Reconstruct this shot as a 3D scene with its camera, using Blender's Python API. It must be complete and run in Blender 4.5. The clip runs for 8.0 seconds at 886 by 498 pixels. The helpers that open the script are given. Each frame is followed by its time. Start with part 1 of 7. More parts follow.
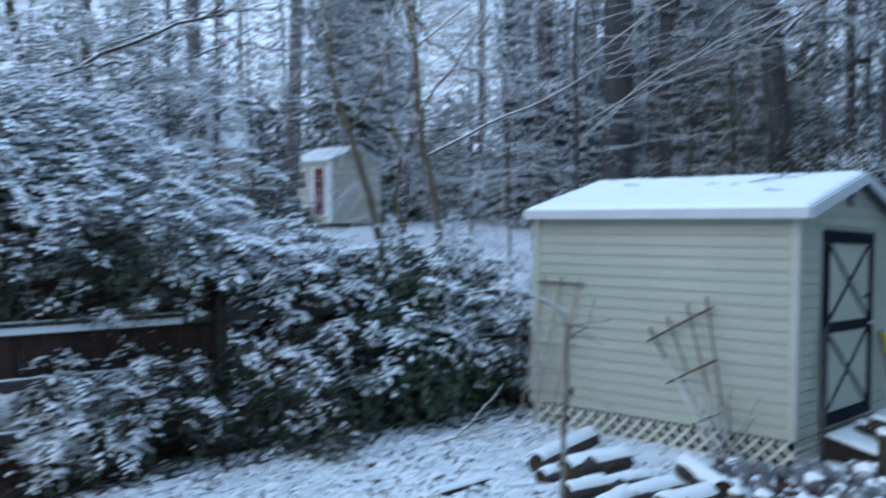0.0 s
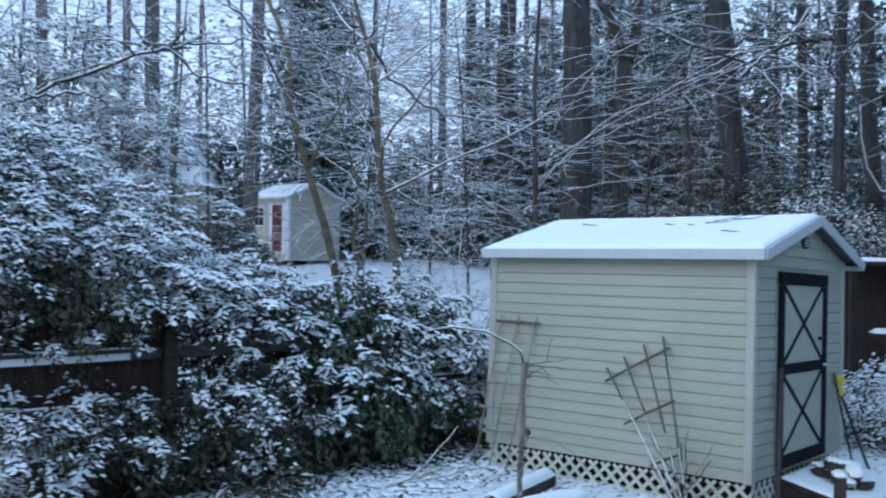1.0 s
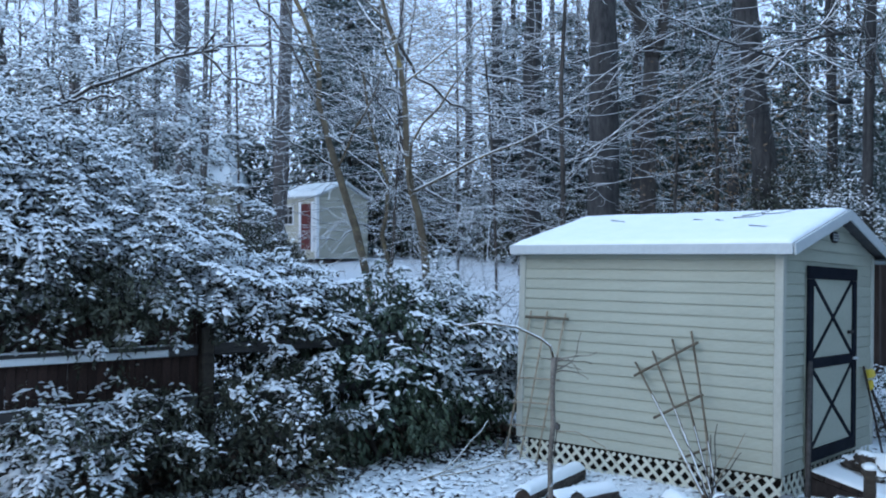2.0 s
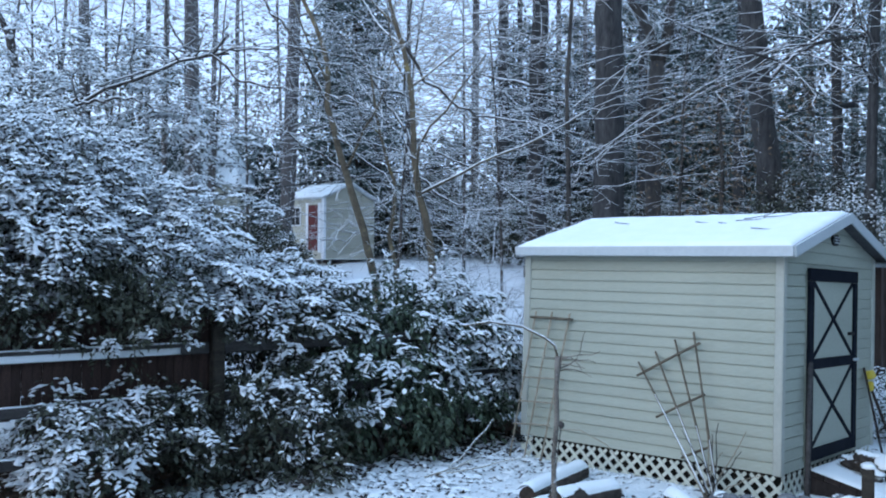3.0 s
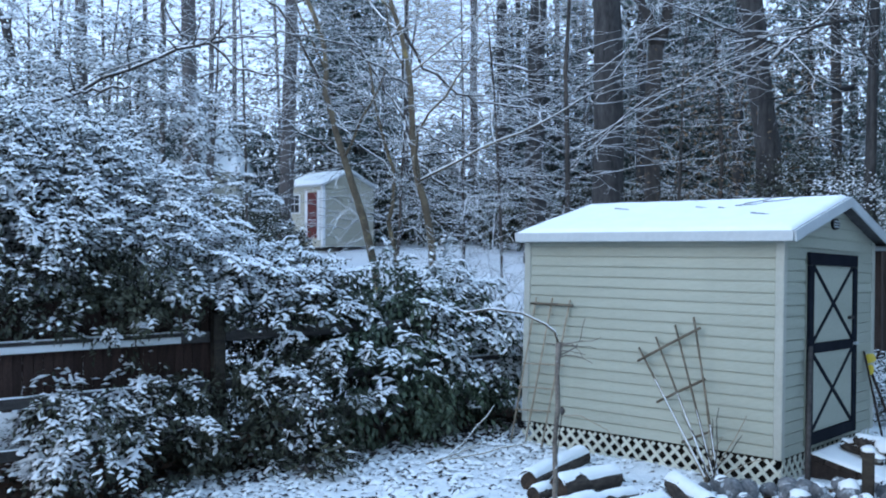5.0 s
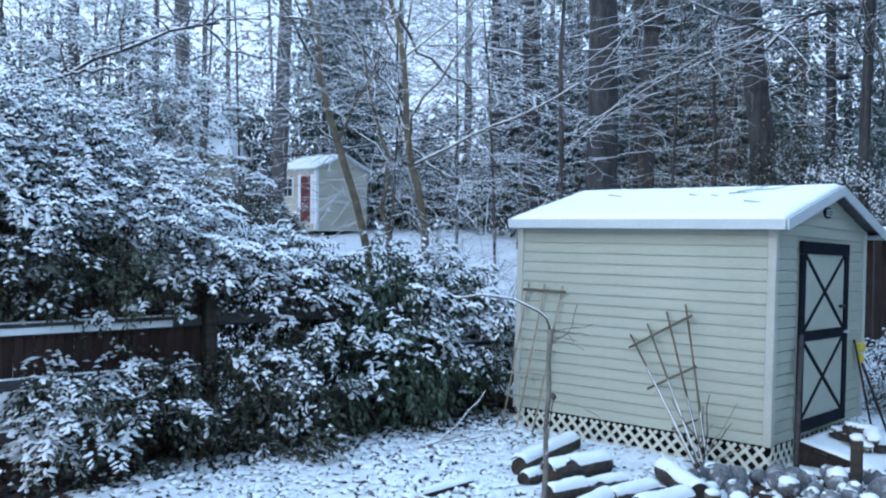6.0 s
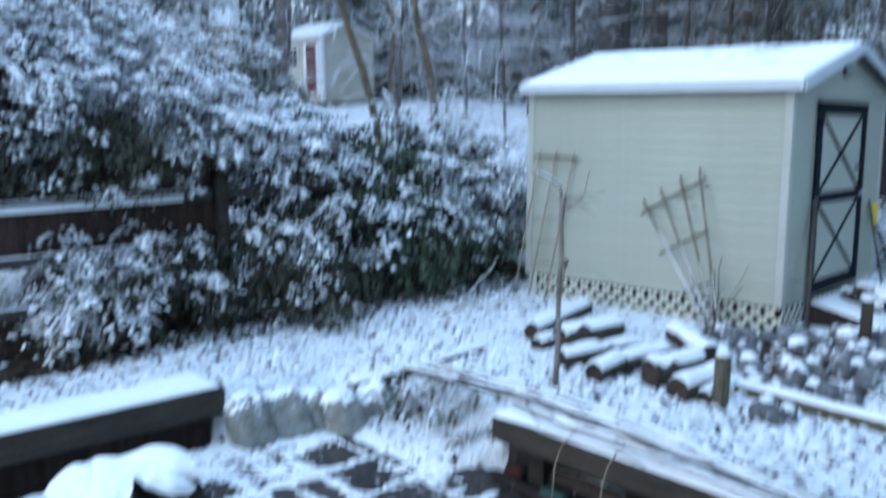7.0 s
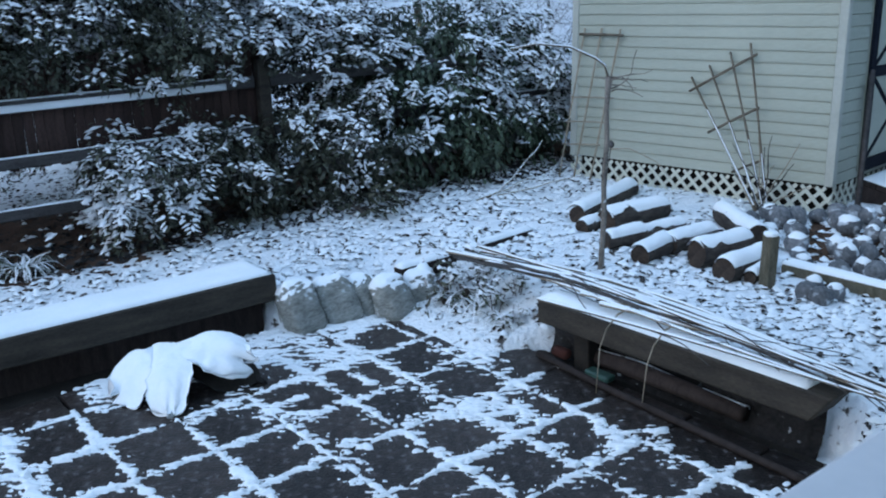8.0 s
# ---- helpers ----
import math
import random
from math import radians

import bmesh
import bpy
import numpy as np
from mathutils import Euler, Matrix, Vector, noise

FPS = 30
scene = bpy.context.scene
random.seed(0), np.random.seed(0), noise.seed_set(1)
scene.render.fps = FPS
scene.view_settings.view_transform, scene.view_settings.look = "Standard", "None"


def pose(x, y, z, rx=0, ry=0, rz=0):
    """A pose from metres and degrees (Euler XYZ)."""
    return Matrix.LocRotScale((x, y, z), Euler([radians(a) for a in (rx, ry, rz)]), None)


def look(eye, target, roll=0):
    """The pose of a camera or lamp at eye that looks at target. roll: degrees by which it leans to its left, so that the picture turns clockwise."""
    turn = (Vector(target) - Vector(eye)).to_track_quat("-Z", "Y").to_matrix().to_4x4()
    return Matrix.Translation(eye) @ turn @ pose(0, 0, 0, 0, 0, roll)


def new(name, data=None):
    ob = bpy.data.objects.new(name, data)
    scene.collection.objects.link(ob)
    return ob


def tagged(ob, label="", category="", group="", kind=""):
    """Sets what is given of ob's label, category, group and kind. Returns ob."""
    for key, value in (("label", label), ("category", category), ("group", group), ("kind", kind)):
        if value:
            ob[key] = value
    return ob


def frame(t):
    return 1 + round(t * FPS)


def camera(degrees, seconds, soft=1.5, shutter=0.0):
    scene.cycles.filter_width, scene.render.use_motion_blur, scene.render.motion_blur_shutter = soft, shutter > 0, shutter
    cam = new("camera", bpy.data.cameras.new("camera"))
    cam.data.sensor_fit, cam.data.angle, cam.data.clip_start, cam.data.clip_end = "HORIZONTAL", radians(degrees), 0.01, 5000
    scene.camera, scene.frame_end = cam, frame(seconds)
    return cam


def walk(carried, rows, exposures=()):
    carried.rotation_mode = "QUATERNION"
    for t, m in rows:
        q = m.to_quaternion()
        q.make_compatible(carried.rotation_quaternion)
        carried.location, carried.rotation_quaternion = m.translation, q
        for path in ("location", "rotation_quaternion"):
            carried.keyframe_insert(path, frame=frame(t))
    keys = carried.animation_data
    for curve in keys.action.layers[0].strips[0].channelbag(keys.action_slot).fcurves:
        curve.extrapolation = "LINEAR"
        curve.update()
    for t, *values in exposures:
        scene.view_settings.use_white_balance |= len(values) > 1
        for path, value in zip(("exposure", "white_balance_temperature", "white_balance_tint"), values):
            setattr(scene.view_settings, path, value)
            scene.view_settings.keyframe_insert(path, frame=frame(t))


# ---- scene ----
# ---- camera ----
cam = camera(51.5, 8.0, soft=2.0, shutter=0.8)
PATH = [
    (0, (0.013, 0.123, 2.317), (-0.003, 2.122, 2.254), -0.15),
    (0.5, (0.031, 0.227, 2.289), (0.158, 2.223, 2.31), 1.28),
    (1, (0.029, 0.212, 2.293), (0.102, 2.211, 2.317), 0.61),
    (1.5, (0.014, 0.18, 2.295), (0.04, 2.18, 2.311), 0.03),
    (3, (-0.007, -0.058, 2.284), (-0.005, 1.942, 2.305), 0.42),
    (3.5, (-0.015, -0.052, 2.295), (-0.009, 1.948, 2.312), 0.73),
    (4, (-0.009, -0.067, 2.293), (-0.001, 1.933, 2.301), 0.60),
    (5.5, (-0.01, -0.049, 2.294), (-0.009, 1.951, 2.275), -0.18),
    (6, (-0.006, -0.045, 2.297), (0.012, 1.954, 2.255), 0.48),
    (6.5, (0.001, -0.018, 2.295), (0.04, 1.978, 2.17), -0.13),
    (7, (-0.013, 0.006, 2.294), (-0.018, 1.979, 1.969), -0.73),
    (7.5, (0.007, 0.006, 2.306), (-0.074, 1.92, 1.73), -2.41),
    (8, (-0.013, 0.003, 2.329), (-0.12, 1.915, 1.754), -2.49),
]
EXPOSURES = [(0, -0.13), (1.5, -0.08), (3.5, 0.08), (5.5, 0.22), (6.5, 0.39), (7.0, 0.35), (7.5, 0.19), (8.0, -0.11)]
walk(cam, [(t, look(eye, target, roll)) for t, eye, target, roll in PATH], EXPOSURES)

# ---- world, sun, exposure ----
world = bpy.data.worlds.new("overcast_sky")
scene.world = world
world.use_nodes = True
wn = world.node_tree
wbg = wn.nodes["Background"]
sky = wn.nodes.new("ShaderNodeTexSky")
sky.sky_type = "NISHITA"
sky.sun_disc = False
sky.sun_elevation = radians(25)
sky.sun_rotation = radians(235)
sky.air_density = 1.0
sky.dust_density = 3.0
sky.ozone_density = 2.0
cloud = wn.nodes.new("ShaderNodeMixRGB")
cloud.inputs[0].default_value = 0.85  # even cloud over the clear sky
cloud.inputs[2].default_value = (4.55, 7.0, 10.6, 1)
wn.links.new(sky.outputs[0], cloud.inputs[1])
low_sky = wn.nodes.new("ShaderNodeValToRGB")  # cloud is paler low over the woods
low_sky.color_ramp.elements[0].position, low_sky.color_ramp.elements[1].position = 0.0, 0.55
low_sky.color_ramp.elements[0].color, low_sky.color_ramp.elements[1].color = (1.32, 1.18, 1.10, 1), (0.94, 0.95, 0.97, 1)
sky_dir, sky_up, tinted = wn.nodes.new("ShaderNodeTexCoord"), wn.nodes.new("ShaderNodeSeparateXYZ"), wn.nodes.new("ShaderNodeMixRGB")
tinted.blend_type = "MULTIPLY"
tinted.inputs[0].default_value = 1.0
wn.links.new(sky_dir.outputs["Generated"], sky_up.inputs[0])
wn.links.new(sky_up.outputs[2], low_sky.inputs[0])
wn.links.new(cloud.outputs[0], tinted.inputs[1])
wn.links.new(low_sky.outputs[0], tinted.inputs[2])
wn.links.new(tinted.outputs[0], wbg.inputs[0])
wbg.inputs[1].default_value = 0.175
sun = new("sun", bpy.data.lights.new("sun", "SUN"))
sun.data.energy = 0.45
sun.data.angle = radians(40)
sun.data.color = (0.90, 0.96, 1.0)
sun.matrix_world = look((0, 0, 0), (0.80, 0.55, -0.42))

# ---- small tools ----


def mesh_from(name, verts, faces, mat=None, smooth=False):
    """A mesh from arrays; faces all with the same number of corners, or a list of such arrays."""
    me = bpy.data.meshes.new(name)
    verts = np.asarray(verts, np.float32).reshape(-1, 3)
    groups = faces if isinstance(faces, list) else [faces]
    groups = [np.asarray(g, np.int32) for g in groups if len(g)]
    loops = np.concatenate([g.ravel() for g in groups])
    totals = np.concatenate([np.full(len(g), g.shape[1], np.int32) for g in groups])
    starts = np.concatenate([[0], np.cumsum(totals)[:-1]]).astype(np.int32)
    me.vertices.add(len(verts))
    me.vertices.foreach_set("co", verts.ravel())
    me.loops.add(len(loops))
    me.loops.foreach_set("vertex_index", loops)
    me.polygons.add(len(totals))
    me.polygons.foreach_set("loop_start", starts)
    me.polygons.foreach_set("loop_total", totals)
    if smooth:
        me.polygons.foreach_set("use_smooth", np.ones(len(totals), bool))
    me.update(calc_edges=True)
    me.validate()
    if mat:
        me.materials.append(mat)
    return me


def bm_mesh(name, bm, mat=None, smooth=False):
    me = bpy.data.meshes.new(name)
    bmesh.ops.recalc_face_normals(bm, faces=bm.faces)
    bm.to_mesh(me)
    bm.free()
    if smooth:
        for p in me.polygons:
            p.use_smooth = True
    if mat:
        me.materials.append(mat)
    return me


def part(name, data, mat, parent, label=""):
    """One mesh object under a thing or under a part; data is a bmesh or a mesh."""
    me = bm_mesh(name, data, mat) if isinstance(data, bmesh.types.BMesh) else data
    if mat and not me.materials:
        me.materials.append(mat)
    ob = new(name, me)
    ob.parent = parent
    if label:
        ob["label"] = label
    return ob


def thing(name, m, label, category, group="", kind=""):
    ob = new(name)
    ob.empty_display_size = 0.1
    ob.matrix_world = m
    return tagged(ob, label, category, group, kind)


def box(sx, sy, sz, bevel=0.0, at=(0, 0, 0), bm=None, rot=None):
    """A box of that size, centred at `at`."""
    bm = bm or bmesh.new()
    m = Matrix.Translation(at) @ (rot or Matrix()) @ Matrix.Diagonal((sx, sy, sz, 1))
    made = bmesh.ops.create_cube(bm, size=1, matrix=m)["verts"]
    if bevel:
        edges = list({e for v in made for e in v.link_edges})
        bmesh.ops.bevel(bm, geom=edges, offset=bevel, segments=1, affect="EDGES")
    return bm


def tube_arrays(points, radii, sides=6, up_only=False):
    """Vertices and quads of a tube along points; up_only: a thin cap over its upper side (for snow)."""
    pts = np.asarray(points, float)
    rad = np.broadcast_to(np.asarray(radii, float), (len(pts),))
    tang = np.gradient(pts, axis=0)
    tang /= np.linalg.norm(tang, axis=1)[:, None] + 1e-9
    ref = np.where(np.abs(tang[:, 2:3]) > 0.9, [[1.0, 0, 0]], [[0, 0, 1.0]])
    side = np.cross(tang, ref)
    side /= np.linalg.norm(side, axis=1)[:, None] + 1e-9
    up = np.cross(side, tang)
    if up_only:
        ang = np.linspace(0, math.pi, sides)
    else:
        ang = np.arange(sides) * 2 * math.pi / sides
    ring = pts[:, None] + rad[:, None, None] * (np.cos(ang)[None, :, None] * side[:, None] + np.sin(ang)[None, :, None] * up[:, None])
    n, k = len(pts), sides
    i = np.arange(n - 1)[:, None] * k
    if up_only:
        j = np.arange(k - 1)[None]
        faces = np.stack([i + j, i + j + 1, i + k + j + 1, i + k + j], -1).reshape(-1, 4)
    else:
        j = np.arange(k)[None]
        j2 = (j + 1) % k
        faces = np.stack([i + j, i + j2, i + k + j2, i + k + j], -1).reshape(-1, 4)
    return ring.reshape(-1, 3), faces


class Soup:
    """Collects vertices and faces of many small pieces into one mesh."""

    def __init__(self):
        self.v, self.f, self.n = [], [], 0

    def add(self, v, f):
        self.v.append(np.asarray(v, np.float32))
        self.f.append(np.asarray(f, np.int64) + self.n)
        self.n += len(v)

    def mesh(self, name, mat, smooth=False):
        sizes = sorted({f.shape[1] for f in self.f})
        groups = [np.concatenate([f for f in self.f if f.shape[1] == s]) for s in sizes]
        return mesh_from(name, np.concatenate(self.v), groups, mat, smooth)


def tube(name, points, radii, mat, sides=8, caps=True):
    v, f = tube_arrays(points, radii, sides)
    groups = [f]
    if caps:
        n = len(v)
        groups.append(np.array([list(range(sides))[::-1], list(range(n - sides, n))]))
    return mesh_from(name, v, groups, mat, True)


def lattice_noise(x, y, seed=0):
    """Smooth value noise over arrays, about -1 to 1."""
    xi, yi = np.floor(x).astype(np.int64), np.floor(y).astype(np.int64)
    fx, fy = x - xi, y - yi
    fx, fy = fx * fx * (3 - 2 * fx), fy * fy * (3 - 2 * fy)

    def h(a, b):
        k = (a * 374761393 + b * 668265263 + seed * 974634777) & 0x7FFFFFFF
        k = ((k ^ (k >> 13)) * 1274126177) & 0x7FFFFFFF
        return ((k ^ (k >> 16)) & 0xFFFF) / 32767.5 - 1

    top = h(xi, yi) * (1 - fx) + h(xi + 1, yi) * fx
    low = h(xi, yi + 1) * (1 - fx) + h(xi + 1, yi + 1) * fx
    return top * (1 - fy) + low * fy


def fbm(x, y, scale, octaves=4, seed=0):
    out, amp, tot = 0.0, 1.0, 0.0
    for o in range(octaves):
        out = out + amp * lattice_noise(x * scale, y * scale, seed + o * 17)
        tot += amp
        amp *= 0.5
        scale *= 2.03
    return out / tot


# ---- materials ----
def material(name, low, high, rough=0.8, scale=8.0, fine=60.0, bump=0.3, metal=0.0, stretch=(1, 1, 1), per_piece=0.0, island=0.0, spots=None, dist=0.004, spec=0.3):
    """Two base colours mixed by noise at two scales, with fine relief; optional spots of a third colour."""
    m = bpy.data.materials.new(name)
    m.use_nodes = True
    nt = m.node_tree
    b = nt.nodes["Principled BSDF"]
    b.inputs["Roughness"].default_value = rough
    b.inputs["Metallic"].default_value = metal
    b.inputs["Specular IOR Level"].default_value = spec
    tc = nt.nodes.new("ShaderNodeTexCoord")
    mp = nt.nodes.new("ShaderNodeMapping")
    mp.inputs["Scale"].default_value = stretch
    nt.links.new(tc.outputs["Object"], mp.inputs[0])
    n1, n2 = nt.nodes.new("ShaderNodeTexNoise"), nt.nodes.new("ShaderNodeTexNoise")
    n1.inputs["Scale"].default_value, n1.inputs["Detail"].default_value = scale, 4
    n2.inputs["Scale"].default_value, n2.inputs["Detail"].default_value = fine, 3
    nt.links.new(mp.outputs[0], n1.inputs[0])
    nt.links.new(mp.outputs[0], n2.inputs[0])
    add = nt.nodes.new("ShaderNodeMath")
    add.operation = "MULTIPLY_ADD"
    add.inputs[1].default_value = 0.55
    half = nt.nodes.new("ShaderNodeMath")
    half.operation = "MULTIPLY"
    half.inputs[1].default_value = 0.45
    nt.links.new(n2.outputs[0], half.inputs[0])
    nt.links.new(n1.outputs[0], add.inputs[0])
    nt.links.new(half.outputs[0], add.inputs[2])
    ramp = nt.nodes.new("ShaderNodeValToRGB")
    ramp.color_ramp.elements[0].position, ramp.color_ramp.elements[1].position = 0.34, 0.66
    ramp.color_ramp.elements[0].color, ramp.color_ramp.elements[1].color = (*low, 1), (*high, 1)
    nt.links.new(add.outputs[0], ramp.inputs[0])
    col = ramp.outputs[0]
    if per_piece or island:
        src = nt.nodes.new("ShaderNodeObjectInfo").outputs["Random"] if per_piece else nt.nodes.new("ShaderNodeNewGeometry").outputs["Random Per Island"]
        amount = per_piece or island
        rng_node = nt.nodes.new("ShaderNodeMapRange")
        rng_node.inputs["To Min"].default_value, rng_node.inputs["To Max"].default_value = 1 - amount, 1 + amount
        nt.links.new(src, rng_node.inputs["Value"])
        hs = nt.nodes.new("ShaderNodeHueSaturation")
        nt.links.new(col, hs.inputs["Color"])
        nt.links.new(rng_node.outputs[0], hs.inputs["Value"])
        col = hs.outputs[0]
    if spots:
        colour, size, level = spots
        n3 = nt.nodes.new("ShaderNodeTexNoise")
        n3.inputs["Scale"].default_value, n3.inputs["Detail"].default_value = size, 6
        nt.links.new(tc.outputs["Object"], n3.inputs[0])
        r3 = nt.nodes.new("ShaderNodeValToRGB")
        r3.color_ramp.elements[0].position, r3.color_ramp.elements[1].position = level, level + 0.06
        nt.links.new(n3.outputs[0], r3.inputs[0])
        mx = nt.nodes.new("ShaderNodeMixRGB")
        mx.inputs[2].default_value = (*colour, 1)
        nt.links.new(r3.outputs[0], mx.inputs[0])
        nt.links.new(col, mx.inputs[1])
        col = mx.outputs[0]
    nt.links.new(col, b.inputs["Base Color"])
    bp = nt.nodes.new("ShaderNodeBump")
    bp.inputs["Strength"].default_value, bp.inputs["Distance"].default_value = bump, dist
    nt.links.new(add.outputs[0], bp.inputs["Height"])
    nt.links.new(bp.outputs[0], b.inputs["Normal"])
    return m


SNOW = material("snow", (0.83, 0.88, 0.91), (0.90, 0.93, 0.95), 0.7, 6, 45, 0.5, dist=0.01)
SNOW_BRANCH = material("branch_snow", (0.77, 0.80, 0.83), (0.86, 0.88, 0.90), 0.7, 10, 60, 0.3)
LAWN = material("snowy_lawn", (0.72, 0.77, 0.81), (0.88, 0.91, 0.93), 0.8, 5, 34, 1.0, spots=((0.075, 0.066, 0.06), 13.0, 0.60), dist=0.04)
FAR_SNOW = material("far_snow", (0.72, 0.76, 0.81), (0.86, 0.87, 0.90), 0.8, 0.6, 8, 0.5, spots=((0.10, 0.085, 0.07), 2.2, 0.66), dist=0.03)
# near-black stands for shade under the bench; the pale spots are snow
SHADEBANK = material("shade_dark_bank", (0.007, 0.007, 0.0075), (0.030, 0.028, 0.028), 0.9, 9, 50, 1.0, dist=0.03, spots=((0.36, 0.40, 0.44), 17.0, 0.66))
MULCH = material("leaf_mulch", (0.035, 0.022, 0.016), (0.12, 0.065, 0.04), 0.95, 6, 45, 1.0, dist=0.02)
PAVER = material("wet_paver", (0.009, 0.007, 0.0065), (0.046, 0.034, 0.029), 0.45, 14, 70, 1.0, per_piece=0.45, dist=0.016, spots=((0.11, 0.10, 0.10), 30.0, 0.60))
SIDING = material("cream_vinyl_siding", (0.335, 0.355, 0.295), (0.405, 0.425, 0.355), 0.55, 2.5, 40, 0.12, stretch=(0.4, 0.4, 2), per_piece=0.03)
TRIMW = material("cream_trim", (0.38, 0.39, 0.34), (0.45, 0.46, 0.41), 0.5, 3, 40, 0.1)
FASCIA = material("white_metal_fascia", (0.44, 0.48, 0.50), (0.52, 0.56, 0.58), 0.45, 3, 30, 0.1)
LATTICE = material("cream_lattice", (0.54, 0.55, 0.46), (0.62, 0.63, 0.55), 0.6, 8, 60, 0.2, per_piece=0.06)
DOORBLUE = material("dark_blue_paint", (0.006, 0.008, 0.013), (0.014, 0.017, 0.025), 0.7, 6, 50, 0.2, spec=0.06)
DARK = material("near_black", (0.012, 0.01, 0.009), (0.03, 0.025, 0.02), 0.95)
TIMBER = material("weathered_timber", (0.018, 0.016, 0.014), (0.072, 0.060, 0.047), 0.85, 3, 34, 1.0, stretch=(1, 6, 6), dist=0.006)
OLDPOST = material("old_grey_post", (0.055, 0.050, 0.036), (0.16, 0.14, 0.10), 0.9, 6, 50, 0.8, stretch=(4, 4, 1))
DARKWOOD = material("dark_wet_wood", (0.014, 0.010, 0.009), (0.05, 0.036, 0.032), 0.8, 4, 40, 0.7, stretch=(6, 6, 1), per_piece=0.3)
RAIL = material("grey_fence_rail", (0.03, 0.028, 0.028), (0.09, 0.084, 0.084), 0.85, 4, 40, 0.7, stretch=(1, 6, 6))
TRELLIS = material("brown_trellis_wood", (0.085, 0.070, 0.052), (0.19, 0.155, 0.115), 0.85, 8, 70, 0.5)
CANE = material("pale_cane", (0.22, 0.18, 0.13), (0.42, 0.36, 0.28), 0.8, 12, 80, 0.4)
BARK = material("grey_brown_bark", (0.028, 0.025, 0.024), (0.10, 0.085, 0.076), 0.95, 7, 30, 1.0, stretch=(1, 1, 0.22), dist=0.03)
# bark colour paled to carry distance haze; its white spots are snow
FARBARK = material("hazed_frosted_bark", (0.045, 0.042, 0.043), (0.14, 0.125, 0.12), 0.95, 7, 30, 1.0, stretch=(1, 1, 0.22), dist=0.03, spots=((0.5, 0.54, 0.58), 5.0, 0.66))
FENCEWOOD = material("red_brown_fence_board", (0.018, 0.011, 0.009), (0.062, 0.036, 0.030), 0.85, 4, 40, 0.7, stretch=(6, 6, 1), per_piece=0.3)
PINEBARK = material("dark_pine_bark", (0.017, 0.0175, 0.019), (0.076, 0.072, 0.071), 0.95, 9, 34, 1.0, stretch=(1, 1, 0.2), dist=0.04)
LICHEN = material("lichen_bark", (0.07, 0.055, 0.042), (0.19, 0.155, 0.105), 0.95, 6, 40, 0.9, spots=((0.27, 0.21, 0.09), 6.0, 0.62), dist=0.01)
TWIG = material("twig_bark", (0.040, 0.037, 0.037), (0.10, 0.092, 0.088), 0.9, 10, 60, 0.4)
TWIG_BARK = material("sapling_bark", (0.09, 0.08, 0.072), (0.26, 0.23, 0.20), 0.95, 9, 60, 0.9, dist=0.01, spots=((0.5, 0.54, 0.58), 16.0, 0.66))
LOGBARK = material("log_bark", (0.014, 0.012, 0.011), (0.085, 0.07, 0.06), 0.95, 9, 40, 1.0, stretch=(0.4, 1, 1), dist=0.02, spots=((0.30, 0.31, 0.29), 14.0, 0.66))
LOGEND = material("cut_log_end", (0.02, 0.015, 0.013), (0.07, 0.05, 0.038), 0.9, 12, 60, 0.5)
LEAF = material("evergreen_leaf", (0.026, 0.032, 0.024), (0.080, 0.086, 0.058), 0.45, 3, 20, 0.2, island=0.5)
DEADLEAF = material("dead_leaf", (0.018, 0.018, 0.019), (0.055, 0.050, 0.047), 0.85, 5, 30, 0.3, island=0.5)
BEECH = material("copper_beech_leaf", (0.15, 0.10, 0.06), (0.30, 0.21, 0.14), 0.8, 5, 30, 0.2, island=0.4)
# haze mixed into the far leaf colour: paler and bluer than foliage
FARFOLIAGE = material("hazed_undergrowth", (0.085, 0.105, 0.115), (0.19, 0.22, 0.235), 0.8, 2, 12, 0.2, island=0.4)
# needles lightened and blued so the colour itself holds woodland haze
CONIFER = material("hazed_conifer_needles", (0.045, 0.066, 0.066), (0.105, 0.14, 0.132), 0.7, 2, 12, 0.2, island=0.5)
STONE = material("field_stone", (0.075, 0.08, 0.087), (0.24, 0.25, 0.265), 0.9, 5, 40, 0.8, per_piece=0.25, dist=0.02, spots=((0.50, 0.54, 0.58), 11.0, 0.58))
PALESTONE = material("pale_field_stone", (0.15, 0.155, 0.14), (0.40, 0.41, 0.385), 0.9, 7, 34, 1.0, stretch=(1, 1, 2.5), per_piece=0.12, spots=((0.66, 0.71, 0.75), 8.0, 0.60), dist=0.025)
LAUREL = material("laurel_leaf", (0.024, 0.038, 0.028), (0.080, 0.11, 0.066), 0.45, 3, 20, 0.2, island=0.5)
FARSIDING = material("pale_shed_siding", (0.40, 0.385, 0.31), (0.48, 0.46, 0.38), 0.6, 2.5, 40, 0.12)
STRAP = material("strap_leaf", (0.05, 0.07, 0.04), (0.14, 0.16, 0.10), 0.6, 5, 30, 0.2, island=0.4)
BLACK = material("black_cable", (0.012, 0.012, 0.013), (0.02, 0.02, 0.022), 0.6)
YELLOW = material("yellow_plastic", (0.55, 0.40, 0.04), (0.66, 0.50, 0.07), 0.5)
REDDOOR = material("red_door_paint", (0.08, 0.012, 0.012), (0.13, 0.02, 0.018), 0.5)
ROOFING = material("grey_shingle", (0.05, 0.05, 0.055), (0.11, 0.11, 0.115), 0.9, 6, 50, 0.6)
WHITEPAINT = material("white_paint", (0.72, 0.74, 0.76), (0.80, 0.81, 0.82), 0.45, 4, 40, 0.08)
WALLPAINT = material("room_paint", (0.50, 0.48, 0.44), (0.56, 0.54, 0.50), 0.8, 2, 40, 0.1)
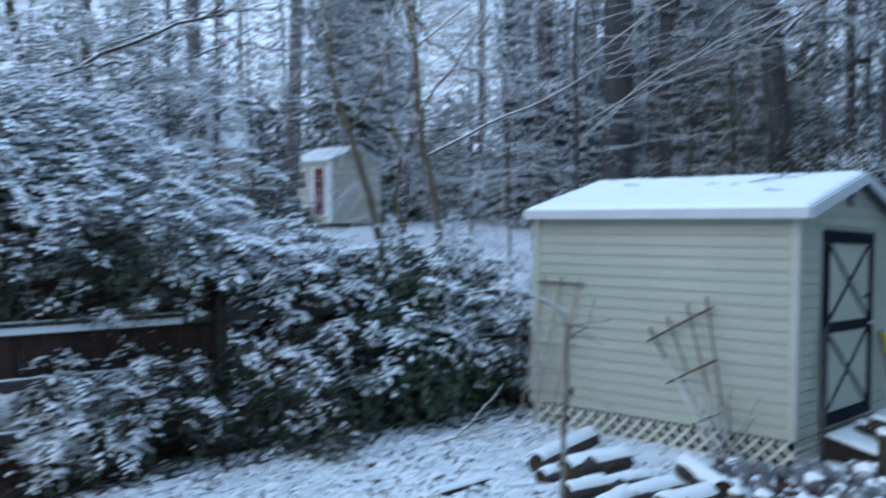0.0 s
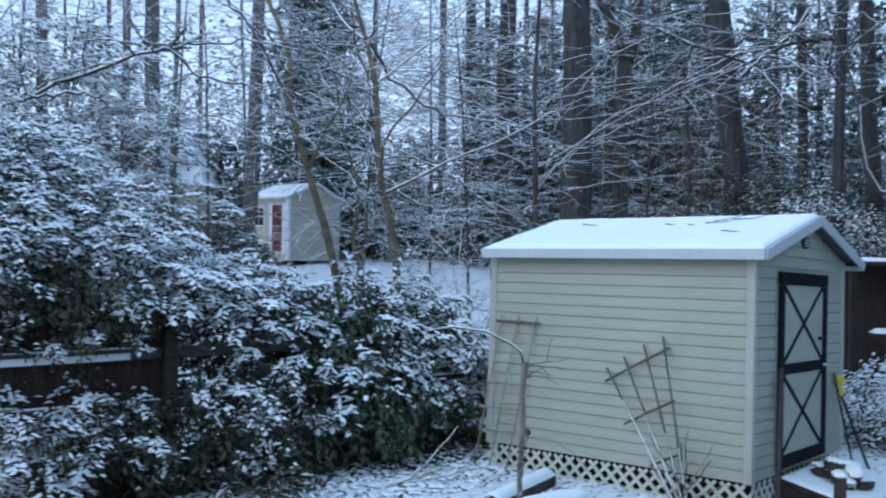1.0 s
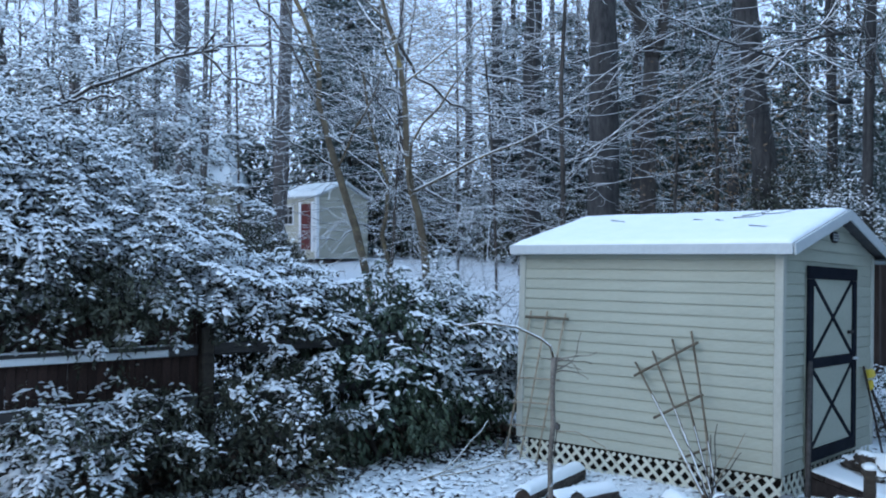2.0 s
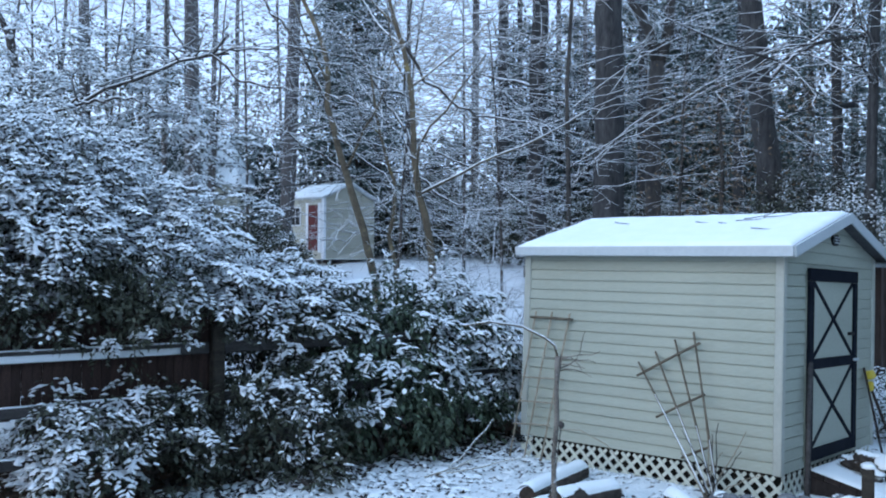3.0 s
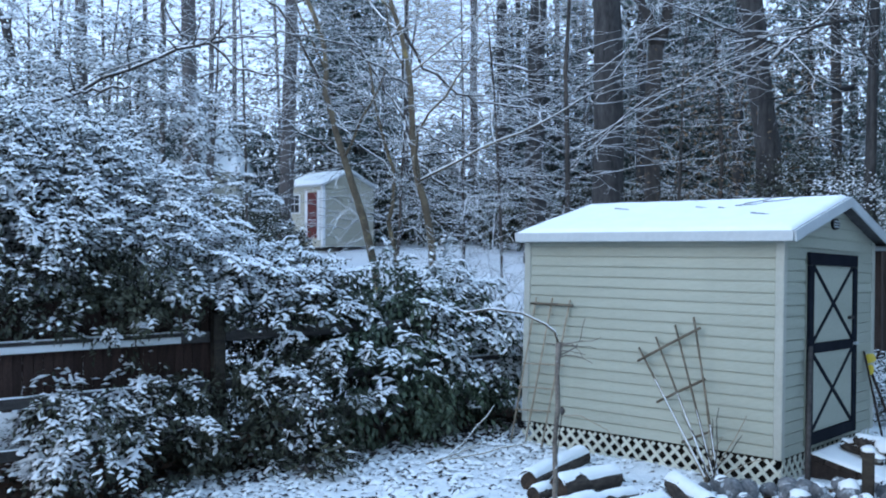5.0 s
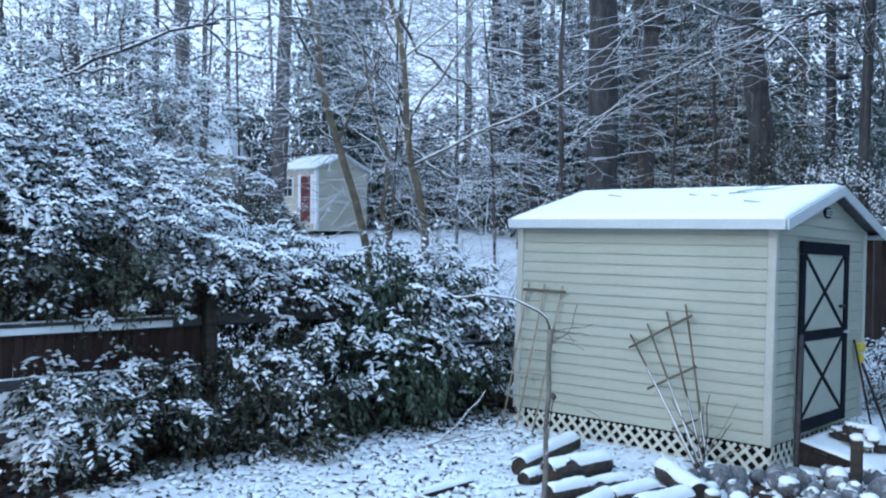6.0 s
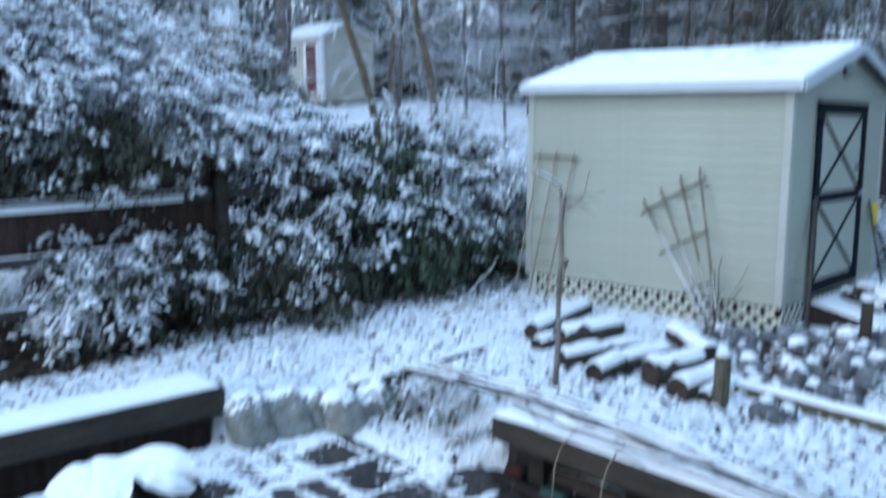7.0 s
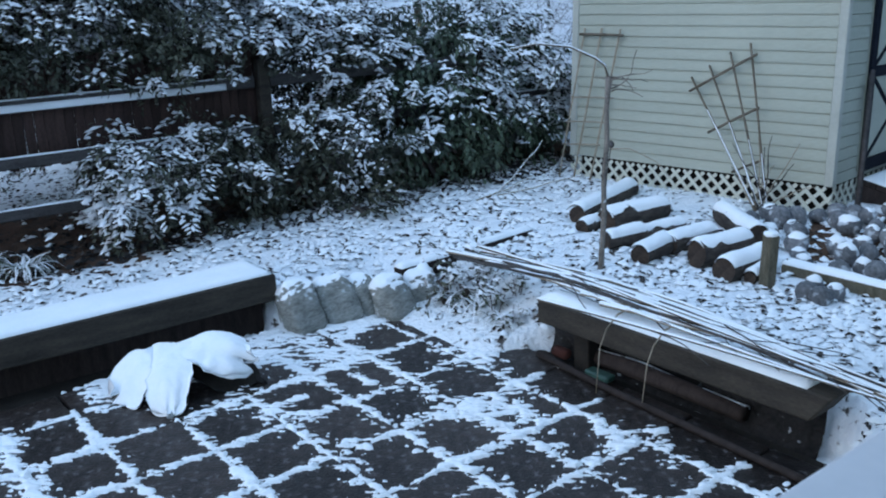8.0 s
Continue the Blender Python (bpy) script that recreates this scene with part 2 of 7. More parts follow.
FLOORWOOD = material("room_floor", (0.14, 0.09, 0.055), (0.24, 0.16, 0.10), 0.5, 2, 30, 0.2, stretch=(1, 6, 1))
TERRACOTTA = material("red_clay", (0.03, 0.012, 0.010), (0.07, 0.022, 0.016), 0.9)
GREENGLASS = material("green_plastic", (0.020, 0.050, 0.040), (0.045, 0.090, 0.075), 0.4)

# ---- plan ----
A_DIR = np.array([0.757, 0.653])  # along the house wall and one run of paving joints
B_DIR = np.array([0.653, -0.757])  # the other run, towards the house
N_DIR = -B_DIR
TILE_A, TILE_B = 0.423, 0.472
NODE = np.array([-2.414, 4.655])
PATIO_N, PATIO_A = 5.45, 3.72  # the patio's two far edges
FENCE_P, FENCE_D = np.array([-3.0, 7.6]), np.array([0.809, 0.588])
FENCE_N = np.array([-0.588, 0.809])


def smooth01(v):
    v = np.clip(v, 0, 1)
    return v * v * (3 - 2 * v)


def lawn_height(x, y):
    x, y = np.asarray(x, float), np.asarray(y, float)
    rise = np.where(y > 9.0, 0.108 * (y - 9.0) ** 2 / (np.abs(y - 9.0) + 2.0), 0.0)
    rise = np.where(y > 27, 0.108 * 18**2 / 20 + (1 - np.exp(-(np.maximum(y, 27) - 27) / 45)) * 3.4, rise)
    z = 0.26 + 0.012 * np.maximum(y - 6.5, 0) * (y < 9) + 0.03 * (y >= 9) + rise
    return z


def ground_height(x, y):
    x, y = np.asarray(x, float), np.asarray(y, float)
    z = lawn_height(x, y)
    n, a = N_DIR[0] * x + N_DIR[1] * y, A_DIR[0] * x + A_DIR[1] * y
    corner = smooth01((a - 2.8) / 0.5) * smooth01((n - 3.98) / 0.3)
    low = smooth01((a - 2.8) / 0.5) * smooth01((n - 3.45) / 0.3)
    z = z - 0.19 * low * (1 - smooth01((a - 3.6) / 0.6)) * (1 - smooth01((n - 5.45) / 0.5))
    n_end = PATIO_N + 0.42 * (1 - smooth01((a - 2.68) / 0.1))
    a_end = PATIO_A - 0.05 + 0.36 * (1 - smooth01((n - 3.88) / 0.25)) - 0.30 * (1 - smooth01((n - 1.75) / 0.22))
    wide = 0.05 + 0.45 * corner + 0.35 * (1 - smooth01((n - 1.75) / 0.22)) * smooth01((a - 3.0) / 0.3)
    inside = smooth01((n_end - n) / 0.08) * smooth01((a_end - a) / wide)
    z = z + (-0.075 - z) * inside
    rough = fbm(x, y, 2.2, 4, 3) * 0.025 + fbm(x, y, 14, 2, 9) * 0.008
    far = np.clip((np.hypot(x, y) - 14) / 30, 0, 1)
    return z + rough * (1 - inside) * (1 - far) + fbm(x, y, 0.12, 3, 5) * 0.5 * far


# ---- ground ----
def spaced(lo, hi, step, out_lo, out_hi, grow=1.22):
    mid = list(np.arange(lo, hi + 1e-6, step))
    left, s, v = [], step, lo
    while v > out_lo:
        s *= grow
        v -= s
        left.append(v)
    right, s, v = [], step, hi
    while v < out_hi:
        s *= grow
        v += s
        right.append(v)
    return np.array(left[::-1] + mid + right)


gx, gy = spaced(-5.5, 5.5, 0.055, -900, 900), spaced(3.2, 10.5, 0.055, -600, 1500)
XX, YY = np.meshgrid(gx, gy)
ZZ = ground_height(XX, YY)
nyy, nxx = XX.shape
idx = np.arange(nyy * nxx).reshape(nyy, nxx)
quads = np.stack([idx[:-1, :-1], idx[:-1, 1:], idx[1:, 1:], idx[1:, :-1]], -1).reshape(-1, 4)
ground_me = mesh_from("ground", np.stack([XX, YY, ZZ], -1).reshape(-1, 3), quads, LAWN, True)
ground_me.materials.append(MULCH)
ground_me.materials.append(FAR_SNOW)
cx, cy = (XX[:-1, :-1] + XX[1:, 1:]).ravel() / 2, (YY[:-1, :-1] + YY[1:, 1:]).ravel() / 2
off = FENCE_N[0] * (cx - FENCE_P[0]) + FENCE_N[1] * (cy - FENCE_P[1])
along = FENCE_D[0] * (cx - FENCE_P[0]) + FENCE_D[1] * (cy - FENCE_P[1])
edge = off + 0.22 + 0.55 * smooth01((0.7 - along) / 1.1) + 0.22 * fbm(cx, cy, 2.5, 4, 21) + 0.35 * fbm(cx, cy, 22, 2, 22)
mulch = (edge > 0) & (off < 1.6) & (along < 4.9)
# bare earth shows between the stones of the pile
pile = np.exp(-(((cx - 2.95) / 0.75) ** 4 + ((cy - 6.6) / 0.75) ** 4)) + 0.9 * fbm(cx, cy, 7, 3, 23)
mulch |= (pile > 0.62) & (cx > 2.05)
kind_of = np.where(mulch, 1, np.where(cy > 12.0, 2, 0)).astype(np.int32)
ground_me.polygons.foreach_set("material_index", kind_of)
ground = tagged(new("ground", ground_me), "snow-dusted lawn with dead leaves, rising to the woods", "ground", kind="structure")


# ---- patio ----
def lat(i, j):
    return NODE + TILE_A * i * A_DIR + TILE_B * j * B_DIR


patio = thing("pavement", Matrix(), "dark square paving slabs with snow in the joints", "patio", kind="structure")
bed = bmesh.new()
corners = [lat(-9, -1.6), lat(0.95, -1.6), lat(0.95, -0.76), lat(6.2, -0.76), lat(6.2, 9.8), lat(-9, 9.8)]
vs = [bed.verts.new((c[0], c[1], -0.03)) for c in corners]
bed.faces.new(vs)
ext = bmesh.ops.extrude_face_region(bed, geom=bed.faces[:])
for v in ext["geom"]:
    if isinstance(v, bmesh.types.BMVert):
        v.co.z -= 0.08
part("paving_bed", bed, DARK, patio)

# snow lying in the joints and in patches over the slabs
STEP = 0.009
ii = np.concatenate([np.arange(-8.9, -3.6, 0.028 / TILE_A), np.arange(-3.6, 5.92, STEP / TILE_A)])
jj = np.concatenate([np.arange(-0.80, 6.2, STEP / TILE_B), np.arange(6.2, 9.7, 0.028 / TILE_B)])
II, JJ = np.meshgrid(ii, jj)
PX = NODE[0] + TILE_A * II * A_DIR[0] + TILE_B * JJ * B_DIR[0]
PY = NODE[1] + TILE_A * II * A_DIR[1] + TILE_B * JJ * B_DIR[1]
di = np.abs(II - np.round(II)) * TILE_A
dj = np.abs(JJ - np.round(JJ)) * TILE_B
near = np.minimum(di, dj)
# some slabs carry a cut across the middle, which holds a thinner line of snow
cell = np.sin(np.floor(II) * 12.99 + np.floor(JJ) * 78.2) * 43.7
split = (cell - np.floor(cell)) * (0.4 + smooth01((II - 1.0) / 2.5))
mid = np.where(split > 0.85, np.abs(II - np.floor(II) - 0.5) * TILE_A, np.where(split > 0.58, np.abs(JJ - np.floor(JJ) - 0.5) * TILE_B, 9))
near = np.minimum(near, mid + 0.009)
streak = fbm(PX * 0.26 + PY * 0.06, PY - PX * 0.14, 42, 3, 41)
streak2 = fbm(PX * 0.24 + PY * 0.05, PY - PX * 0.10, 84, 2, 42)
patch = fbm(PX, PY, 1.7, 3, 43)
fine = fbm(PX, PY, 24, 3, 45)
wide_patch = fbm(PX, PY, 2.6, 2, 52)
far_edge = smooth01((0.9 - JJ) / 1.5) * 0.5 + smooth01((II - 2.8) / 2.4) * 0.12 + smooth01((II - 1.6) / 2.0) * smooth01((1.3 - JJ) / 1.4) * 0.35
# lines in the joints, teeth of snow that reach out of them along the slabs' brushed grain, and streaked patches
jag = fbm(PX * 0.6, PY, 60, 2, 53)
teeth = (0.17 * np.maximum(streak, 0) + 0.10 * np.maximum(streak2, 0)) * np.exp(-near / 0.06) * (0.45 + smooth01(0.45 + 1.3 * patch))
score = -0.007 + 0.010 * smooth01(0.5 + 1.4 * patch) - near + teeth + 0.020 * fine + 0.030 * jag
score = np.maximum(score, 0.085 * (0.75 * wide_patch - 0.45 + 0.95 * far_edge) + 0.052 * streak + 0.045 * streak2 + 0.016 * fine + 0.03 * jag - 0.05 * smooth01((near - 0.05) / 0.12) * (far_edge < 0.3))
# under the left bench the slabs stay bare
bare = smooth01((-0.1 - JJ) / 0.4) * smooth01((0.6 - II) / 0.8)
score = score - 0.12 * bare - 0.10 * smooth01((II - 5.42) / 0.15) * smooth01((JJ - 1.9) / 0.5)
height = 0.004 + np.clip(score, 0, 0.05) * 0.22 + 0.003 * fine
idx = np.arange(II.size).reshape(II.shape)
q = np.stack([idx[:-1, :-1], idx[:-1, 1:], idx[1:, 1:], idx[1:, :-1]], -1).reshape(-1, 4)
keep = score.ravel()[q].max(1) > 0
sv = np.stack([PX, PY, np.where(score > 0, height, -0.012)], -1).reshape(-1, 3)
used = np.unique(q[keep])
remap = np.full(II.size, -1)
remap[used] = np.arange(len(used))
snow_me = mesh_from("joint_snow", sv[used], remap[q[keep]][:, ::-1], SNOW, True)
tagged(part("joint_snow", snow_me, SNOW, patio, "thin snow caught in the paving joints"), kind="stuff")


# ---- shed ----
def board(length, height, mat, cut0=0.0, cut1=0.0, lip=0.018):
    """A lapped siding board along x with its lower lip proud of the wall; cut0/cut1 shorten its top ends."""
    prof = [(0.0, 0.0), (-lip, 0.0), (-lip, height * 0.12), (-lip * 0.5, height * 0.90), (-0.003, height * 0.92), (-0.003, height), (0.0, height)]
    bm = bmesh.new()
    rows = []
    for end in (0, 1):
        row = []
        for y, z in prof:
            t = z / height
            x = cut0 * t if end == 0 else length - cut1 * t
            row.append(bm.verts.new((x, y, z)))
        rows.append(row)
    k = len(prof)
    for i in range(k):
        j = (i + 1) % k
        bm.faces.new((rows[0][i], rows[0][j], rows[1][j], rows[1][i]))
    bm.faces.new(rows[0])
    bm.faces.new(rows[1][::-1])
    return bm_mesh("siding_board", bm, mat)


def slat_mesh(p, q_, w, t):
    """A flat slat between two points of the plane y = 0."""
    p, q_ = Vector((p[0], 0, p[1])), Vector((q_[0], 0, q_[1]))
    d = q_ - p
    ang = math.atan2(d.z, d.x)
    return box(d.length, t, w, 0, (p + q_) / 2, rot=Matrix.Rotation(-ang, 4, "Y"))


def clip_diag(x0, z0, sign, X, Z):
    """Ends of the 45 degree line through (x0, z0) inside the rectangle 0..X, 0..Z."""
    ts = sorted([(0 - z0), (Z - z0)])
    lo, hi = ts
    if sign > 0:
        lo, hi = max(lo, -x0), min(hi, X - x0)
        return (x0 + lo, z0 + lo), (x0 + hi, z0 + hi), hi - lo
    lo, hi = max(lo, x0 - X), min(hi, x0)
    return (x0 - lo, z0 + lo), (x0 - hi, z0 + hi), hi - lo


def snow_sheet(w, d, thick, seed, edge=0.03, res=0.04, rough=0.012):
    """A soft-edged snow layer over a w x d rectangle (z = 0 below)."""
    nx, ny = max(int(w / res), 4), max(int(d / res), 4)
    x, y = np.meshgrid(np.linspace(0, w, nx), np.linspace(0, d, ny))
    e = np.minimum(np.minimum(x, w - x), np.minimum(y, d - y))
    z = thick * (0.25 + 0.75 * smooth01(e / edge)) + rough * fbm(x + seed * 3.1, y, 5, 4, seed) * smooth01(e / edge)
    z = np.maximum(z, 0.004)
    top = np.stack([x, y, z], -1).reshape(-1, 3)
    bot = top.copy()
    bot[:, 2] = 0
    n = nx * ny
    idx = np.arange(n).reshape(ny, nx)
    qs = np.stack([idx[:-1, :-1], idx[:-1, 1:], idx[1:, 1:], idx[1:, :-1]], -1).reshape(-1, 4)
    rim = np.concatenate([idx[0, :-1], idx[:-1, -1], idx[-1, :0:-1], idx[:0:-1, 0]])
    nxt = np.roll(rim, -1)
    walls = np.stack([rim + n, nxt + n, nxt, rim], -1)
    return mesh_from("snow", np.concatenate([top, bot]), np.concatenate([qs, walls]), SNOW, True)


SHED_L, SHED_D, SHED_H0, SHED_H1, SHED_RIDGE = 2.657, 2.42, 0.215, 2.10, 2.43
SHED_ANG, SHED_TILT = -41.6, -2.0  # it has settled towards its back
shed = thing("garden_shed", pose(0.813, 9.316, 0.291, SHED_TILT, 0, SHED_ANG), "cream vinyl-sided garden shed with a snow-covered gable roof", "shed")
body = box(SHED_L - 0.03, SHED_D - 0.03, SHED_H1 - SHED_H0, 0, (SHED_L / 2, SHED_D / 2, (SHED_H0 + SHED_H1) / 2))
part("wall_core", body, SIDING, shed)
# solid near-black block painted as the shade behind the lattice
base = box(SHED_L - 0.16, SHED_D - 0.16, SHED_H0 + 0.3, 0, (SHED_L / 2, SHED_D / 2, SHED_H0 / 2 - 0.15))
part("crawl_shade_block", base, DARK, shed, "near-black block standing for the shade behind the lattice skirt")
COURSES = 19
CH = 0.0988
side_board, gable_board = board(SHED_L - 0.124, CH, SIDING), board(SHED_D - 0.124, CH, SIDING)
for c in range(COURSES):
    z = SHED_H0 + c * CH
    o = part("siding_board", side_board, SIDING, shed)
    o.matrix_local = pose(0.062, 0.016, z)
    o = part("siding_board", gable_board, SIDING, shed)
    o.matrix_local = pose(SHED_L - 0.016, 0.062, z, 0, 0, 90)
    o = part("siding_board", gable_board, SIDING, shed)
    o.matrix_local = pose(0.016, SHED_D - 0.062, z, 0, 0, -90)
    o = part("siding_board", side_board, SIDING, shed)
    o.matrix_local = pose(SHED_L - 0.062, SHED_D - 0.016, z, 0, 0, 180)
slope = (SHED_RIDGE - SHED_H1) / (SHED_D / 2)
for end in (0, 1):
    z = SHED_H1
    while z + 0.03 < SHED_RIDGE - 0.03:
        h = min(CH, SHED_RIDGE - 0.03 - z)
        y0 = (z - SHED_H1) / slope
        me = board(SHED_D - 2 * y0, h, SIDING, h / slope, h / slope)
        o = part("siding_board", me, SIDING, shed)
        o.matrix_local = pose(SHED_L - 0.016, y0, z, 0, 0, 90) if end else pose(0.016, SHED_D - y0, z, 0, 0, -90)
        z += CH
# filled gable triangles behind the boards
for gxp in (0.03, SHED_L - 0.06):
    bm = bmesh.new()
    tri = [(0.0, SHED_H1), (SHED_D, SHED_H1), (SHED_D / 2, SHED_RIDGE)]
    f1 = [bm.verts.new((gxp, y, z)) for y, z in tri]
    f2 = [bm.verts.new((gxp + 0.03, y, z)) for y, z in tri]
    bm.faces.new(f1)
    bm.faces.new(f2[::-1])
    for i in range(3):
        j = (i + 1) % 3
        bm.faces.new((f1[i], f1[j], f2[j], f2[i]))
    part("gable_core", bm, SIDING, shed)
for x, y in ((0.027, 0.027), (SHED_L - 0.027, 0.027), (SHED_L - 0.027, SHED_D - 0.027), (0.027, SHED_D - 0.027)):
    cb = box(0.074, 0.074, SHED_H1 - SHED_H0 + 0.012, 0.006, (x, y, (SHED_H0 + SHED_H1) / 2 - 0.004))
    part("corner_board", cb, TRIMW, shed, "pale cream corner trim")
# roof
OH, OG, OGL = 0.15, 0.14, 0.01
RUN = SHED_D / 2 + OH
rl = math.hypot(RUN, RUN * slope)
ra = math.degrees(math.atan(slope))
for side in (0, 1):
    piv = pose(-OGL, -OH, SHED_H1 - OH * slope + 0.02, ra) if side == 0 else pose(SHED_L + OG, SHED_D + OH, SHED_H1 - OH * slope + 0.02, ra, 0, 180)
    panel = part("roof_panel", box(SHED_L + OG + OGL, rl, 0.03, 0, ((SHED_L + OG + OGL) / 2, rl / 2, 0.015)), ROOFING, shed)
    panel.matrix_local = piv
    sn = part("roof_snow", snow_sheet(SHED_L + OG + OGL - 0.024, rl - 0.012, 0.034, 11 + side, 0.05, 0.04, 0.008), SNOW, shed, "smooth snow layer on the roof")
    sn.matrix_local = piv @ pose(0.012, 0.012, 0.031)
    fas = part("fascia", box(SHED_L + OG + OGL, 0.022, 0.088, 0.004, ((SHED_L + OG + OGL) / 2, -0.012, -0.006), rot=Matrix.Rotation(radians(-ra), 4, "X")), FASCIA, shed, "white metal fascia")
    fas.matrix_local = piv
    sof = part("soffit", box(SHED_L + OG + OGL - 0.02, OH - 0.01, 0.012, 0, ((SHED_L + OG + OGL) / 2, OH / 2, -0.05), rot=Matrix.Rotation(radians(-ra), 4, "X")), FASCIA, shed)
    sof.matrix_local = piv
    for xe in (-0.012, SHED_L + OG + OGL + 0.012):
        rk = part("rake_board", box(0.022, rl + 0.01, 0.094, 0.004, (xe, rl / 2, -0.010)), FASCIA, shed, "white rake trim under the roof edge")
        rk.matrix_local = piv
# vent in the gable
vent = part("gable_vent", bmesh.new(), DARK, shed, "oval dark gable vent")
bm = bmesh.new()
bmesh.ops.create_cone(bm, cap_ends=True, segments=20, radius1=0.085, radius2=0.085, depth=0.02, matrix=Matrix.Translation((SHED_L + 0.012, SHED_D / 2, 2.235)) @ Matrix.Rotation(radians(90), 4, "Y") @ Matrix.Diagonal((0.62, 1.15, 1, 1)))
vent.data = bm_mesh("gable_vent", bm, BLACK)
for k in range(3):
    part("vent_louvre", box(0.012, 0.13, 0.010, 0, (SHED_L + 0.026, SHED_D / 2, 2.21 + 0.025 * k), rot=Matrix.Rotation(radians(30), 4, "Y")), FASCIA, vent)
# lattice skirt
LZ = SHED_H0 + 0.01
PIT = 0.124
for wall in (0, 1):
    X = SHED_L if wall == 0 else SHED_D
    for sign in (1, -1):
        x0 = -LZ
        while x0 < X + LZ:
            p, r, ln = clip_diag(x0, 0.0 if sign > 0 else 0.0, sign, X, LZ)
            if ln > 0.03:
                o = part("lattice_slat", slat_mesh(p, r, 0.030, 0.008), LATTICE, shed)
                y = 0.012 if sign > 0 else 0.003
                o.matrix_local = pose(0, y, -0.03) if wall == 0 else pose(SHED_L - y, 0, -0.03, 0, 0, 90)
            x0 += PIT
# door in the gable
door = part("door", box(0.03, 1.25, 1.66, 0, (SHED_L + 0.012, 1.135, 0.27 + 0.83)), SIDING, shed, "cream door with dark blue frame and crossed braces")
DX = SHED_L + 0.030
D0, D1, Z0, Z1, ZM = 0.50, 1.77, 0.262, 1.955, 1.11
for nm, y0, y1, z0, z1, t in (("stile", D0, D0 + 0.105, Z0, Z1 - 0.115, 0.030), ("stile", D1 - 0.105, D1, Z0, Z1 - 0.115, 0.030), ("top_rail", D0, D1, Z1 - 0.112, Z1, 0.034), ("middle_rail", D0 + 0.107, D1 - 0.107, ZM - 0.045, ZM + 0.045, 0.026), ("bottom_rail", D0 + 0.107, D1 - 0.107, Z0, Z0 + 0.11, 0.026)):
    part(nm, box(t, y1 - y0, z1 - z0, 0.004, (DX, (y0 + y1) / 2, (z0 + z1) / 2)), DOORBLUE, door, "dark blue painted door trim")
for za, zb in ((Z0 + 0.11, ZM - 0.045), (ZM + 0.045, Z1 - 0.112)):
    for flip in (0, 1):
        y0, y1 = (D0 + 0.105, D1 - 0.105) if not flip else (D1 - 0.105, D0 + 0.105)
        d = Vector((0, y1 - y0, zb - za))
        a_ = math.atan2(d.z, d.y)
        part("brace", box(0.012 + 0.004 * flip, d.length - 0.02, 0.042, 0, (DX - 0.004, (y0 + y1) / 2, (za + zb) / 2), rot=Matrix.Rotation(a_, 4, "X")), DOORBLUE, door, "dark blue crossed brace")
part("handle", box(0.03, 0.13, 0.03, 0.006, (DX + 0.01, D1 - 0.17, 1.36)), BLACK, door, "grey metal door handle")
part("hasp", box(0.03, 0.10, 0.025, 0.004, (DX + 0.022, D1 - 0.06, ZM)), FASCIA, door, "pale metal hasp")

# ---- timber benches at the patio's edges ----
def oriented(p, d, z):
    return pose(p[0], p[1], z, 0, 0, math.degrees(math.atan2(d[1], d[0])))


def bench(name, p, d, length, width, thick, top, label, seed, mitre=0.0, back=0.5, bank=False):
    """A low bench of one heavy timber on a dark retaining board; its front runs from p along d, its depth goes to the left of d. mitre: how far its far end is cut in below."""
    b = thing(name, oriented(p, d, 0), label, "bench")
    beam = box(length, width, thick, 0.01, (length / 2, width / 2, top - thick / 2))
    for v in beam.verts:
        if v.co.x > length * 0.9:
            v.co.x -= mitre * (top - v.co.z) / thick
    part("seat_beam", beam, TIMBER, b)
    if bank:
        # added bank closes the open gap with a surface as dark as its shade
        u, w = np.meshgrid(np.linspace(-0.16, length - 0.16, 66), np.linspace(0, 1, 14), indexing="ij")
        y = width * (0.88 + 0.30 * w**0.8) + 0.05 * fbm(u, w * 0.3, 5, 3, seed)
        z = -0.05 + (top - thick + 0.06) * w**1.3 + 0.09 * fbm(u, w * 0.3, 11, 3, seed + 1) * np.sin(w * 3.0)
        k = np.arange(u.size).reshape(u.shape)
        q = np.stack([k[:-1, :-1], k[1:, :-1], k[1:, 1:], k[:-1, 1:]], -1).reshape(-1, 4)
        part("gap_bank", mesh_from("gap_bank", np.stack([u, y, z], -1).reshape(-1, 3), q, SHADEBANK, True), None, b, "mottled bank added beneath the seat, near-black for the shade there")
    else:
        part("riser", box(length - 0.04, 0.05, top - thick + 0.16, 0, (length / 2 - 0.02, width * back, (top - thick) / 2 - 0.08)), DARKWOOD, b, "dark wet timber riser")
    me = snow_sheet(length - 0.03 - mitre, width - 0.03, 0.032, seed, 0.05, 0.04, 0.010)
    sn = part("seat_snow", me, SNOW, b, "even snow on the seat")
    sn.matrix_local = pose(0.005, 0.012, top + 0.001)
    return b


LB0, LB1 = np.array([-2.871, 4.832]), np.array([-1.502, 5.934])
ld = (LB1 - LB0) / np.linalg.norm(LB1 - LB0)
bench("timber_bench", LB1 - ld * 4.2, ld, 4.2, 0.42, 0.19, 0.40, "weathered timber bench on a low wall, topped with snow", 31)
RB0, RB1 = np.array([0.252, 5.315]), np.array([1.50, 3.885])
rd = (RB1 - RB0) / np.linalg.norm(RB1 - RB0)
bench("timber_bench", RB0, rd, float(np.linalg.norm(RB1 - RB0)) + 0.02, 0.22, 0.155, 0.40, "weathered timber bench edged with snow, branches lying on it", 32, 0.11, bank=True)

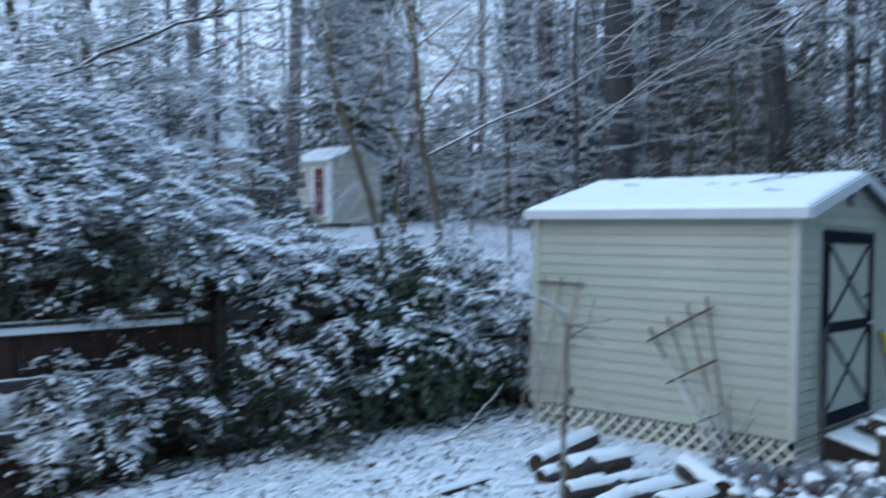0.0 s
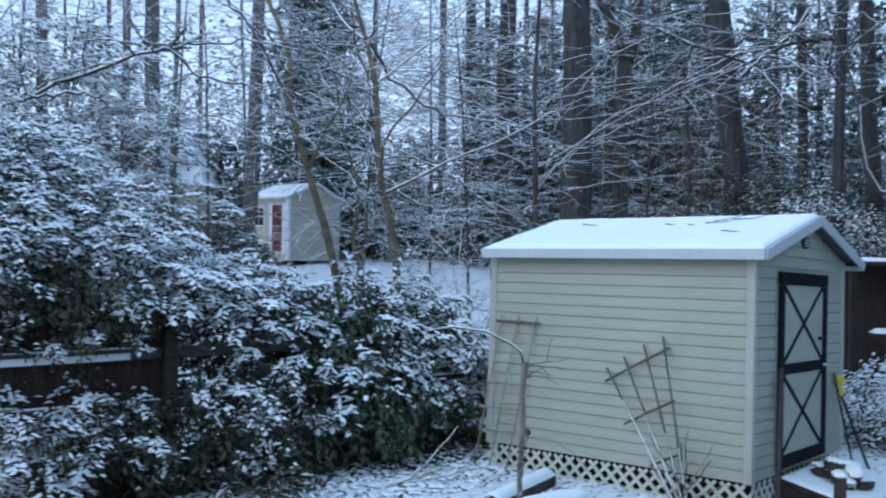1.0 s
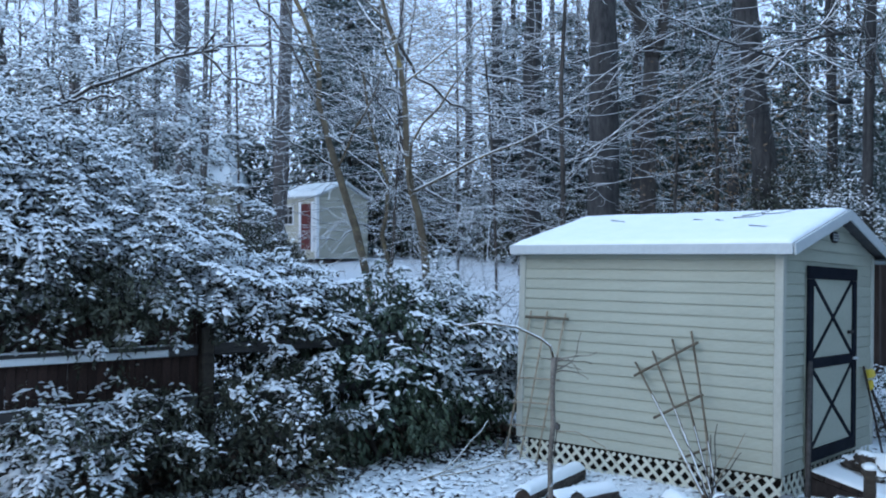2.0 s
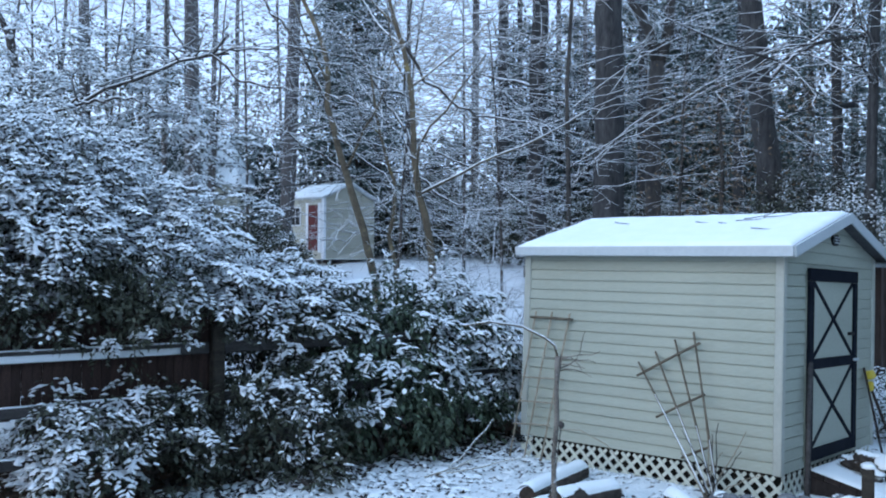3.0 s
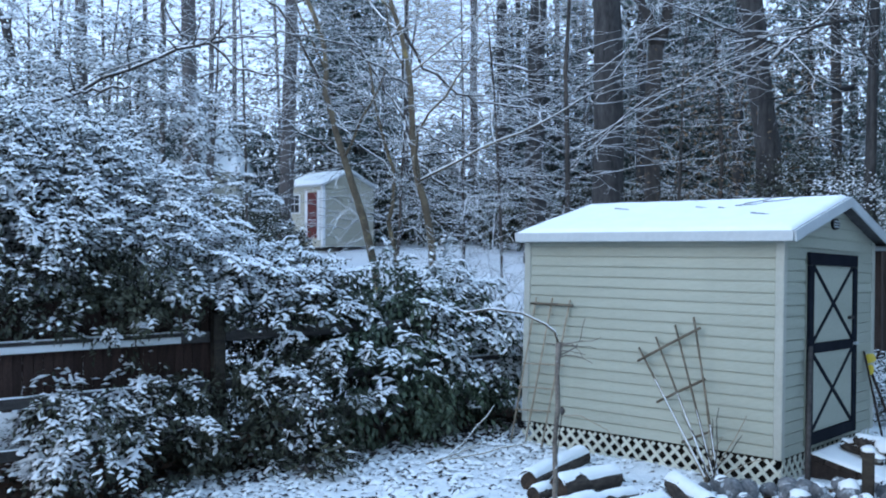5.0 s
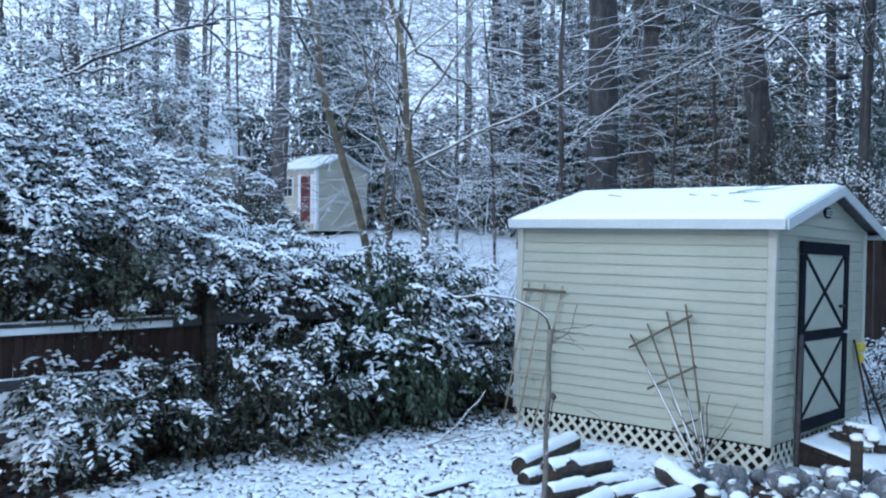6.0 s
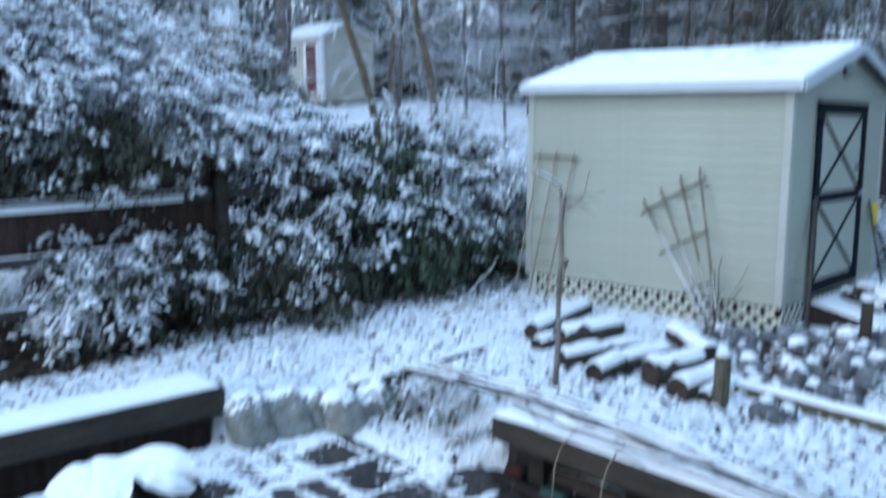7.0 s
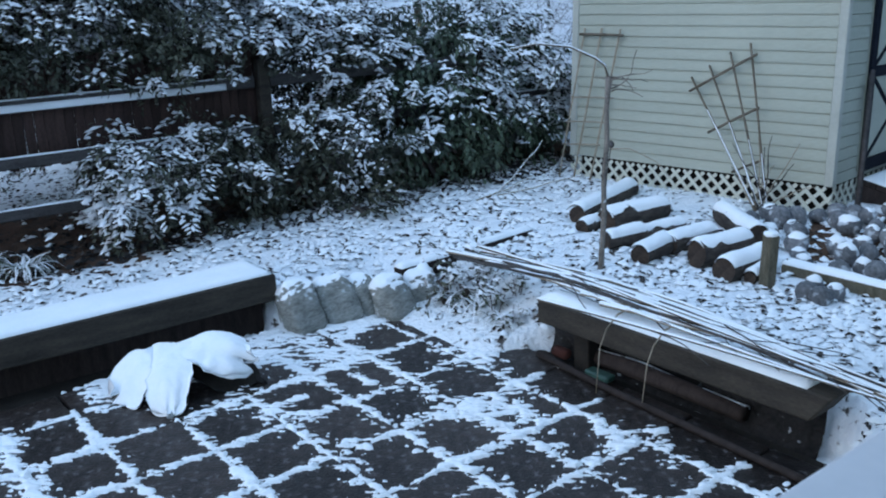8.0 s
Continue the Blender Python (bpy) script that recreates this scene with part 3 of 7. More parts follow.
# ---- fence ----
def fence_xy(s, o=0.0):
    return FENCE_P + s * FENCE_D + o * FENCE_N


fence = thing("fence", oriented(FENCE_P, FENCE_D, 0), "grey post-and-rail fence with dark boards, snow on its rails", "fence")
for s in (-3.7, -1.28, 1.16, 3.55, 5.95):
    z0 = float(lawn_height(*fence_xy(s))) - 0.1
    part("post", box(0.11, 0.11, 1.68 - z0, 0.012, (s, -0.06, (1.68 + z0) / 2)), TIMBER, fence)
for k, s in enumerate((-3.7, -1.28, 1.16, 3.55)):
    for z, h in ((1.47, 0.10), (1.03, 0.09), (0.62, 0.09)):
        if k == 3 and z > 1.2:
            continue
        rail = part("rail", box(2.3, 0.05, h, 0.01, (s + 1.21, -0.055, z)), RAIL, fence)
        if z > 1.2 and k < 2:
            fr = part("face_snow", snow_sheet((2.28, 2.02)[k], (0.085, 0.058)[k], 0.012, 57 + k, 0.02, 0.03, 0.014), SNOW, rail, "snow driven onto the rail face")
            fr.matrix_local = pose(s + 0.07, -0.0815, z - h / 2 + 0.008, 88)
        if k > 1 and (z > 1.2 or z < 0.8):
            continue
        sn = part("rail_snow", snow_sheet(2.1 if z > 1.2 and k else 2.28, 0.06 if k == 0 else 0.04, 0.022, int(51 + s * 3 + z * 10), 0.03, 0.035, 0.01), SNOW, rail, "strip of snow on the rail")
        sn.matrix_local = pose(s + 0.07, -0.085, z + h / 2)
fb = box(0.076, 0.018, 0.86, 0.003)
fb_me = bm_mesh("fence_board", fb, FENCEWOOD)
for k in range(63):
    s = -3.7 + k * 0.078
    if s > 1.15:
        break
    o = part("fence_board", fb_me, FENCEWOOD, fence)
    o.matrix_local = pose(s, 0.012 + 0.004 * (k % 2), 1.40 + 0.015 * math.sin(k * 2.3), 0, 0.8 * math.sin(k * 5.1), 0)


# ---- foliage ----
def leaf_arrays(pos, axis, normal, length, width):
    """Folded four-cornered leaves."""
    side = np.cross(axis, normal)
    side /= np.linalg.norm(side, axis=1)[:, None] + 1e-9
    up = np.cross(side, axis)
    L, W = length[:, None], width[:, None]
    v = np.stack([pos, pos + axis * L * 0.45 + side * W * 0.5 + up * W * 0.18, pos + axis * L - up * W * 0.15, pos + axis * L * 0.45 - side * W * 0.5 + up * W * 0.18], 1)
    n = len(pos)
    b = np.arange(n)[:, None] * 4
    f = np.concatenate([b + [[0, 1, 2]], b + [[0, 2, 3]]])
    return v.reshape(-1, 3), f


def snow_arrays(pos, axis, length, width, thick):
    """Small lens-shaped lumps of snow lying on leaves."""
    flat = axis * [1, 1, 0.4]
    flat /= np.linalg.norm(flat, axis=1)[:, None] + 1e-9
    side = np.cross(flat, np.array([0, 0, 1.0]))
    side /= np.linalg.norm(side, axis=1)[:, None] + 1e-9
    L, W, T = length[:, None], width[:, None], thick[:, None]
    up = np.array([[0, 0, 1.0]])
    v = np.stack([pos - flat * L * 0.08, pos + flat * L * 0.3 + side * W * 0.5, pos + flat * L * 0.75 + side * W * 0.42, pos + flat * L, pos + flat * L * 0.75 - side * W * 0.42, pos + flat * L * 0.3 - side * W * 0.5, pos + flat * L * 0.45 + up * T], 1)
    n = len(pos)
    b = np.arange(n)[:, None] * 7
    f = np.concatenate([b + [[i, (i + 1) % 6, 6]] for i in range(6)])
    return v.reshape(-1, 3), f[:, [1, 0, 2]]


def unit(v):
    return v / (np.linalg.norm(v, axis=-1, keepdims=True) + 1e-9)


def noise3(p, scale, seed):
    return (fbm(p[:, 0] + 0.37 * p[:, 2], p[:, 1] + 0.61 * p[:, 2], scale, 3, seed) + fbm(p[:, 2], p[:, 0] - p[:, 1], scale, 3, seed + 5)) * 0.8


def flat_snow_arrays(pos, axis, length, width):
    """Thin snow on far leaves."""
    flat = unit(axis * [1, 1, 0.5])
    return leaf_arrays(pos, flat, np.tile([0.0, -0.2, 1.0], (len(pos), 1)), length, width)


def sprays(r, centre, radius, count, leaves, leaf, droop, snowiness, inner=0.25, cut=None, spread=0.17, pads=0.0, far=False):
    """Leaf sprays over the shell of an ellipsoid; gives leaf and snow arrays."""
    d = unit(r.normal(size=(count, 3)))
    shell = 1 - inner * r.random((count, 1)) ** 1.5
    lump = 1 + 0.22 * noise3(d * radius + centre, 1.6, 61)[:, None]
    root = centre + d * radius * shell * lump
    if cut is not None:
        ok = cut(root)
        root, d = root[ok], d[ok]
    count = len(root)
    out = unit(d * [1, 1, 0.6] + r.normal(size=(count, 3)) * 0.35 + [0, 0, -0.35 * droop])
    snowy = snowiness(root, d) + 0.30 * noise3(root, 2.4, 71) + 0.25 * noise3(root, 7, 73)
    t = r.random((count, leaves))
    pos = root[:, None] + out[:, None] * t[..., None] * spread * 1.6 + r.normal(size=(count, leaves, 3)) * 0.035
    ax = unit(out[:, None] * 0.7 + r.normal(size=(count, leaves, 3)) * 0.6 + np.array([0, 0, -droop]))
    nrm = unit(np.array([0, 0, 1.0]) + d[:, None] * 0.7 + r.normal(size=(count, leaves, 3)) * 0.45)
    length = leaf * (0.7 + 0.6 * r.random((count, leaves)))
    width = length * (0.36 + 0.14 * r.random((count, leaves)))
    has = (snowy[:, None] + 0.35 * r.normal(size=(count, leaves))) > 0.5
    if far:
        width = width * 1.9
    P, AX, NR, LN, WD = pos.reshape(-1, 3), ax.reshape(-1, 3), nrm.reshape(-1, 3), length.ravel(), width.ravel()
    h = has.ravel()
    if cut is not None:
        ok = cut(P)
        P, AX, NR, LN, WD, h = P[ok], AX[ok], NR[ok], LN[ok], WD[ok], h[ok]
    lv = leaf_arrays(P, AX, NR, LN, WD)
    k = int(h.sum())
    if far:
        return lv, (flat_snow_arrays(P[h] + [0, -0.01, 0.015], AX[h], LN[h] * 0.95, WD[h] * 0.5) if k else None)
    sv_ = snow_arrays(P[h] + [0, 0, 0.007], AX[h], LN[h] * (0.85 + 0.4 * r.random(k)), WD[h] * (0.9 + 0.5 * r.random(k)), 0.010 + 0.014 * r.random(k)) if k else None
    pad = snowy > 0.78
    m = int(pad.sum())
    if sv_ and m and pads:
        c = (root + out * spread * 0.6)[pad] + [0, 0, 0.012]
        ax2 = unit(np.stack([out[pad][:, 0] + 0.5 * r.normal(size=m), out[pad][:, 1] + 0.5 * r.normal(size=m), -0.25 + 0.2 * r.normal(size=m)], 1))
        big = pads * (0.6 + 0.8 * r.random(m))
        pv, pf = snow_arrays(c - ax2 * big[:, None] * 0.5, ax2, big, big * (0.4 + 0.3 * r.random(m)), 0.014 + 0.02 * r.random(m))
        sv_ = (np.concatenate([sv_[0], pv]), np.concatenate([sv_[1], pf + len(sv_[0])]))
    return lv, sv_


def hanging(r, blobs, count, leaf, cut):
    """Drooping strands with pairs of leaves, each leaf carrying snow."""
    P, AX = [], []
    for _ in range(count):
        c, rad = blobs[int(r.integers(len(blobs)))]
        d = unit(np.array([r.normal() * 0.7 + 0.25, -abs(r.normal()) - 0.3, 0.25 + 0.5 * r.normal()]))
        p = np.array(c) + d * np.array(rad) * 1.02
        if cut is not None and not cut(p[None])[0]:
            continue
        out = unit(np.array([d[0], d[1], 0.1]))
        n = int(r.integers(4, 10))
        for k in range(n):
            t = k / n
            out = unit(out + np.array([0.05 * r.normal(), 0.05 * r.normal(), -0.28]))
            p = p + out * (0.024 + 0.02 * r.random())
            for sgn in (-1, 1):
                if r.random() < 0.25:
                    continue
                side = unit(np.cross(out, [0, 0, 1.0]) + 1e-6) * sgn
                P.append(p)
                AX.append(unit(side * 0.7 + out * 0.6 + r.normal(size=3) * 0.35 + np.array([0, -0.1, -0.15])))
    if not P:
        return None
    P, AX = np.array(P), np.array(AX)
    n = len(P)
    ln = leaf * (0.7 + 0.5 * r.random(n))
    lv = leaf_arrays(P, AX, np.tile([0, -0.3, 1.0], (n, 1)), ln, ln * 0.5)
    sv_ = snow_arrays(P + [0, -0.003, 0.008], AX, ln * 1.05, ln * 0.62, 0.012 + 0.01 * r.random(n))
    return lv, sv_


def drops(r, places, leaf):
    """Bowed shoots hung with snowy leaves; each place is a head, a length and how many hang together."""
    P, AX = [], []
    for head, length, many in places:
        for _ in range(many):
            p = np.array(head) + r.normal(size=3) * [0.035, 0.03, 0.03]
            out = unit(np.array([0.5 * r.normal(), -0.5, -0.35 + 0.3 * r.normal()]))
            n = max(3, int(length * (0.6 + 0.6 * r.random()) / 0.028))
            for k in range(n):
                out = unit(out + np.array([0.08 * r.normal(), 0.08 * r.normal(), -0.30]))
                p = p + out * 0.028
                for sgn in (-1, 1):
                    side = unit(np.cross(out, [0, 0.6, 0.8])) * sgn
                    P.append(p + 0.006 * r.normal(size=3))
                    AX.append(unit(side * 0.6 + out * 0.7 + r.normal(size=3) * 0.35))
    P, AX = np.array(P), np.array(AX)
    n = len(P)
    ln = leaf * (0.7 + 0.6 * r.random(n))
    up = unit(np.array([0, -0.5, 1.0]) + 0.3 * r.normal(size=(n, 3)))
    white = r.random(n) < 0.8
    m = int(white.sum())
    return leaf_arrays(P, AX, up, ln, ln * 0.45), snow_arrays(P[white] + [0, -0.006, 0.008], AX[white], ln[white] * (0.9 + 0.4 * r.random(m)), ln[white] * (0.5 + 0.3 * r.random(m)), 0.010 + 0.014 * r.random(m))


def boughs(r, centre, radius, count, leaf, snowiness, cut, droop=1.0, reach=0.36):
    """Arching boughs that stand out of a crown in fans of leaves; the snow lies along whole boughs."""
    P, AX, NR, SNOWY, PADS = [], [], [], [], []
    d_all = unit(r.normal(size=(count, 3)) + [0, -0.15, 0.25])
    roots = centre + d_all * radius * (0.80 + 0.2 * r.random((count, 1)))
    keep = cut(roots) if cut is not None else np.ones(count, bool)
    snow_all = snowiness(roots, d_all) + 0.28 * r.normal(size=count)
    for d, p, ok, sn in zip(d_all, roots, keep, snow_all):
        if not ok or d[2] < -0.55:
            continue
        out = unit(np.array([d[0], d[1], 0.25 + 0.3 * d[2]]) + r.normal(size=3) * [0.55, 0.45, 0.25])
        ln = reach * (0.5 + 0.9 * r.random())
        n = max(5, int(ln / 0.030))
        fall = 0.9 * droop * (0.5 + r.random())
        for k in range(n):
            t = k / n
            out = unit(out + np.array([0.06 * r.normal(), 0.06 * r.normal(), -fall / n * (0.5 + 1.5 * t)]))
            p = p + out * ln / n
            side = unit(np.cross(out, [0, 0, 1.0]) + 1e-6)
            wide = 0.055 * math.sin(0.5 + 2.5 * t) * reach / 0.36
            for sgn in (-1, 1):
                off = side * sgn * wide * r.random() + r.normal(size=3) * 0.008
                P.append(p + off)
                AX.append(unit(side * sgn * 0.8 + out * 0.6 + r.normal(size=3) * 0.3 + np.array([0, 0, -0.25 * droop])))
                NR.append(unit(np.array([0, -0.25, 1.0]) + r.normal(size=3) * 0.3))
                SNOWY.append(sn + 0.22 * r.normal() > 0.42)
            if sn > 0.62 and r.random() < 0.55:
                PADS.append((p + [0, 0, 0.006], out, 0.05 + 0.05 * r.random()))
    if not P:
        return None
    P, AX, NR, SNOWY = np.array(P), np.array(AX), np.array(NR), np.array(SNOWY)
    if cut is not None:
        ok = cut(P)
        P, AX, NR, SNOWY = P[ok], AX[ok], NR[ok], SNOWY[ok]
    ln = leaf * (0.75 + 0.55 * r.random(len(P)))
    lv = leaf_arrays(P, AX, NR, ln, ln * 0.42)
    m = int(SNOWY.sum())
    sv_ = None
    if m:
        sv_ = snow_arrays(P[SNOWY] + [0, -0.002, 0.007], AX[SNOWY], ln[SNOWY] * (0.9 + 0.3 * r.random(m)), ln[SNOWY] * (0.46 + 0.2 * r.random(m)), 0.010 + 0.012 * r.random(m))
    if sv_ and PADS:
        c, a = np.array([q[0] for q in PADS]), np.array([q[1] for q in PADS])
        big = np.array([q[2] for q in PADS])
        pv, pf = snow_arrays(c - a * big[:, None] * 0.5, a, big, big * 0.5, 0.016 + 0.016 * r.random(len(big)))
        sv_ = (np.concatenate([sv_[0], pv]), np.concatenate([sv_[1], pf + len(sv_[0])]))
    return lv, sv_


def stems(r, base, blobs, n, radius, mat, parent, name="stem"):
    for k in range(n):
        c, rad = blobs[k % len(blobs)]
        tip = np.array(c) + r.normal(size=3) * np.array(rad) * 0.35
        b0 = np.array([base[0] + r.normal() * 0.18, base[1] + r.normal() * 0.12, base[2] - 0.08])
        pts = [b0 + (tip - b0) * t + np.array([r.normal() * 0.05, r.normal() * 0.05, 0]) * math.sin(t * 3.1) for t in np.linspace(0, 1, 7)]
        part(name, tube(name, pts, np.linspace(radius, radius * 0.3, 7), mat, 6), mat, parent)


def shrub(name, base, blobs, density, leaf, droop, snowiness, label, seed, mat=None, cut=None, category="shrub", leaves=11, group="", nstems=5, pads=0.0, strands=0, far=False, fans=0.0, fan_droop=1.0, shell=0.0, bowed=()):
    r = np.random.default_rng(seed)
    t = thing(name, pose(0, 0, 0), label, category, group)
    fol, sno = Soup(), Soup()
    extra = [b[2] if len(b) > 2 else 0.0 for b in blobs]
    blobs = [(b[0], b[1]) for b in blobs]
    for (c, rad), more in zip(blobs, extra):
        c, rad = np.array(c, float), np.array(rad, float)
        area = 4 * math.pi * (rad[0] * rad[1] * rad[2]) ** (2 / 3)
        lv, sv_ = sprays(r, c, rad, int(area * density), leaves, leaf, droop, lambda p, d: snowiness(p, d) + more + shell, cut=cut, pads=pads, far=far)
        fol.add(*lv)
        if sv_:
            sno.add(*sv_)
        if fans and (fan := boughs(r, c, rad, int(area * fans), leaf, lambda p, d: snowiness(p, d) + more, cut, fan_droop)):
            fol.add(*fan[0])
            if fan[1]:
                sno.add(*fan[1])
        lv, sv_ = sprays(r, c, rad * 0.72, int(area * density * 0.18), leaves, leaf * 1.15, droop, lambda p, d: np.full(len(p), -3.0), cut=cut)
        fol.add(*lv)
    if strands and (hung := hanging(r, blobs, strands, leaf, cut)):
        fol.add(*hung[0])
        sno.add(*hung[1])
    if bowed:
        lv, sv_ = drops(r, bowed, leaf)
        fol.add(*lv)
        sno.add(*sv_)
    stems(r, base, blobs, nstems, 0.03, BARK, t)
    tagged(part("foliage", fol.mesh("foliage", mat or LEAF), None, t), kind="stuff")
    if sno.v:
        tagged(part("leaf_snow", sno.mesh("leaf_snow", SNOW_BRANCH, True), None, t, "clumps of snow on the leaves"), kind="stuff")
    return t


def at_fence(s, o, z):
    p = fence_xy(s, o)
    return (p[0], p[1], z)


def ground_cut(p):
    return p[:, 2] > lawn_height(p[:, 0], p[:, 1]) + 0.06


def hedge_snow(bias):
    def f(p, d):
        clump = 1.9 * noise3(p, 1.6, 171) + 0.8 * noise3(p, 3.6, 173)
        rel = p[:, :2] - FENCE_P
        s = rel @ FENCE_D
        # sheltered hollows under the overhanging boughs
        for s0, z0, rs, rz in ((0.42, 2.02, 0.36, 0.22), (1.02, 1.70, 0.30, 0.16), (-0.45, 1.75, 0.35, 0.16)):
            clump = clump - 0.95 * np.exp(-(((s - s0) / rs) ** 2) - ((p[:, 2] - z0) / rz) ** 2)
        bare_low = smooth01((s - 0.15) / 0.35) * (1 - smooth01((s - 2.8) / 0.6))  # little snow reaches the hedge's face here
        return bias + 0.30 * d[:, 2] + 0.75 * np.clip(p[:, 2] - 1.80, -0.75, 0.65) + 0.22 * smooth01((p[:, 2] - 1.65) / 0.3) + clump - bare_low * 0.60 * (1 - smooth01((p[:, 2] - 1.40) / 0.35))
    return f


def hedge_cut(p):
    """Leaves keep clear of the ground and of the fence's upper rail."""
    rel = p[:, :2] - FENCE_P
    s, o = rel @ FENCE_D, rel @ FENCE_N
    loose = noise3(p, 2.2, 177)
    band = (p[:, 2] > 1.18) & (p[:, 2] < 1.54) & (o < 0.06) & (s < 2.3) & (loose < 0.30 + 0.3 * (s > 0.7) * (p[:, 2] > 1.34) + 0.12 * (s < 0.3) - 0.2 * (p[:, 2] > 1.5))
    low_left = (o < 0.06) & (s < -0.48) & (p[:, 2] < 1.56) & (loose < 0.55)
    mid_rail = (np.abs(p[:, 2] - 1.03) < 0.10) & (o < 0.05) & (s > 2.3) & (loose < 0.15)
    post = (np.abs(s - 1.09 - 0.4 * (o + 0.06)) < 0.085) & (o < -0.02) & (p[:, 2] > 1.2) & (p[:, 2] < 1.74)
    return ground_cut(p) & ~band & ~low_left & ~mid_rail & ~post


HEDGE = [
    ((-1.9, 1.3), 1, [(-1.9, 0.55, 1.9, 1.0, 0.8, 1.1, 0), (-1.3, 0.12, 1.8, 0.6, 0.24, 0.22, 0.5), (-2.3, 0.9, 2.6, 1.0, 0.9, 0.9, 0)]),
    ((0.0, 0.25), 1, [(-0.55, 0.5, 2.15, 0.95, 0.75, 0.8, 0.12), (-0.9, 0.9, 2.75, 0.9, 0.8, 0.7, 0), (-0.1, 1.0, 2.75, 0.9, 0.8, 0.7, 0), (-0.12, -0.34, 0.74, 0.36, 0.26, 0.50, 0.55), (-0.45, -0.2, 0.45, 0.22, 0.2, 0.28, 0.5), (0.0, 0.10, 1.76, 0.80, 0.26, 0.24, 0.6)]),
    ((0.7, 0.25), 1, [(0.55, 0.45, 2.05, 0.9, 0.7, 0.75, 0.12), (0.62, -0.26, 0.62, 0.34, 0.30, 0.45, 0.12), (0.55, -0.05, 1.0, 0.26, 0.16, 0.22, 1.2), (1.0, -0.1, 0.8, 0.5, 0.25, 0.6, -0.3)]),
    ((1.8, 0.2), 1, [(1.70, 0.30, 1.62, 0.8, 0.62, 0.66, 0.25), (1.6, -0.10, 0.85, 0.75, 0.42, 0.65, -0.35), (2.2, 0.45, 1.60, 0.55, 0.45, 0.42, 0.2)]),
    ((2.9, 0.2), 0, [(2.55, 0.3, 1.74, 0.24, 0.25, 0.26, 0.3), (3.2, 0.3, 1.78, 0.20, 0.22, 0.34, 0.1), (2.9, 0.25, 1.35, 0.75, 0.5, 0.5, 0.45), (2.7, 0.0, 0.8, 0.8, 0.4, 0.6, -0.12)]),
    ((4.1, 0.2), 0, [(3.75, 0.3, 1.75, 0.25, 0.25, 0.30, 0.2), (4.2, 0.35, 1.66, 0.28, 0.25, 0.26, 0.3), (3.9, 0.25, 1.15, 0.85, 0.45, 0.55, 0.5), (4.5, 0.35, 1.0, 0.42, 0.4, 0.4, 0.7), (3.7, 0.1, 0.7, 0.6, 0.33, 0.5, 0.05)]),
]
# shoots bowed down over the rails by their snow: along the fence, out from it, height, length, how many
BOWED = {
    2: [(0.73, -0.38, 2.02, 0.26, 6), (0.55, -0.38, 1.97, 0.14, 6), (0.89, -0.38, 1.98, 0.14, 5), (0.62, 0.25, 1.30, 0.16, 11), (0.50, 0.20, 1.24, 0.14, 8), (0.40, -0.33, 1.66, 0.10, 7), (0.15, -0.33, 1.60, 0.10, 8), (0.80, -0.33, 1.60, 0.08, 5)],
    3: [(1.13, -0.38, 1.95, 0.20, 5), (1.71, -0.38, 1.50, 0.14, 6), (1.69, -0.58, 1.16, 0.16, 5), (1.59, -0.58, 1.24, 0.10, 6), (1.39, -0.58, 1.06, 0.14, 5), (1.24, -0.58, 1.18, 0.08, 5), (1.84, -0.58, 0.95, 0.08, 6), (1.61, -0.58, 0.94, 0.08, 6), (2.07, -0.53, 1.34, 0.26, 5)],
    4: [(2.47, -0.48, 1.33, 0.22, 5), (2.61, -0.53, 0.98, 0.14, 4), (2.34, -0.53, 0.86, 0.08, 6), (2.49, -0.53, 0.80, 0.08, 5), (2.19, -0.48, 1.40, 0.08, 7)],
}
for k, (b0, fine_leaf, blobs) in enumerate(HEDGE):
    low = [(at_fence(*q[:3]), q[3], q[4]) for q in BOWED.get(k, ())]
    bl = [(at_fence(s, o, z), (rx_, ry_, rz_), more) for s, o, z, rx_, ry_, rz_, more in blobs]
    bp = fence_xy(*b0)
    if fine_leaf:
        shrub("evergreen_shrub", (bp[0], bp[1], float(lawn_height(*bp))), bl, 60, 0.060, 0.5, hedge_snow(0.34), "dense broadleaf evergreen shrub laden with snow by the fence", 100 + k, cut=hedge_cut, group="hedge along the fence", pads=0.11, strands=30 if k < 2 else 8, fans=24, fan_droop=1.2, shell=-0.35, bowed=low, nstems=(1, 3, 5, 5)[k])
    else:
        shrub("laurel_shrub", (bp[0], bp[1], float(lawn_height(*bp))), bl, 62, 0.075, 1.15, hedge_snow(0.42), "laurel shrub with long drooping leaves and snow by the fence", 100 + k, mat=LAUREL, cut=hedge_cut, group="hedge along the fence", pads=0.06, strands=4, leaves=9, fans=20, fan_droop=1.7, shell=-0.15, bowed=low)


# ---- trees ----
def limb_path(r, start, direction, length, n=7, wander=0.12, lift=0.0):
    pts, d, p = [np.array(start, float)], unit(np.array(direction, float)), np.array(start, float)
    for _ in range(n - 1):
        d = unit(d + r.normal(size=3) * wander + np.array([0, 0, lift]))
        p = p + d * length / (n - 1)
        pts.append(p)
    return np.array(pts)


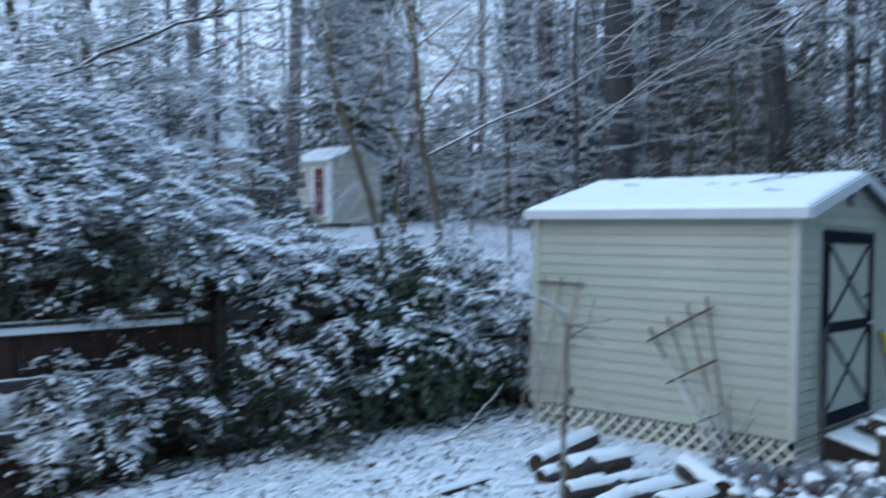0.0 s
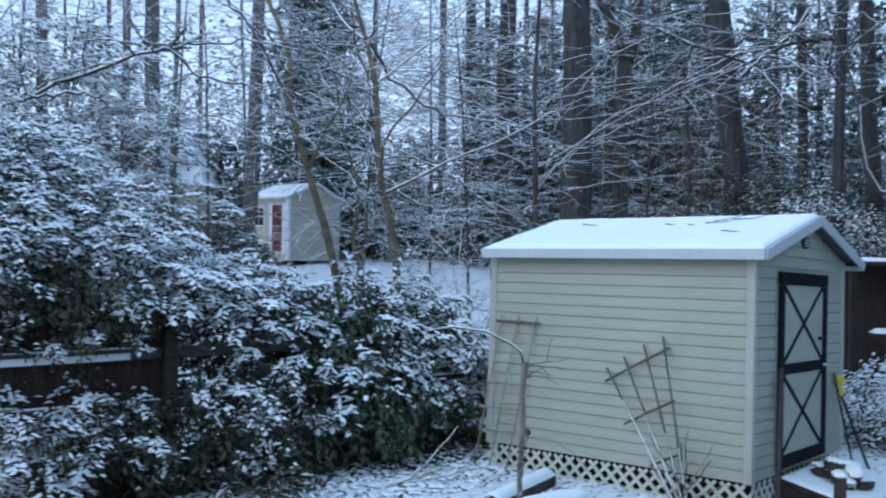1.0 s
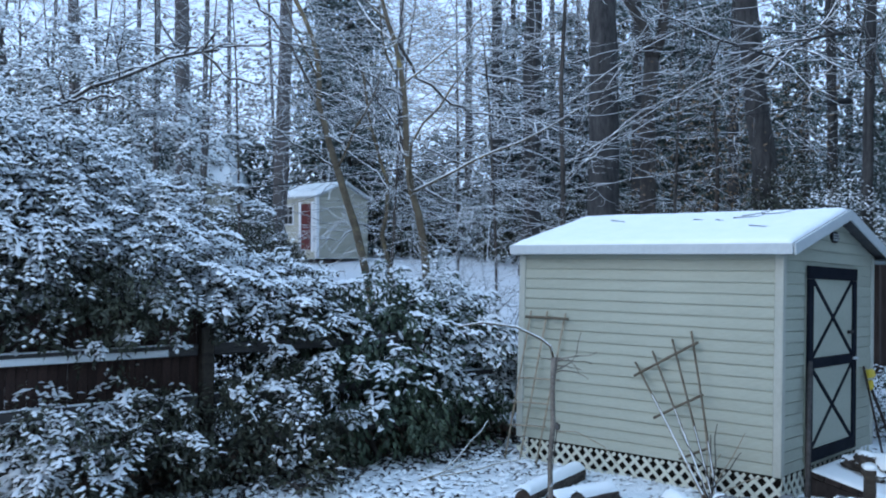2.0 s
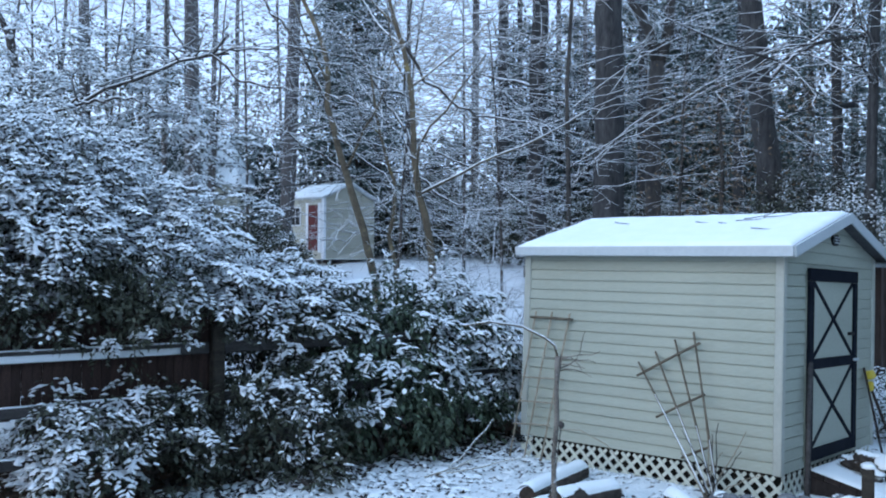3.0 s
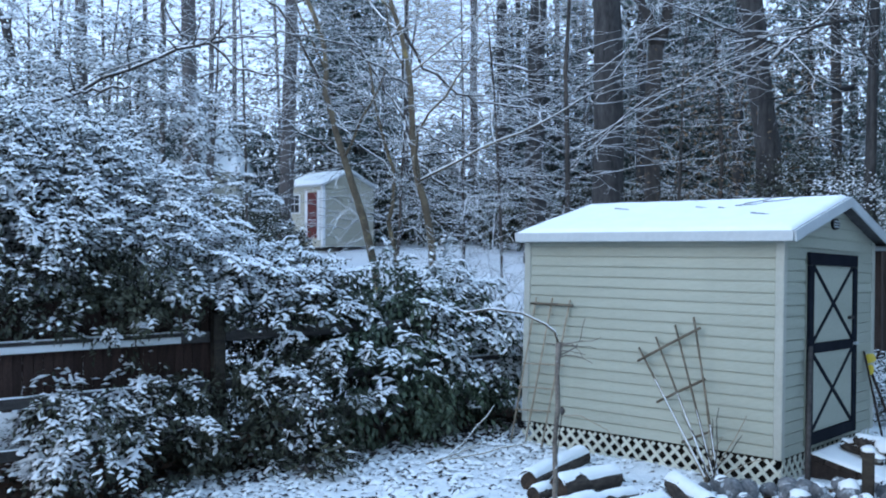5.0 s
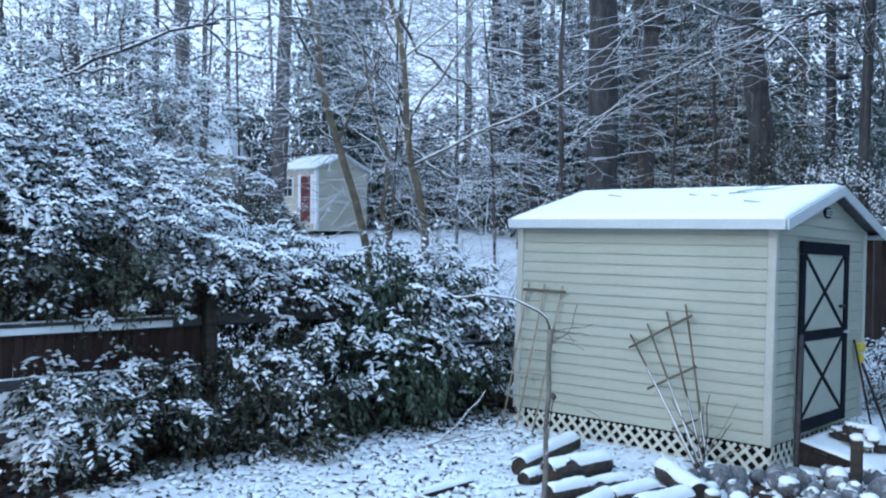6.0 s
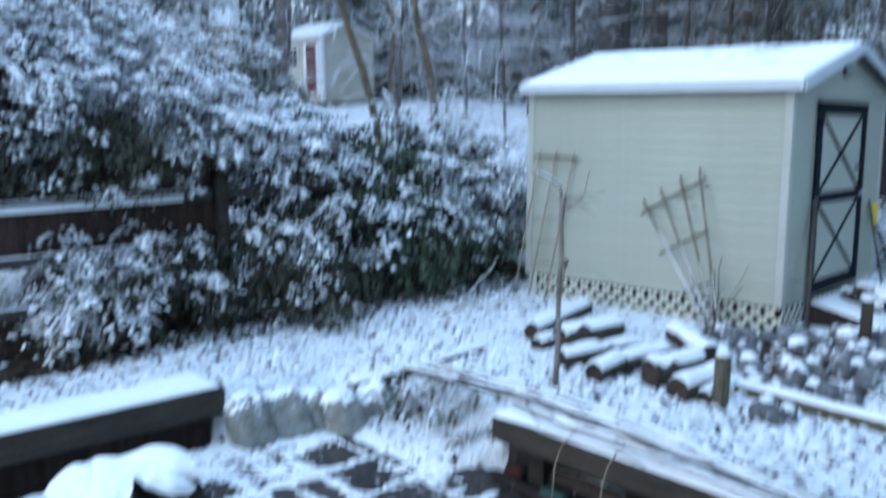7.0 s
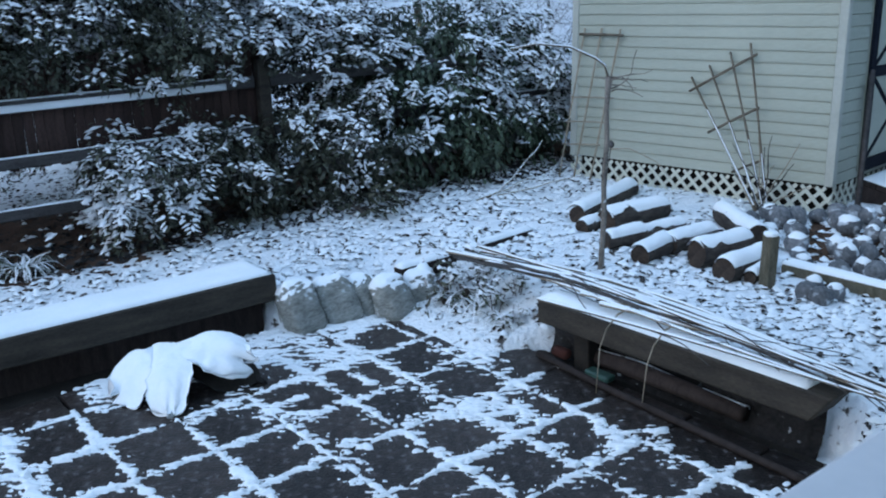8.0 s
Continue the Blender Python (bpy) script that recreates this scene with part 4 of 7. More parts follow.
def twigs_on(r, path, rad, count, length, wood, snow, level, flat=0.35, snow_r=0.008):
    """Side shoots of a limb, with their own side shoots, into the two soups."""
    n = len(path)
    for _ in range(count):
        i = r.integers(max(1, n // 4), n)
        along_ = unit(path[i] - path[i - 1])
        d = unit(along_ * 0.6 + r.normal(size=3) * [1, 1, flat])
        ln = length * (0.5 + r.random())
        q_ = limb_path(r, path[i], d, ln, 6, 0.16, -0.02)
        r0 = rad * 0.55
        wood.add(*tube_arrays(q_, np.linspace(r0, r0 * 0.25, 6), 3))
        if snow is not None:
            w = np.linspace(r0, r0 * 0.4, 6) * 0.7 + snow_r * 0.15
            snow.add(*tube_arrays(q_ + [0, 0, r0 * 0.5 + 0.002], w, 3, True))
        if level > 0:
            twigs_on(r, q_, r0, 4, ln * 0.5, wood, snow, level - 1, flat, snow_r)


def bare_tree(name, pts, radii, limbs, limb_len, mat, label, seed, level=1, twig_n=6, flat=0.35, group="", start=0.3, lift=0.02, snow_r=0.008, limb_r=0.4, wander=0.18):
    """A trunk along pts, its limbs, twigs and the snow lying on them."""
    r = np.random.default_rng(seed)
    t = thing(name, pose(*pts[0]), label, "tree", group)
    inv = np.array(pts[0])
    pts = np.array(pts, float)
    tt = np.linspace(0, 1, len(pts))
    fine_t = np.linspace(0, 1, 18)
    path = np.stack([np.interp(fine_t, tt, pts[:, k]) for k in range(3)], 1)
    rad = np.interp(fine_t, np.linspace(0, 1, len(radii)), radii)
    path[1:-1] += r.normal(size=(16, 3)) * rad[1:-1, None] * wander * [1, 1, 0]
    part("trunk", tube("trunk", path - inv, rad, mat, 12), mat, t)
    wood, snow = Soup(), Soup()
    for _ in range(limbs):
        i = int(r.integers(int(18 * start), 18))
        ang = r.random() * 2 * math.pi
        d = np.array([math.cos(ang), math.sin(ang), 0.25 + 0.5 * r.random()])
        q_ = limb_path(r, path[i] - inv, d, limb_len * (0.5 + 0.8 * r.random()), 9, 0.13, lift)
        r0 = max(rad[i] * limb_r, 0.008)
        part("limb", mesh_from("limb", *tube_arrays(q_, np.linspace(r0, r0 * 0.2, 9), 5), mat if mat is LICHEN else TWIG, True), None, t)
        w = np.linspace(r0, r0 * 0.35, 9) * 0.75 + snow_r * 0.2
        snow.add(*tube_arrays(q_ + [0, 0, r0 * 0.45], w, 3, True))
        twigs_on(r, q_, r0 * 0.6, twig_n, limb_len * 0.45, wood, snow, level, flat, snow_r)
    if wood.v:
        tagged(part("twig_spray", wood.mesh("twig_spray", TWIG, True), None, t), kind="stuff")
        tagged(part("branch_snow", snow.mesh("branch_snow", SNOW_BRANCH, True), None, t, "thin snow lying along the branches"), kind="stuff")
    return t


def bearing(px, py, Y):
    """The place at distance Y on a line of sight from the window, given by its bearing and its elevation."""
    a, b = (px - 784) / 1625, (441 - py) / 1625
    return (a - 0.0127 * b + 0.0028) * Y - 0.015, Y, 2.295 + (b + 0.0127 * a + 0.0084) * Y


def col(px, Y):
    """x of a far column seen from the window, by its bearing."""
    return bearing(px, 380, Y)[0]


# tall trunks: bearing at low and high, distance, radius
TALL = [
    (337, 333, 22, 0.20, BARK), (505, 521, 25, 0.20, BARK), (838, 843, 30, 0.13, BARK), (886, 893, 28, 0.18, PINEBARK), (948, 956, 24, 0.25, PINEBARK),
    (1076, 1082, 19, 0.333, PINEBARK), (1305, 1318, 24, 0.14, PINEBARK), (1366, 1333, 18, 0.245, PINEBARK), (1484, 1486, 22, 0.13, PINEBARK), (1541, 1560, 15, 0.09, PINEBARK),
    (150, 143, 24, 0.16, BARK), (368, 379, 26, 0.08, BARK), (255, 259, 28, 0.08, BARK), (286, 292, 30, 0.11, BARK), (190, 182, 30, 0.06, BARK),
    (499, 488, 29, 0.05, BARK), (1134, 1142, 26, 0.15, PINEBARK), (918, 921, 33, 0.11, PINEBARK), (640, 652, 35, 0.08, BARK), (718, 724, 31, 0.09, BARK),
    (1424, 1428, 33, 0.10, PINEBARK), (1612, 1604, 20, 0.18, PINEBARK), (-62, -70, 20, 0.18, BARK), (90, 112, 34, 0.07, BARK), (985, 990, 38, 0.12, BARK),
    (415, 418, 37, 0.10, BARK), (1040, 1036, 37, 0.10, BARK), (1222, 1218, 36, 0.10, BARK),
]
for k, (p_low, p_high, Y, rad, mat) in enumerate(TALL):
    (x0, _, zl), (x1, _, zh) = bearing(p_low, 380, Y), bearing(p_high, 0, Y)
    z0 = float(ground_height(x0, Y)) - 0.2
    grade = (x1 - x0) / (zh - zl)
    H = 15 + 4 * math.sin(k * 1.7)
    pts = [(x0 - grade * (zl - z0) * 0.5, Y, z0), (x0, Y, zl), (x1, Y + 0.1, zh), (x1 + grade * (H - zh) * 0.4, Y + 0.2, z0 + H)]
    # far grey trees take the bark with haze in its colour
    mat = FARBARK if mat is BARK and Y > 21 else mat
    label = "tall dark pine trunk in the woods" if mat is PINEBARK else "tall grey bare tree in the woods"
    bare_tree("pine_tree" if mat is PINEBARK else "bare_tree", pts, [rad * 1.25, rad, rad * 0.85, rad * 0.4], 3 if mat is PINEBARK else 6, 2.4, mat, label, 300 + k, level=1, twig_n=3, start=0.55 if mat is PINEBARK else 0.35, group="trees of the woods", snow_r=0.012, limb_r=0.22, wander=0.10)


def forked_tree(stem, forks, rad, mat, label, seed):
    """A trunk that parts into heavy limbs, each tapering on upwards."""
    r = np.random.default_rng(seed)
    t = thing("bare_tree", pose(*stem[0]), label, "tree", "trees of the woods")
    inv = np.array(stem[0])
    part("trunk", tube("trunk", np.array(stem) - inv, np.linspace(rad * 1.15, rad, len(stem)), mat, 12), mat, t)
    wood, snow = Soup(), Soup()
    for pts, r0 in forks:
        p = np.array(pts, float) - inv
        p = np.concatenate([p, [p[-1] + (p[-1] - p[-2]) * 2.5 + [0, 0, 0.6]]])
        part("limb", tube("limb", p, np.linspace(r0, r0 * 0.45, len(p)), mat, 10), mat, t)
        for i in range(len(p) - 1):
            twigs_on(r, p[i : i + 2], 0.03, 3, 1.1, wood, snow, 1, 0.4, 0.010)
    tagged(part("twig_spray", wood.mesh("twig_spray", TWIG, True), None, t), kind="stuff")
    tagged(part("branch_snow", snow.mesh("branch_snow", SNOW_BRANCH, True), None, t, "thin snow lying along the branches"), kind="stuff")


def sight(Y, *pairs):
    return [bearing(u, v, Y) for u, v in pairs]


def rooted(p, Y):
    """The same path with a foot in the ground below its first point."""
    return [(p[0][0], Y, float(ground_height(p[0][0], Y)) - 0.2)] + p


forked_tree(rooted(sight(20, (1155, 380), (1157, 200), (1165, 108)), 20), [(sight(20, (1165, 112), (1150, 50), (1120, 0)), 0.13), (sight(20, (1165, 112), (1185, 60), (1190, 0)), 0.15)], 0.16, BARK, "grey tree whose trunk parts into two heavy limbs", 341)
forked_tree(rooted(sight(21, (52, 300), (42, 180), (24, 120)), 21), [(sight(21, (24, 122), (10, 50), (-14, 0)), 0.09), (sight(21, (34, 150), (20, 60), (30, 0)), 0.04)], 0.11, BARK, "crooked grey tree at the edge of the woods", 342)
forked_tree(rooted(sight(15, (1548, 250), (1552, 150)), 15), [(sight(15, (1545, 62), (1490, 68), (1450, 76), (1420, 94), (1382, 108)), 0.035), (sight(15, (1552, 150), (1530, 118), (1540, 60)), 0.03)], 0.05, PINEBARK, "dark tree with a long crooked limb beyond the shed", 343)

# ---- woods: evergreens, understorey, far wood ----
def flat_snow(bias):
    def f(p, d):
        return np.full(len(p), bias) + 0.35 * d[:, 2]
    return f


def evergreen(px, Y, height, width, density, leaf, label, seed, bottom=0.0, snow=0.15):
    """A conifer: a trunk and ragged tiers of drooping boughs."""
    r = np.random.default_rng(seed)
    x = col(px, Y)
    z0 = float(ground_height(x, Y)) - 0.1
    t = thing("evergreen_tree", pose(x, Y, z0), label, "tree", "evergreens of the woods")
    part("trunk", tube("trunk", [(0, 0, 0), (0.05, 0, height * 0.5), (0, 0.05, height)], [0.16, 0.11, 0.02], BARK, 8), BARK, t)
    fol, sno = Soup(), Soup()
    tiers = int(height / 0.9)
    for k in range(tiers):
        zt = bottom + (height - bottom) * (k + 0.5) / tiers
        w = width * (1 - 0.75 * zt / height) * (0.75 + 0.5 * r.random())
        for b in range(4):
            ang = r.random() * 6.283
            c = np.array([math.cos(ang) * w * 0.55, math.sin(ang) * w * 0.55, zt + 0.3 * r.normal()])
            rad = np.array([w * 0.6, w * 0.6, 0.32])
            area = 4 * math.pi * (rad[0] * rad[1] * rad[2]) ** (2 / 3)
            lv, sv_ = sprays(r, c, rad, int(area * density * 0.72) + 3, 12, leaf * 0.61, 0.2, flat_snow(snow), inner=0.7, spread=0.34, far=True)
            fol.add(*lv)
            if sv_:
                sno.add(*sv_)
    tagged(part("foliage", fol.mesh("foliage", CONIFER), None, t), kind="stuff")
    if sno.v:
        tagged(part("bough_snow", sno.mesh("bough_snow", SNOW_BRANCH, True), None, t, "snow lying on the boughs"), kind="stuff")
    return t


EG = "dark evergreen tree dusted with snow in the woods; unseen side ones added for shade"
for k, (px, Y, h, w, dens, leaf) in enumerate([
    (622, 30.5, 12, 2.0, 11, 0.22), (585, 32, 10, 1.6, 9, 0.22), (665, 33, 8, 1.5, 8, 0.22), (905, 33, 8.5, 1.4, 7, 0.22), (968, 35, 8, 1.8, 6, 0.24), (1240, 33, 12, 2.6, 6, 0.24), (1195, 37, 12, 2.4, 5, 0.26),
    (1432, 25, 9, 1.7, 4, 0.20), (1510, 28, 10, 1.9, 3.5, 0.20), (1400, 31, 9, 1.6, 4, 0.22), (1155, 30, 9, 1.8, 7, 0.22), (1270, 28, 9, 1.8, 6, 0.22), (1290, 35, 12, 2.2, 5, 0.26), (1110, 38, 11, 2.6, 5, 0.26), (1020, 39, 10, 2.4, 5, 0.26), (790, 38, 4.2, 2.4, 7, 0.26),
    (450, 36, 5, 2.2, 7, 0.26), (1605, 21, 8, 1.8, 6, 0.20), (100, 30, 4.5, 2.2, 6, 0.24), (240, 31, 5, 2.2, 6, 0.24), (335, 33, 5.5, 2.2, 6, 0.24),
]):
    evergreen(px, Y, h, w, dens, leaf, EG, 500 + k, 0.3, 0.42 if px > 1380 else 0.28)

# unseen evergreens added at the side to block sky and darken the shed's gable
for k, (px, Y, h) in enumerate([(2650, 9.5, 12), (2350, 12.5, 13), (3300, 7.0, 12), (2080, 16, 13), (2950, 11, 14), (4200, 5.0, 11)]):
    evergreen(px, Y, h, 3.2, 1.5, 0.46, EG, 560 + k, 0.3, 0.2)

# broadleaf bushes behind the fence and at the wood's edge
BUSH = "snowy evergreen bush at the edge of the woods"
for k, (px, Y, z, rx_, rz_, dens, leaf) in enumerate([
    (760, 29, 1.0, 1.7, 1.3, 16, 0.15), (860, 30, 0.9, 1.9, 1.2, 16, 0.15), (960, 27, 0.8, 1.8, 1.1, 16, 0.15), (700, 31, 1.1, 1.5, 1.4, 14, 0.15), (1435, 17.5, 1.4, 1.3, 1.7, 18, 0.12), (1510, 14.5, 0.9, 1.2, 1.7, 22, 0.11),
    (1360, 18, 0.8, 1.4, 1.2, 22, 0.12), (1150, 25, 0.8, 2.0, 1.1, 15, 0.15), (1260, 24, 0.7, 1.8, 1.1, 15, 0.15), (1050, 28, 0.8, 1.8, 1.2, 15, 0.15), (430, 22, 0.7, 1.3, 0.9, 20, 0.13),
]):
    x = col(px, Y)
    z0 = float(ground_height(x, Y))
    shrub("evergreen_bush", (x, Y, z0), [((x, Y, z0 + z), (rx_, rx_ * 0.7, rz_)), ((x + 0.5 * rx_, Y + 0.4, z0 + z * 0.7), (rx_ * 0.7, rx_ * 0.6, rz_ * 0.8))], dens * (1.7 if px > 1300 else 1.1), leaf * (0.5 if px > 1300 else 0.7), 0.3, flat_snow(0.22 if px > 1300 else 0.5), BUSH, 600 + k, leaves=11, far=Y > 17, pads=0.13 if Y > 15 else 0.0, group="bushes of the woods", nstems=3)

# sparse leafy tree over the fence, laden with snow
for k, (s, o, z, w, h, dens) in enumerate([(-0.6, 1.9, 2.25, 1.3, 0.6, 24), (0.5, 2.2, 2.2, 1.2, 0.6, 24), (-2.0, 1.9, 2.3, 1.3, 0.7, 24), (1.5, 2.0, 1.9, 0.9, 0.55, 22), (-0.9, 2.9, 3.6, 1.5, 0.75, 4), (-0.2, 3.6, 3.3, 1.3, 0.8, 4)]):
    c = at_fence(s, o, z)
    blobs = [(c, (w, w * 0.8, h)), ((c[0] - 0.4, c[1] + 0.3, c[2] + 0.35), (w * 0.8, w * 0.6, h * 0.6)), ((c[0] + 0.3, c[1], c[2] - 0.9), (w * 0.8, w * 0.7, h))]
    shrub("holly_tree", (c[0] + (0.5 if k == 0 else 0.0), c[1], 0.35), blobs, dens * 1.25, 0.056, 0.3, flat_snow(0.85), "loose leafy evergreen tree thick with snow behind the fence", 640 + k, category="tree", leaves=10, pads=0.11, group="trees over the fence", nstems=1 if k == 0 else 3)


# lacy evergreen that rises out of the hedge beside the bowed limb
shrub("holly_tree", (-4.0, 11.5, 0.4), [((-4.3, 11.7, 4.25), (0.80, 0.6, 0.50)), ((-3.75, 11.4, 3.55), (0.85, 0.6, 0.50)), ((-5.0, 11.6, 3.75), (0.75, 0.6, 0.5)), ((-3.35, 11.2, 3.05), (0.35, 0.4, 0.35)), ((-3.7, 11.6, 4.7), (0.45, 0.4, 0.2)), ((-5.6, 11.8, 4.4), (0.6, 0.5, 0.4)), ((-2.6, 11.0, 2.78), (0.45, 0.4, 0.28)), ((-4.25, 11.7, 4.85), (0.42, 0.4, 0.34)), ((-4.8, 11.8, 4.55), (0.45, 0.4, 0.3)), ((-3.1, 11.5, 3.75), (0.5, 0.4, 0.4)), ((-5.4, 11.9, 5.0), (0.4, 0.4, 0.3))],
      9, 0.055, 0.3, flat_snow(0.62), "tall lacy evergreen tree with snow along its boughs behind the fence", 655, category="tree", leaves=8, group="trees over the fence", nstems=9, fans=15, fan_droop=0.7)


# bare brush before the far lawn
def brush(x, y, h, n, seed):
    r = np.random.default_rng(seed)
    z0 = float(ground_height(x, y)) - 0.05
    t = thing("twiggy_bush", pose(x, y, z0), "bare twiggy bush with snow on its arching shoots", "bush", "bare brush behind the hedge")
    wood, snow = Soup(), Soup()
    for _ in range(n):
        ang = r.random() * 6.283
        d = unit(np.array([0.5 * math.cos(ang), 0.3 * math.sin(ang), 1.0]))
        q_ = limb_path(r, (0.12 * r.normal(), 0.12 * r.normal(), 0), d, h * (0.6 + 0.5 * r.random()), 9, 0.13, -0.05)
        part("shoot", mesh_from("shoot", *tube_arrays(q_, np.linspace(0.008, 0.003, 9), 4), TWIG, True), None, t)
        snow.add(*tube_arrays(q_ + [0, 0, 0.005], np.linspace(0.006, 0.004, 9), 3, True))
        twigs_on(r, q_, 0.005, 7, h * 0.4, wood, snow, 1, 0.5, 0.008)
    tagged(part("twig_spray", wood.mesh("twig_spray", TWIG, True), None, t), kind="stuff")
    tagged(part("branch_snow", snow.mesh("branch_snow", SNOW_BRANCH, True), None, t, "snow along the shoots"), kind="stuff")


for k, (x, y, h) in enumerate([(0.05, 11.6, 1.9), (0.5, 11.9, 2.1), (0.75, 12.4, 2.0), (-0.35, 11.3, 1.5), (1.1, 12.8, 2.0)]):
    brush(x, y, h, 9, 850 + k)

# lichened young trees behind the hedge
def lichen_tree(pts, r0, seed, limbs, flip=1):
    return bare_tree("young_tree", pts, [r0, r0 * 0.85, r0 * 0.6, r0 * 0.4], limbs, 2.6, LICHEN, "young leaning tree with ochre lichen on its bark", seed, level=1, twig_n=3, start=0.35, lift=0.05, flat=0.5, group="lichened trees behind the hedge", snow_r=0.010, limb_r=0.45)


def base_z(x, y):
    return float(ground_height(x, y)) - 0.1


def dark_limb(tree, pts, r0, seed, twigs=5):
    """A long bare limb of a young tree, lined with snow, given in the world."""
    r = np.random.default_rng(seed)
    wood, snow = Soup(), Soup()
    inv = np.array(tree.location)
    polyline_limb(np.array(pts) - inv, r0, r0 * 0.35, BARK, tree, snow, wood, r, twigs, 0.7)
    tagged(part("twig_spray", wood.mesh("twig_spray", TWIG, True), None, tree), kind="stuff")
    tagged(part("limb_snow", snow.mesh("limb_snow", SNOW_BRANCH, True), None, tree, "thin snow lying along the limb"), kind="stuff")


def polyline_limb(pts, r0, r1, mat, parent, sno, wd, r, twigs=6, tl=0.9):
    pts = np.array(pts, float)
    tt = np.linspace(0, 1, len(pts))
    ft = np.linspace(0, 1, 16)
    w = np.stack([np.interp(ft, tt, pts[:, k]) for k in range(3)], 1)
    w[1:-1] = (w[:-2] + 2 * w[1:-1] + w[2:]) / 4
    w[1:-1] = (w[:-2] + 2 * w[1:-1] + w[2:]) / 4
    w[1:-1] += r.normal(size=(14, 3)) * 0.02
    rad = np.linspace(r0, r1, 16)
    part("limb", mesh_from("limb", *tube_arrays(w, rad, 6), mat, True), None, parent)
    sno.add(*tube_arrays(w + np.array([0, 0, 0.5]) * rad[:, None], rad * 0.70 + 0.0015, 4, True))
    twigs_on(r, w, r1 * 1.6, twigs, tl, wd, sno, 1, 0.25, 0.006)


ly_a = lichen_tree([(-0.72, 12.5, base_z(-0.72, 12.5)), (-0.86, 12.5, 1.78), (-1.04, 12.5, 2.45), (-1.21, 12.5, 3.09), (-1.33, 12.5, 3.42), (-1.48, 12.5, 3.97), (-1.60, 12.5, 4.41), (-1.58, 12.5, 4.94), (-1.72, 12.5, 5.4), (-1.98, 12.5, 5.9), (-2.1, 12.6, 6.6)], 0.058, 701, 4)
ly_c = lichen_tree([(-0.48, 12.8, base_z(-0.48, 12.8)), (-0.64, 12.8, 2.09), (-0.76, 12.8, 2.59), (-0.68, 12.8, 2.89), (-0.67, 12.8, 3.33), (-0.78, 12.8, 3.63), (-0.92, 12.8, 4.15), (-1.03, 12.8, 4.9)], 0.036, 702, 5)
ly_b = lichen_tree([(-0.06, 12.2, base_z(-0.06, 12.2)), (-0.14, 12.2, 2.18), (-0.19, 12.2, 2.67), (-0.34, 12.2, 3.24), (-0.40, 12.2, 3.86), (-0.42, 12.2, 4.48), (-0.53, 12.2, 5.06), (-0.73, 12.2, 5.65), (-0.8, 12.3, 6.8)], 0.056, 703, 6)
dark_limb(ly_a, [(-1.60, 12.5, 4.41), (-1.94, 12.55, 5.09), (-2.5, 12.6, 5.81), (-2.8, 12.6, 6.4)], 0.024, 711)
dark_limb(ly_a, [(-1.36, 12.5, 3.5), (-1.9, 12.4, 3.85), (-2.6, 12.3, 4.2), (-3.5, 12.2, 4.35)], 0.014, 712)
dark_limb(ly_a, [(-1.5, 12.5, 4.0), (-0.9, 12.4, 3.5), (-0.45, 12.3, 3.0), (0.1, 12.2, 2.4)], 0.013, 713)
dark_limb(ly_a, [(-1.62, 12.5, 4.5), (-1.2, 12.4, 4.45), (-0.6, 12.3, 4.0), (0.2, 12.2, 3.35)], 0.013, 714)
dark_limb(ly_b, [(-0.38, 12.2, 3.5), (-0.56, 12.6, 4.09), (-1.12, 12.9, 4.97), (-1.83, 12.9, 5.93)], 0.022, 715)
dark_limb(ly_b, [(-0.38, 12.25, 3.3), (-0.54, 12.6, 4.53), (-0.52, 12.8, 5.51), (-0.42, 12.8, 6.1)], 0.024, 716)
dark_limb(ly_b, [(-0.55, 12.25, 5.2), (-0.26, 12.4, 4.69), (0.24, 12.4, 4.31), (0.54, 12.4, 4.2), (1.08, 12.4, 4.16), (1.9, 12.5, 4.0)], 0.022, 717, 7)
dark_limb(ly_b, [(-0.36, 12.2, 3.4), (0.1, 12.0, 3.0), (0.5, 11.9, 2.9), (0.95, 11.8, 2.95)], 0.014, 718)
dark_limb(ly_b, [(-0.40, 12.2, 3.9), (0.3, 12.3, 3.55), (1.1, 12.3, 3.0), (1.8, 12.4, 2.75)], 0.013, 719)
dark_limb(ly_b, [(-0.42, 12.2, 4.4), (-1.0, 12.0, 4.75), (-1.9, 11.9, 4.9), (-2.9, 11.8, 4.7)], 0.013, 720)
dark_limb(ly_c, [(-0.74, 12.8, 2.62), (-1.0, 12.6, 2.75), (-1.25, 12.5, 2.55), (-1.5, 12.4, 2.5)], 0.012, 721)

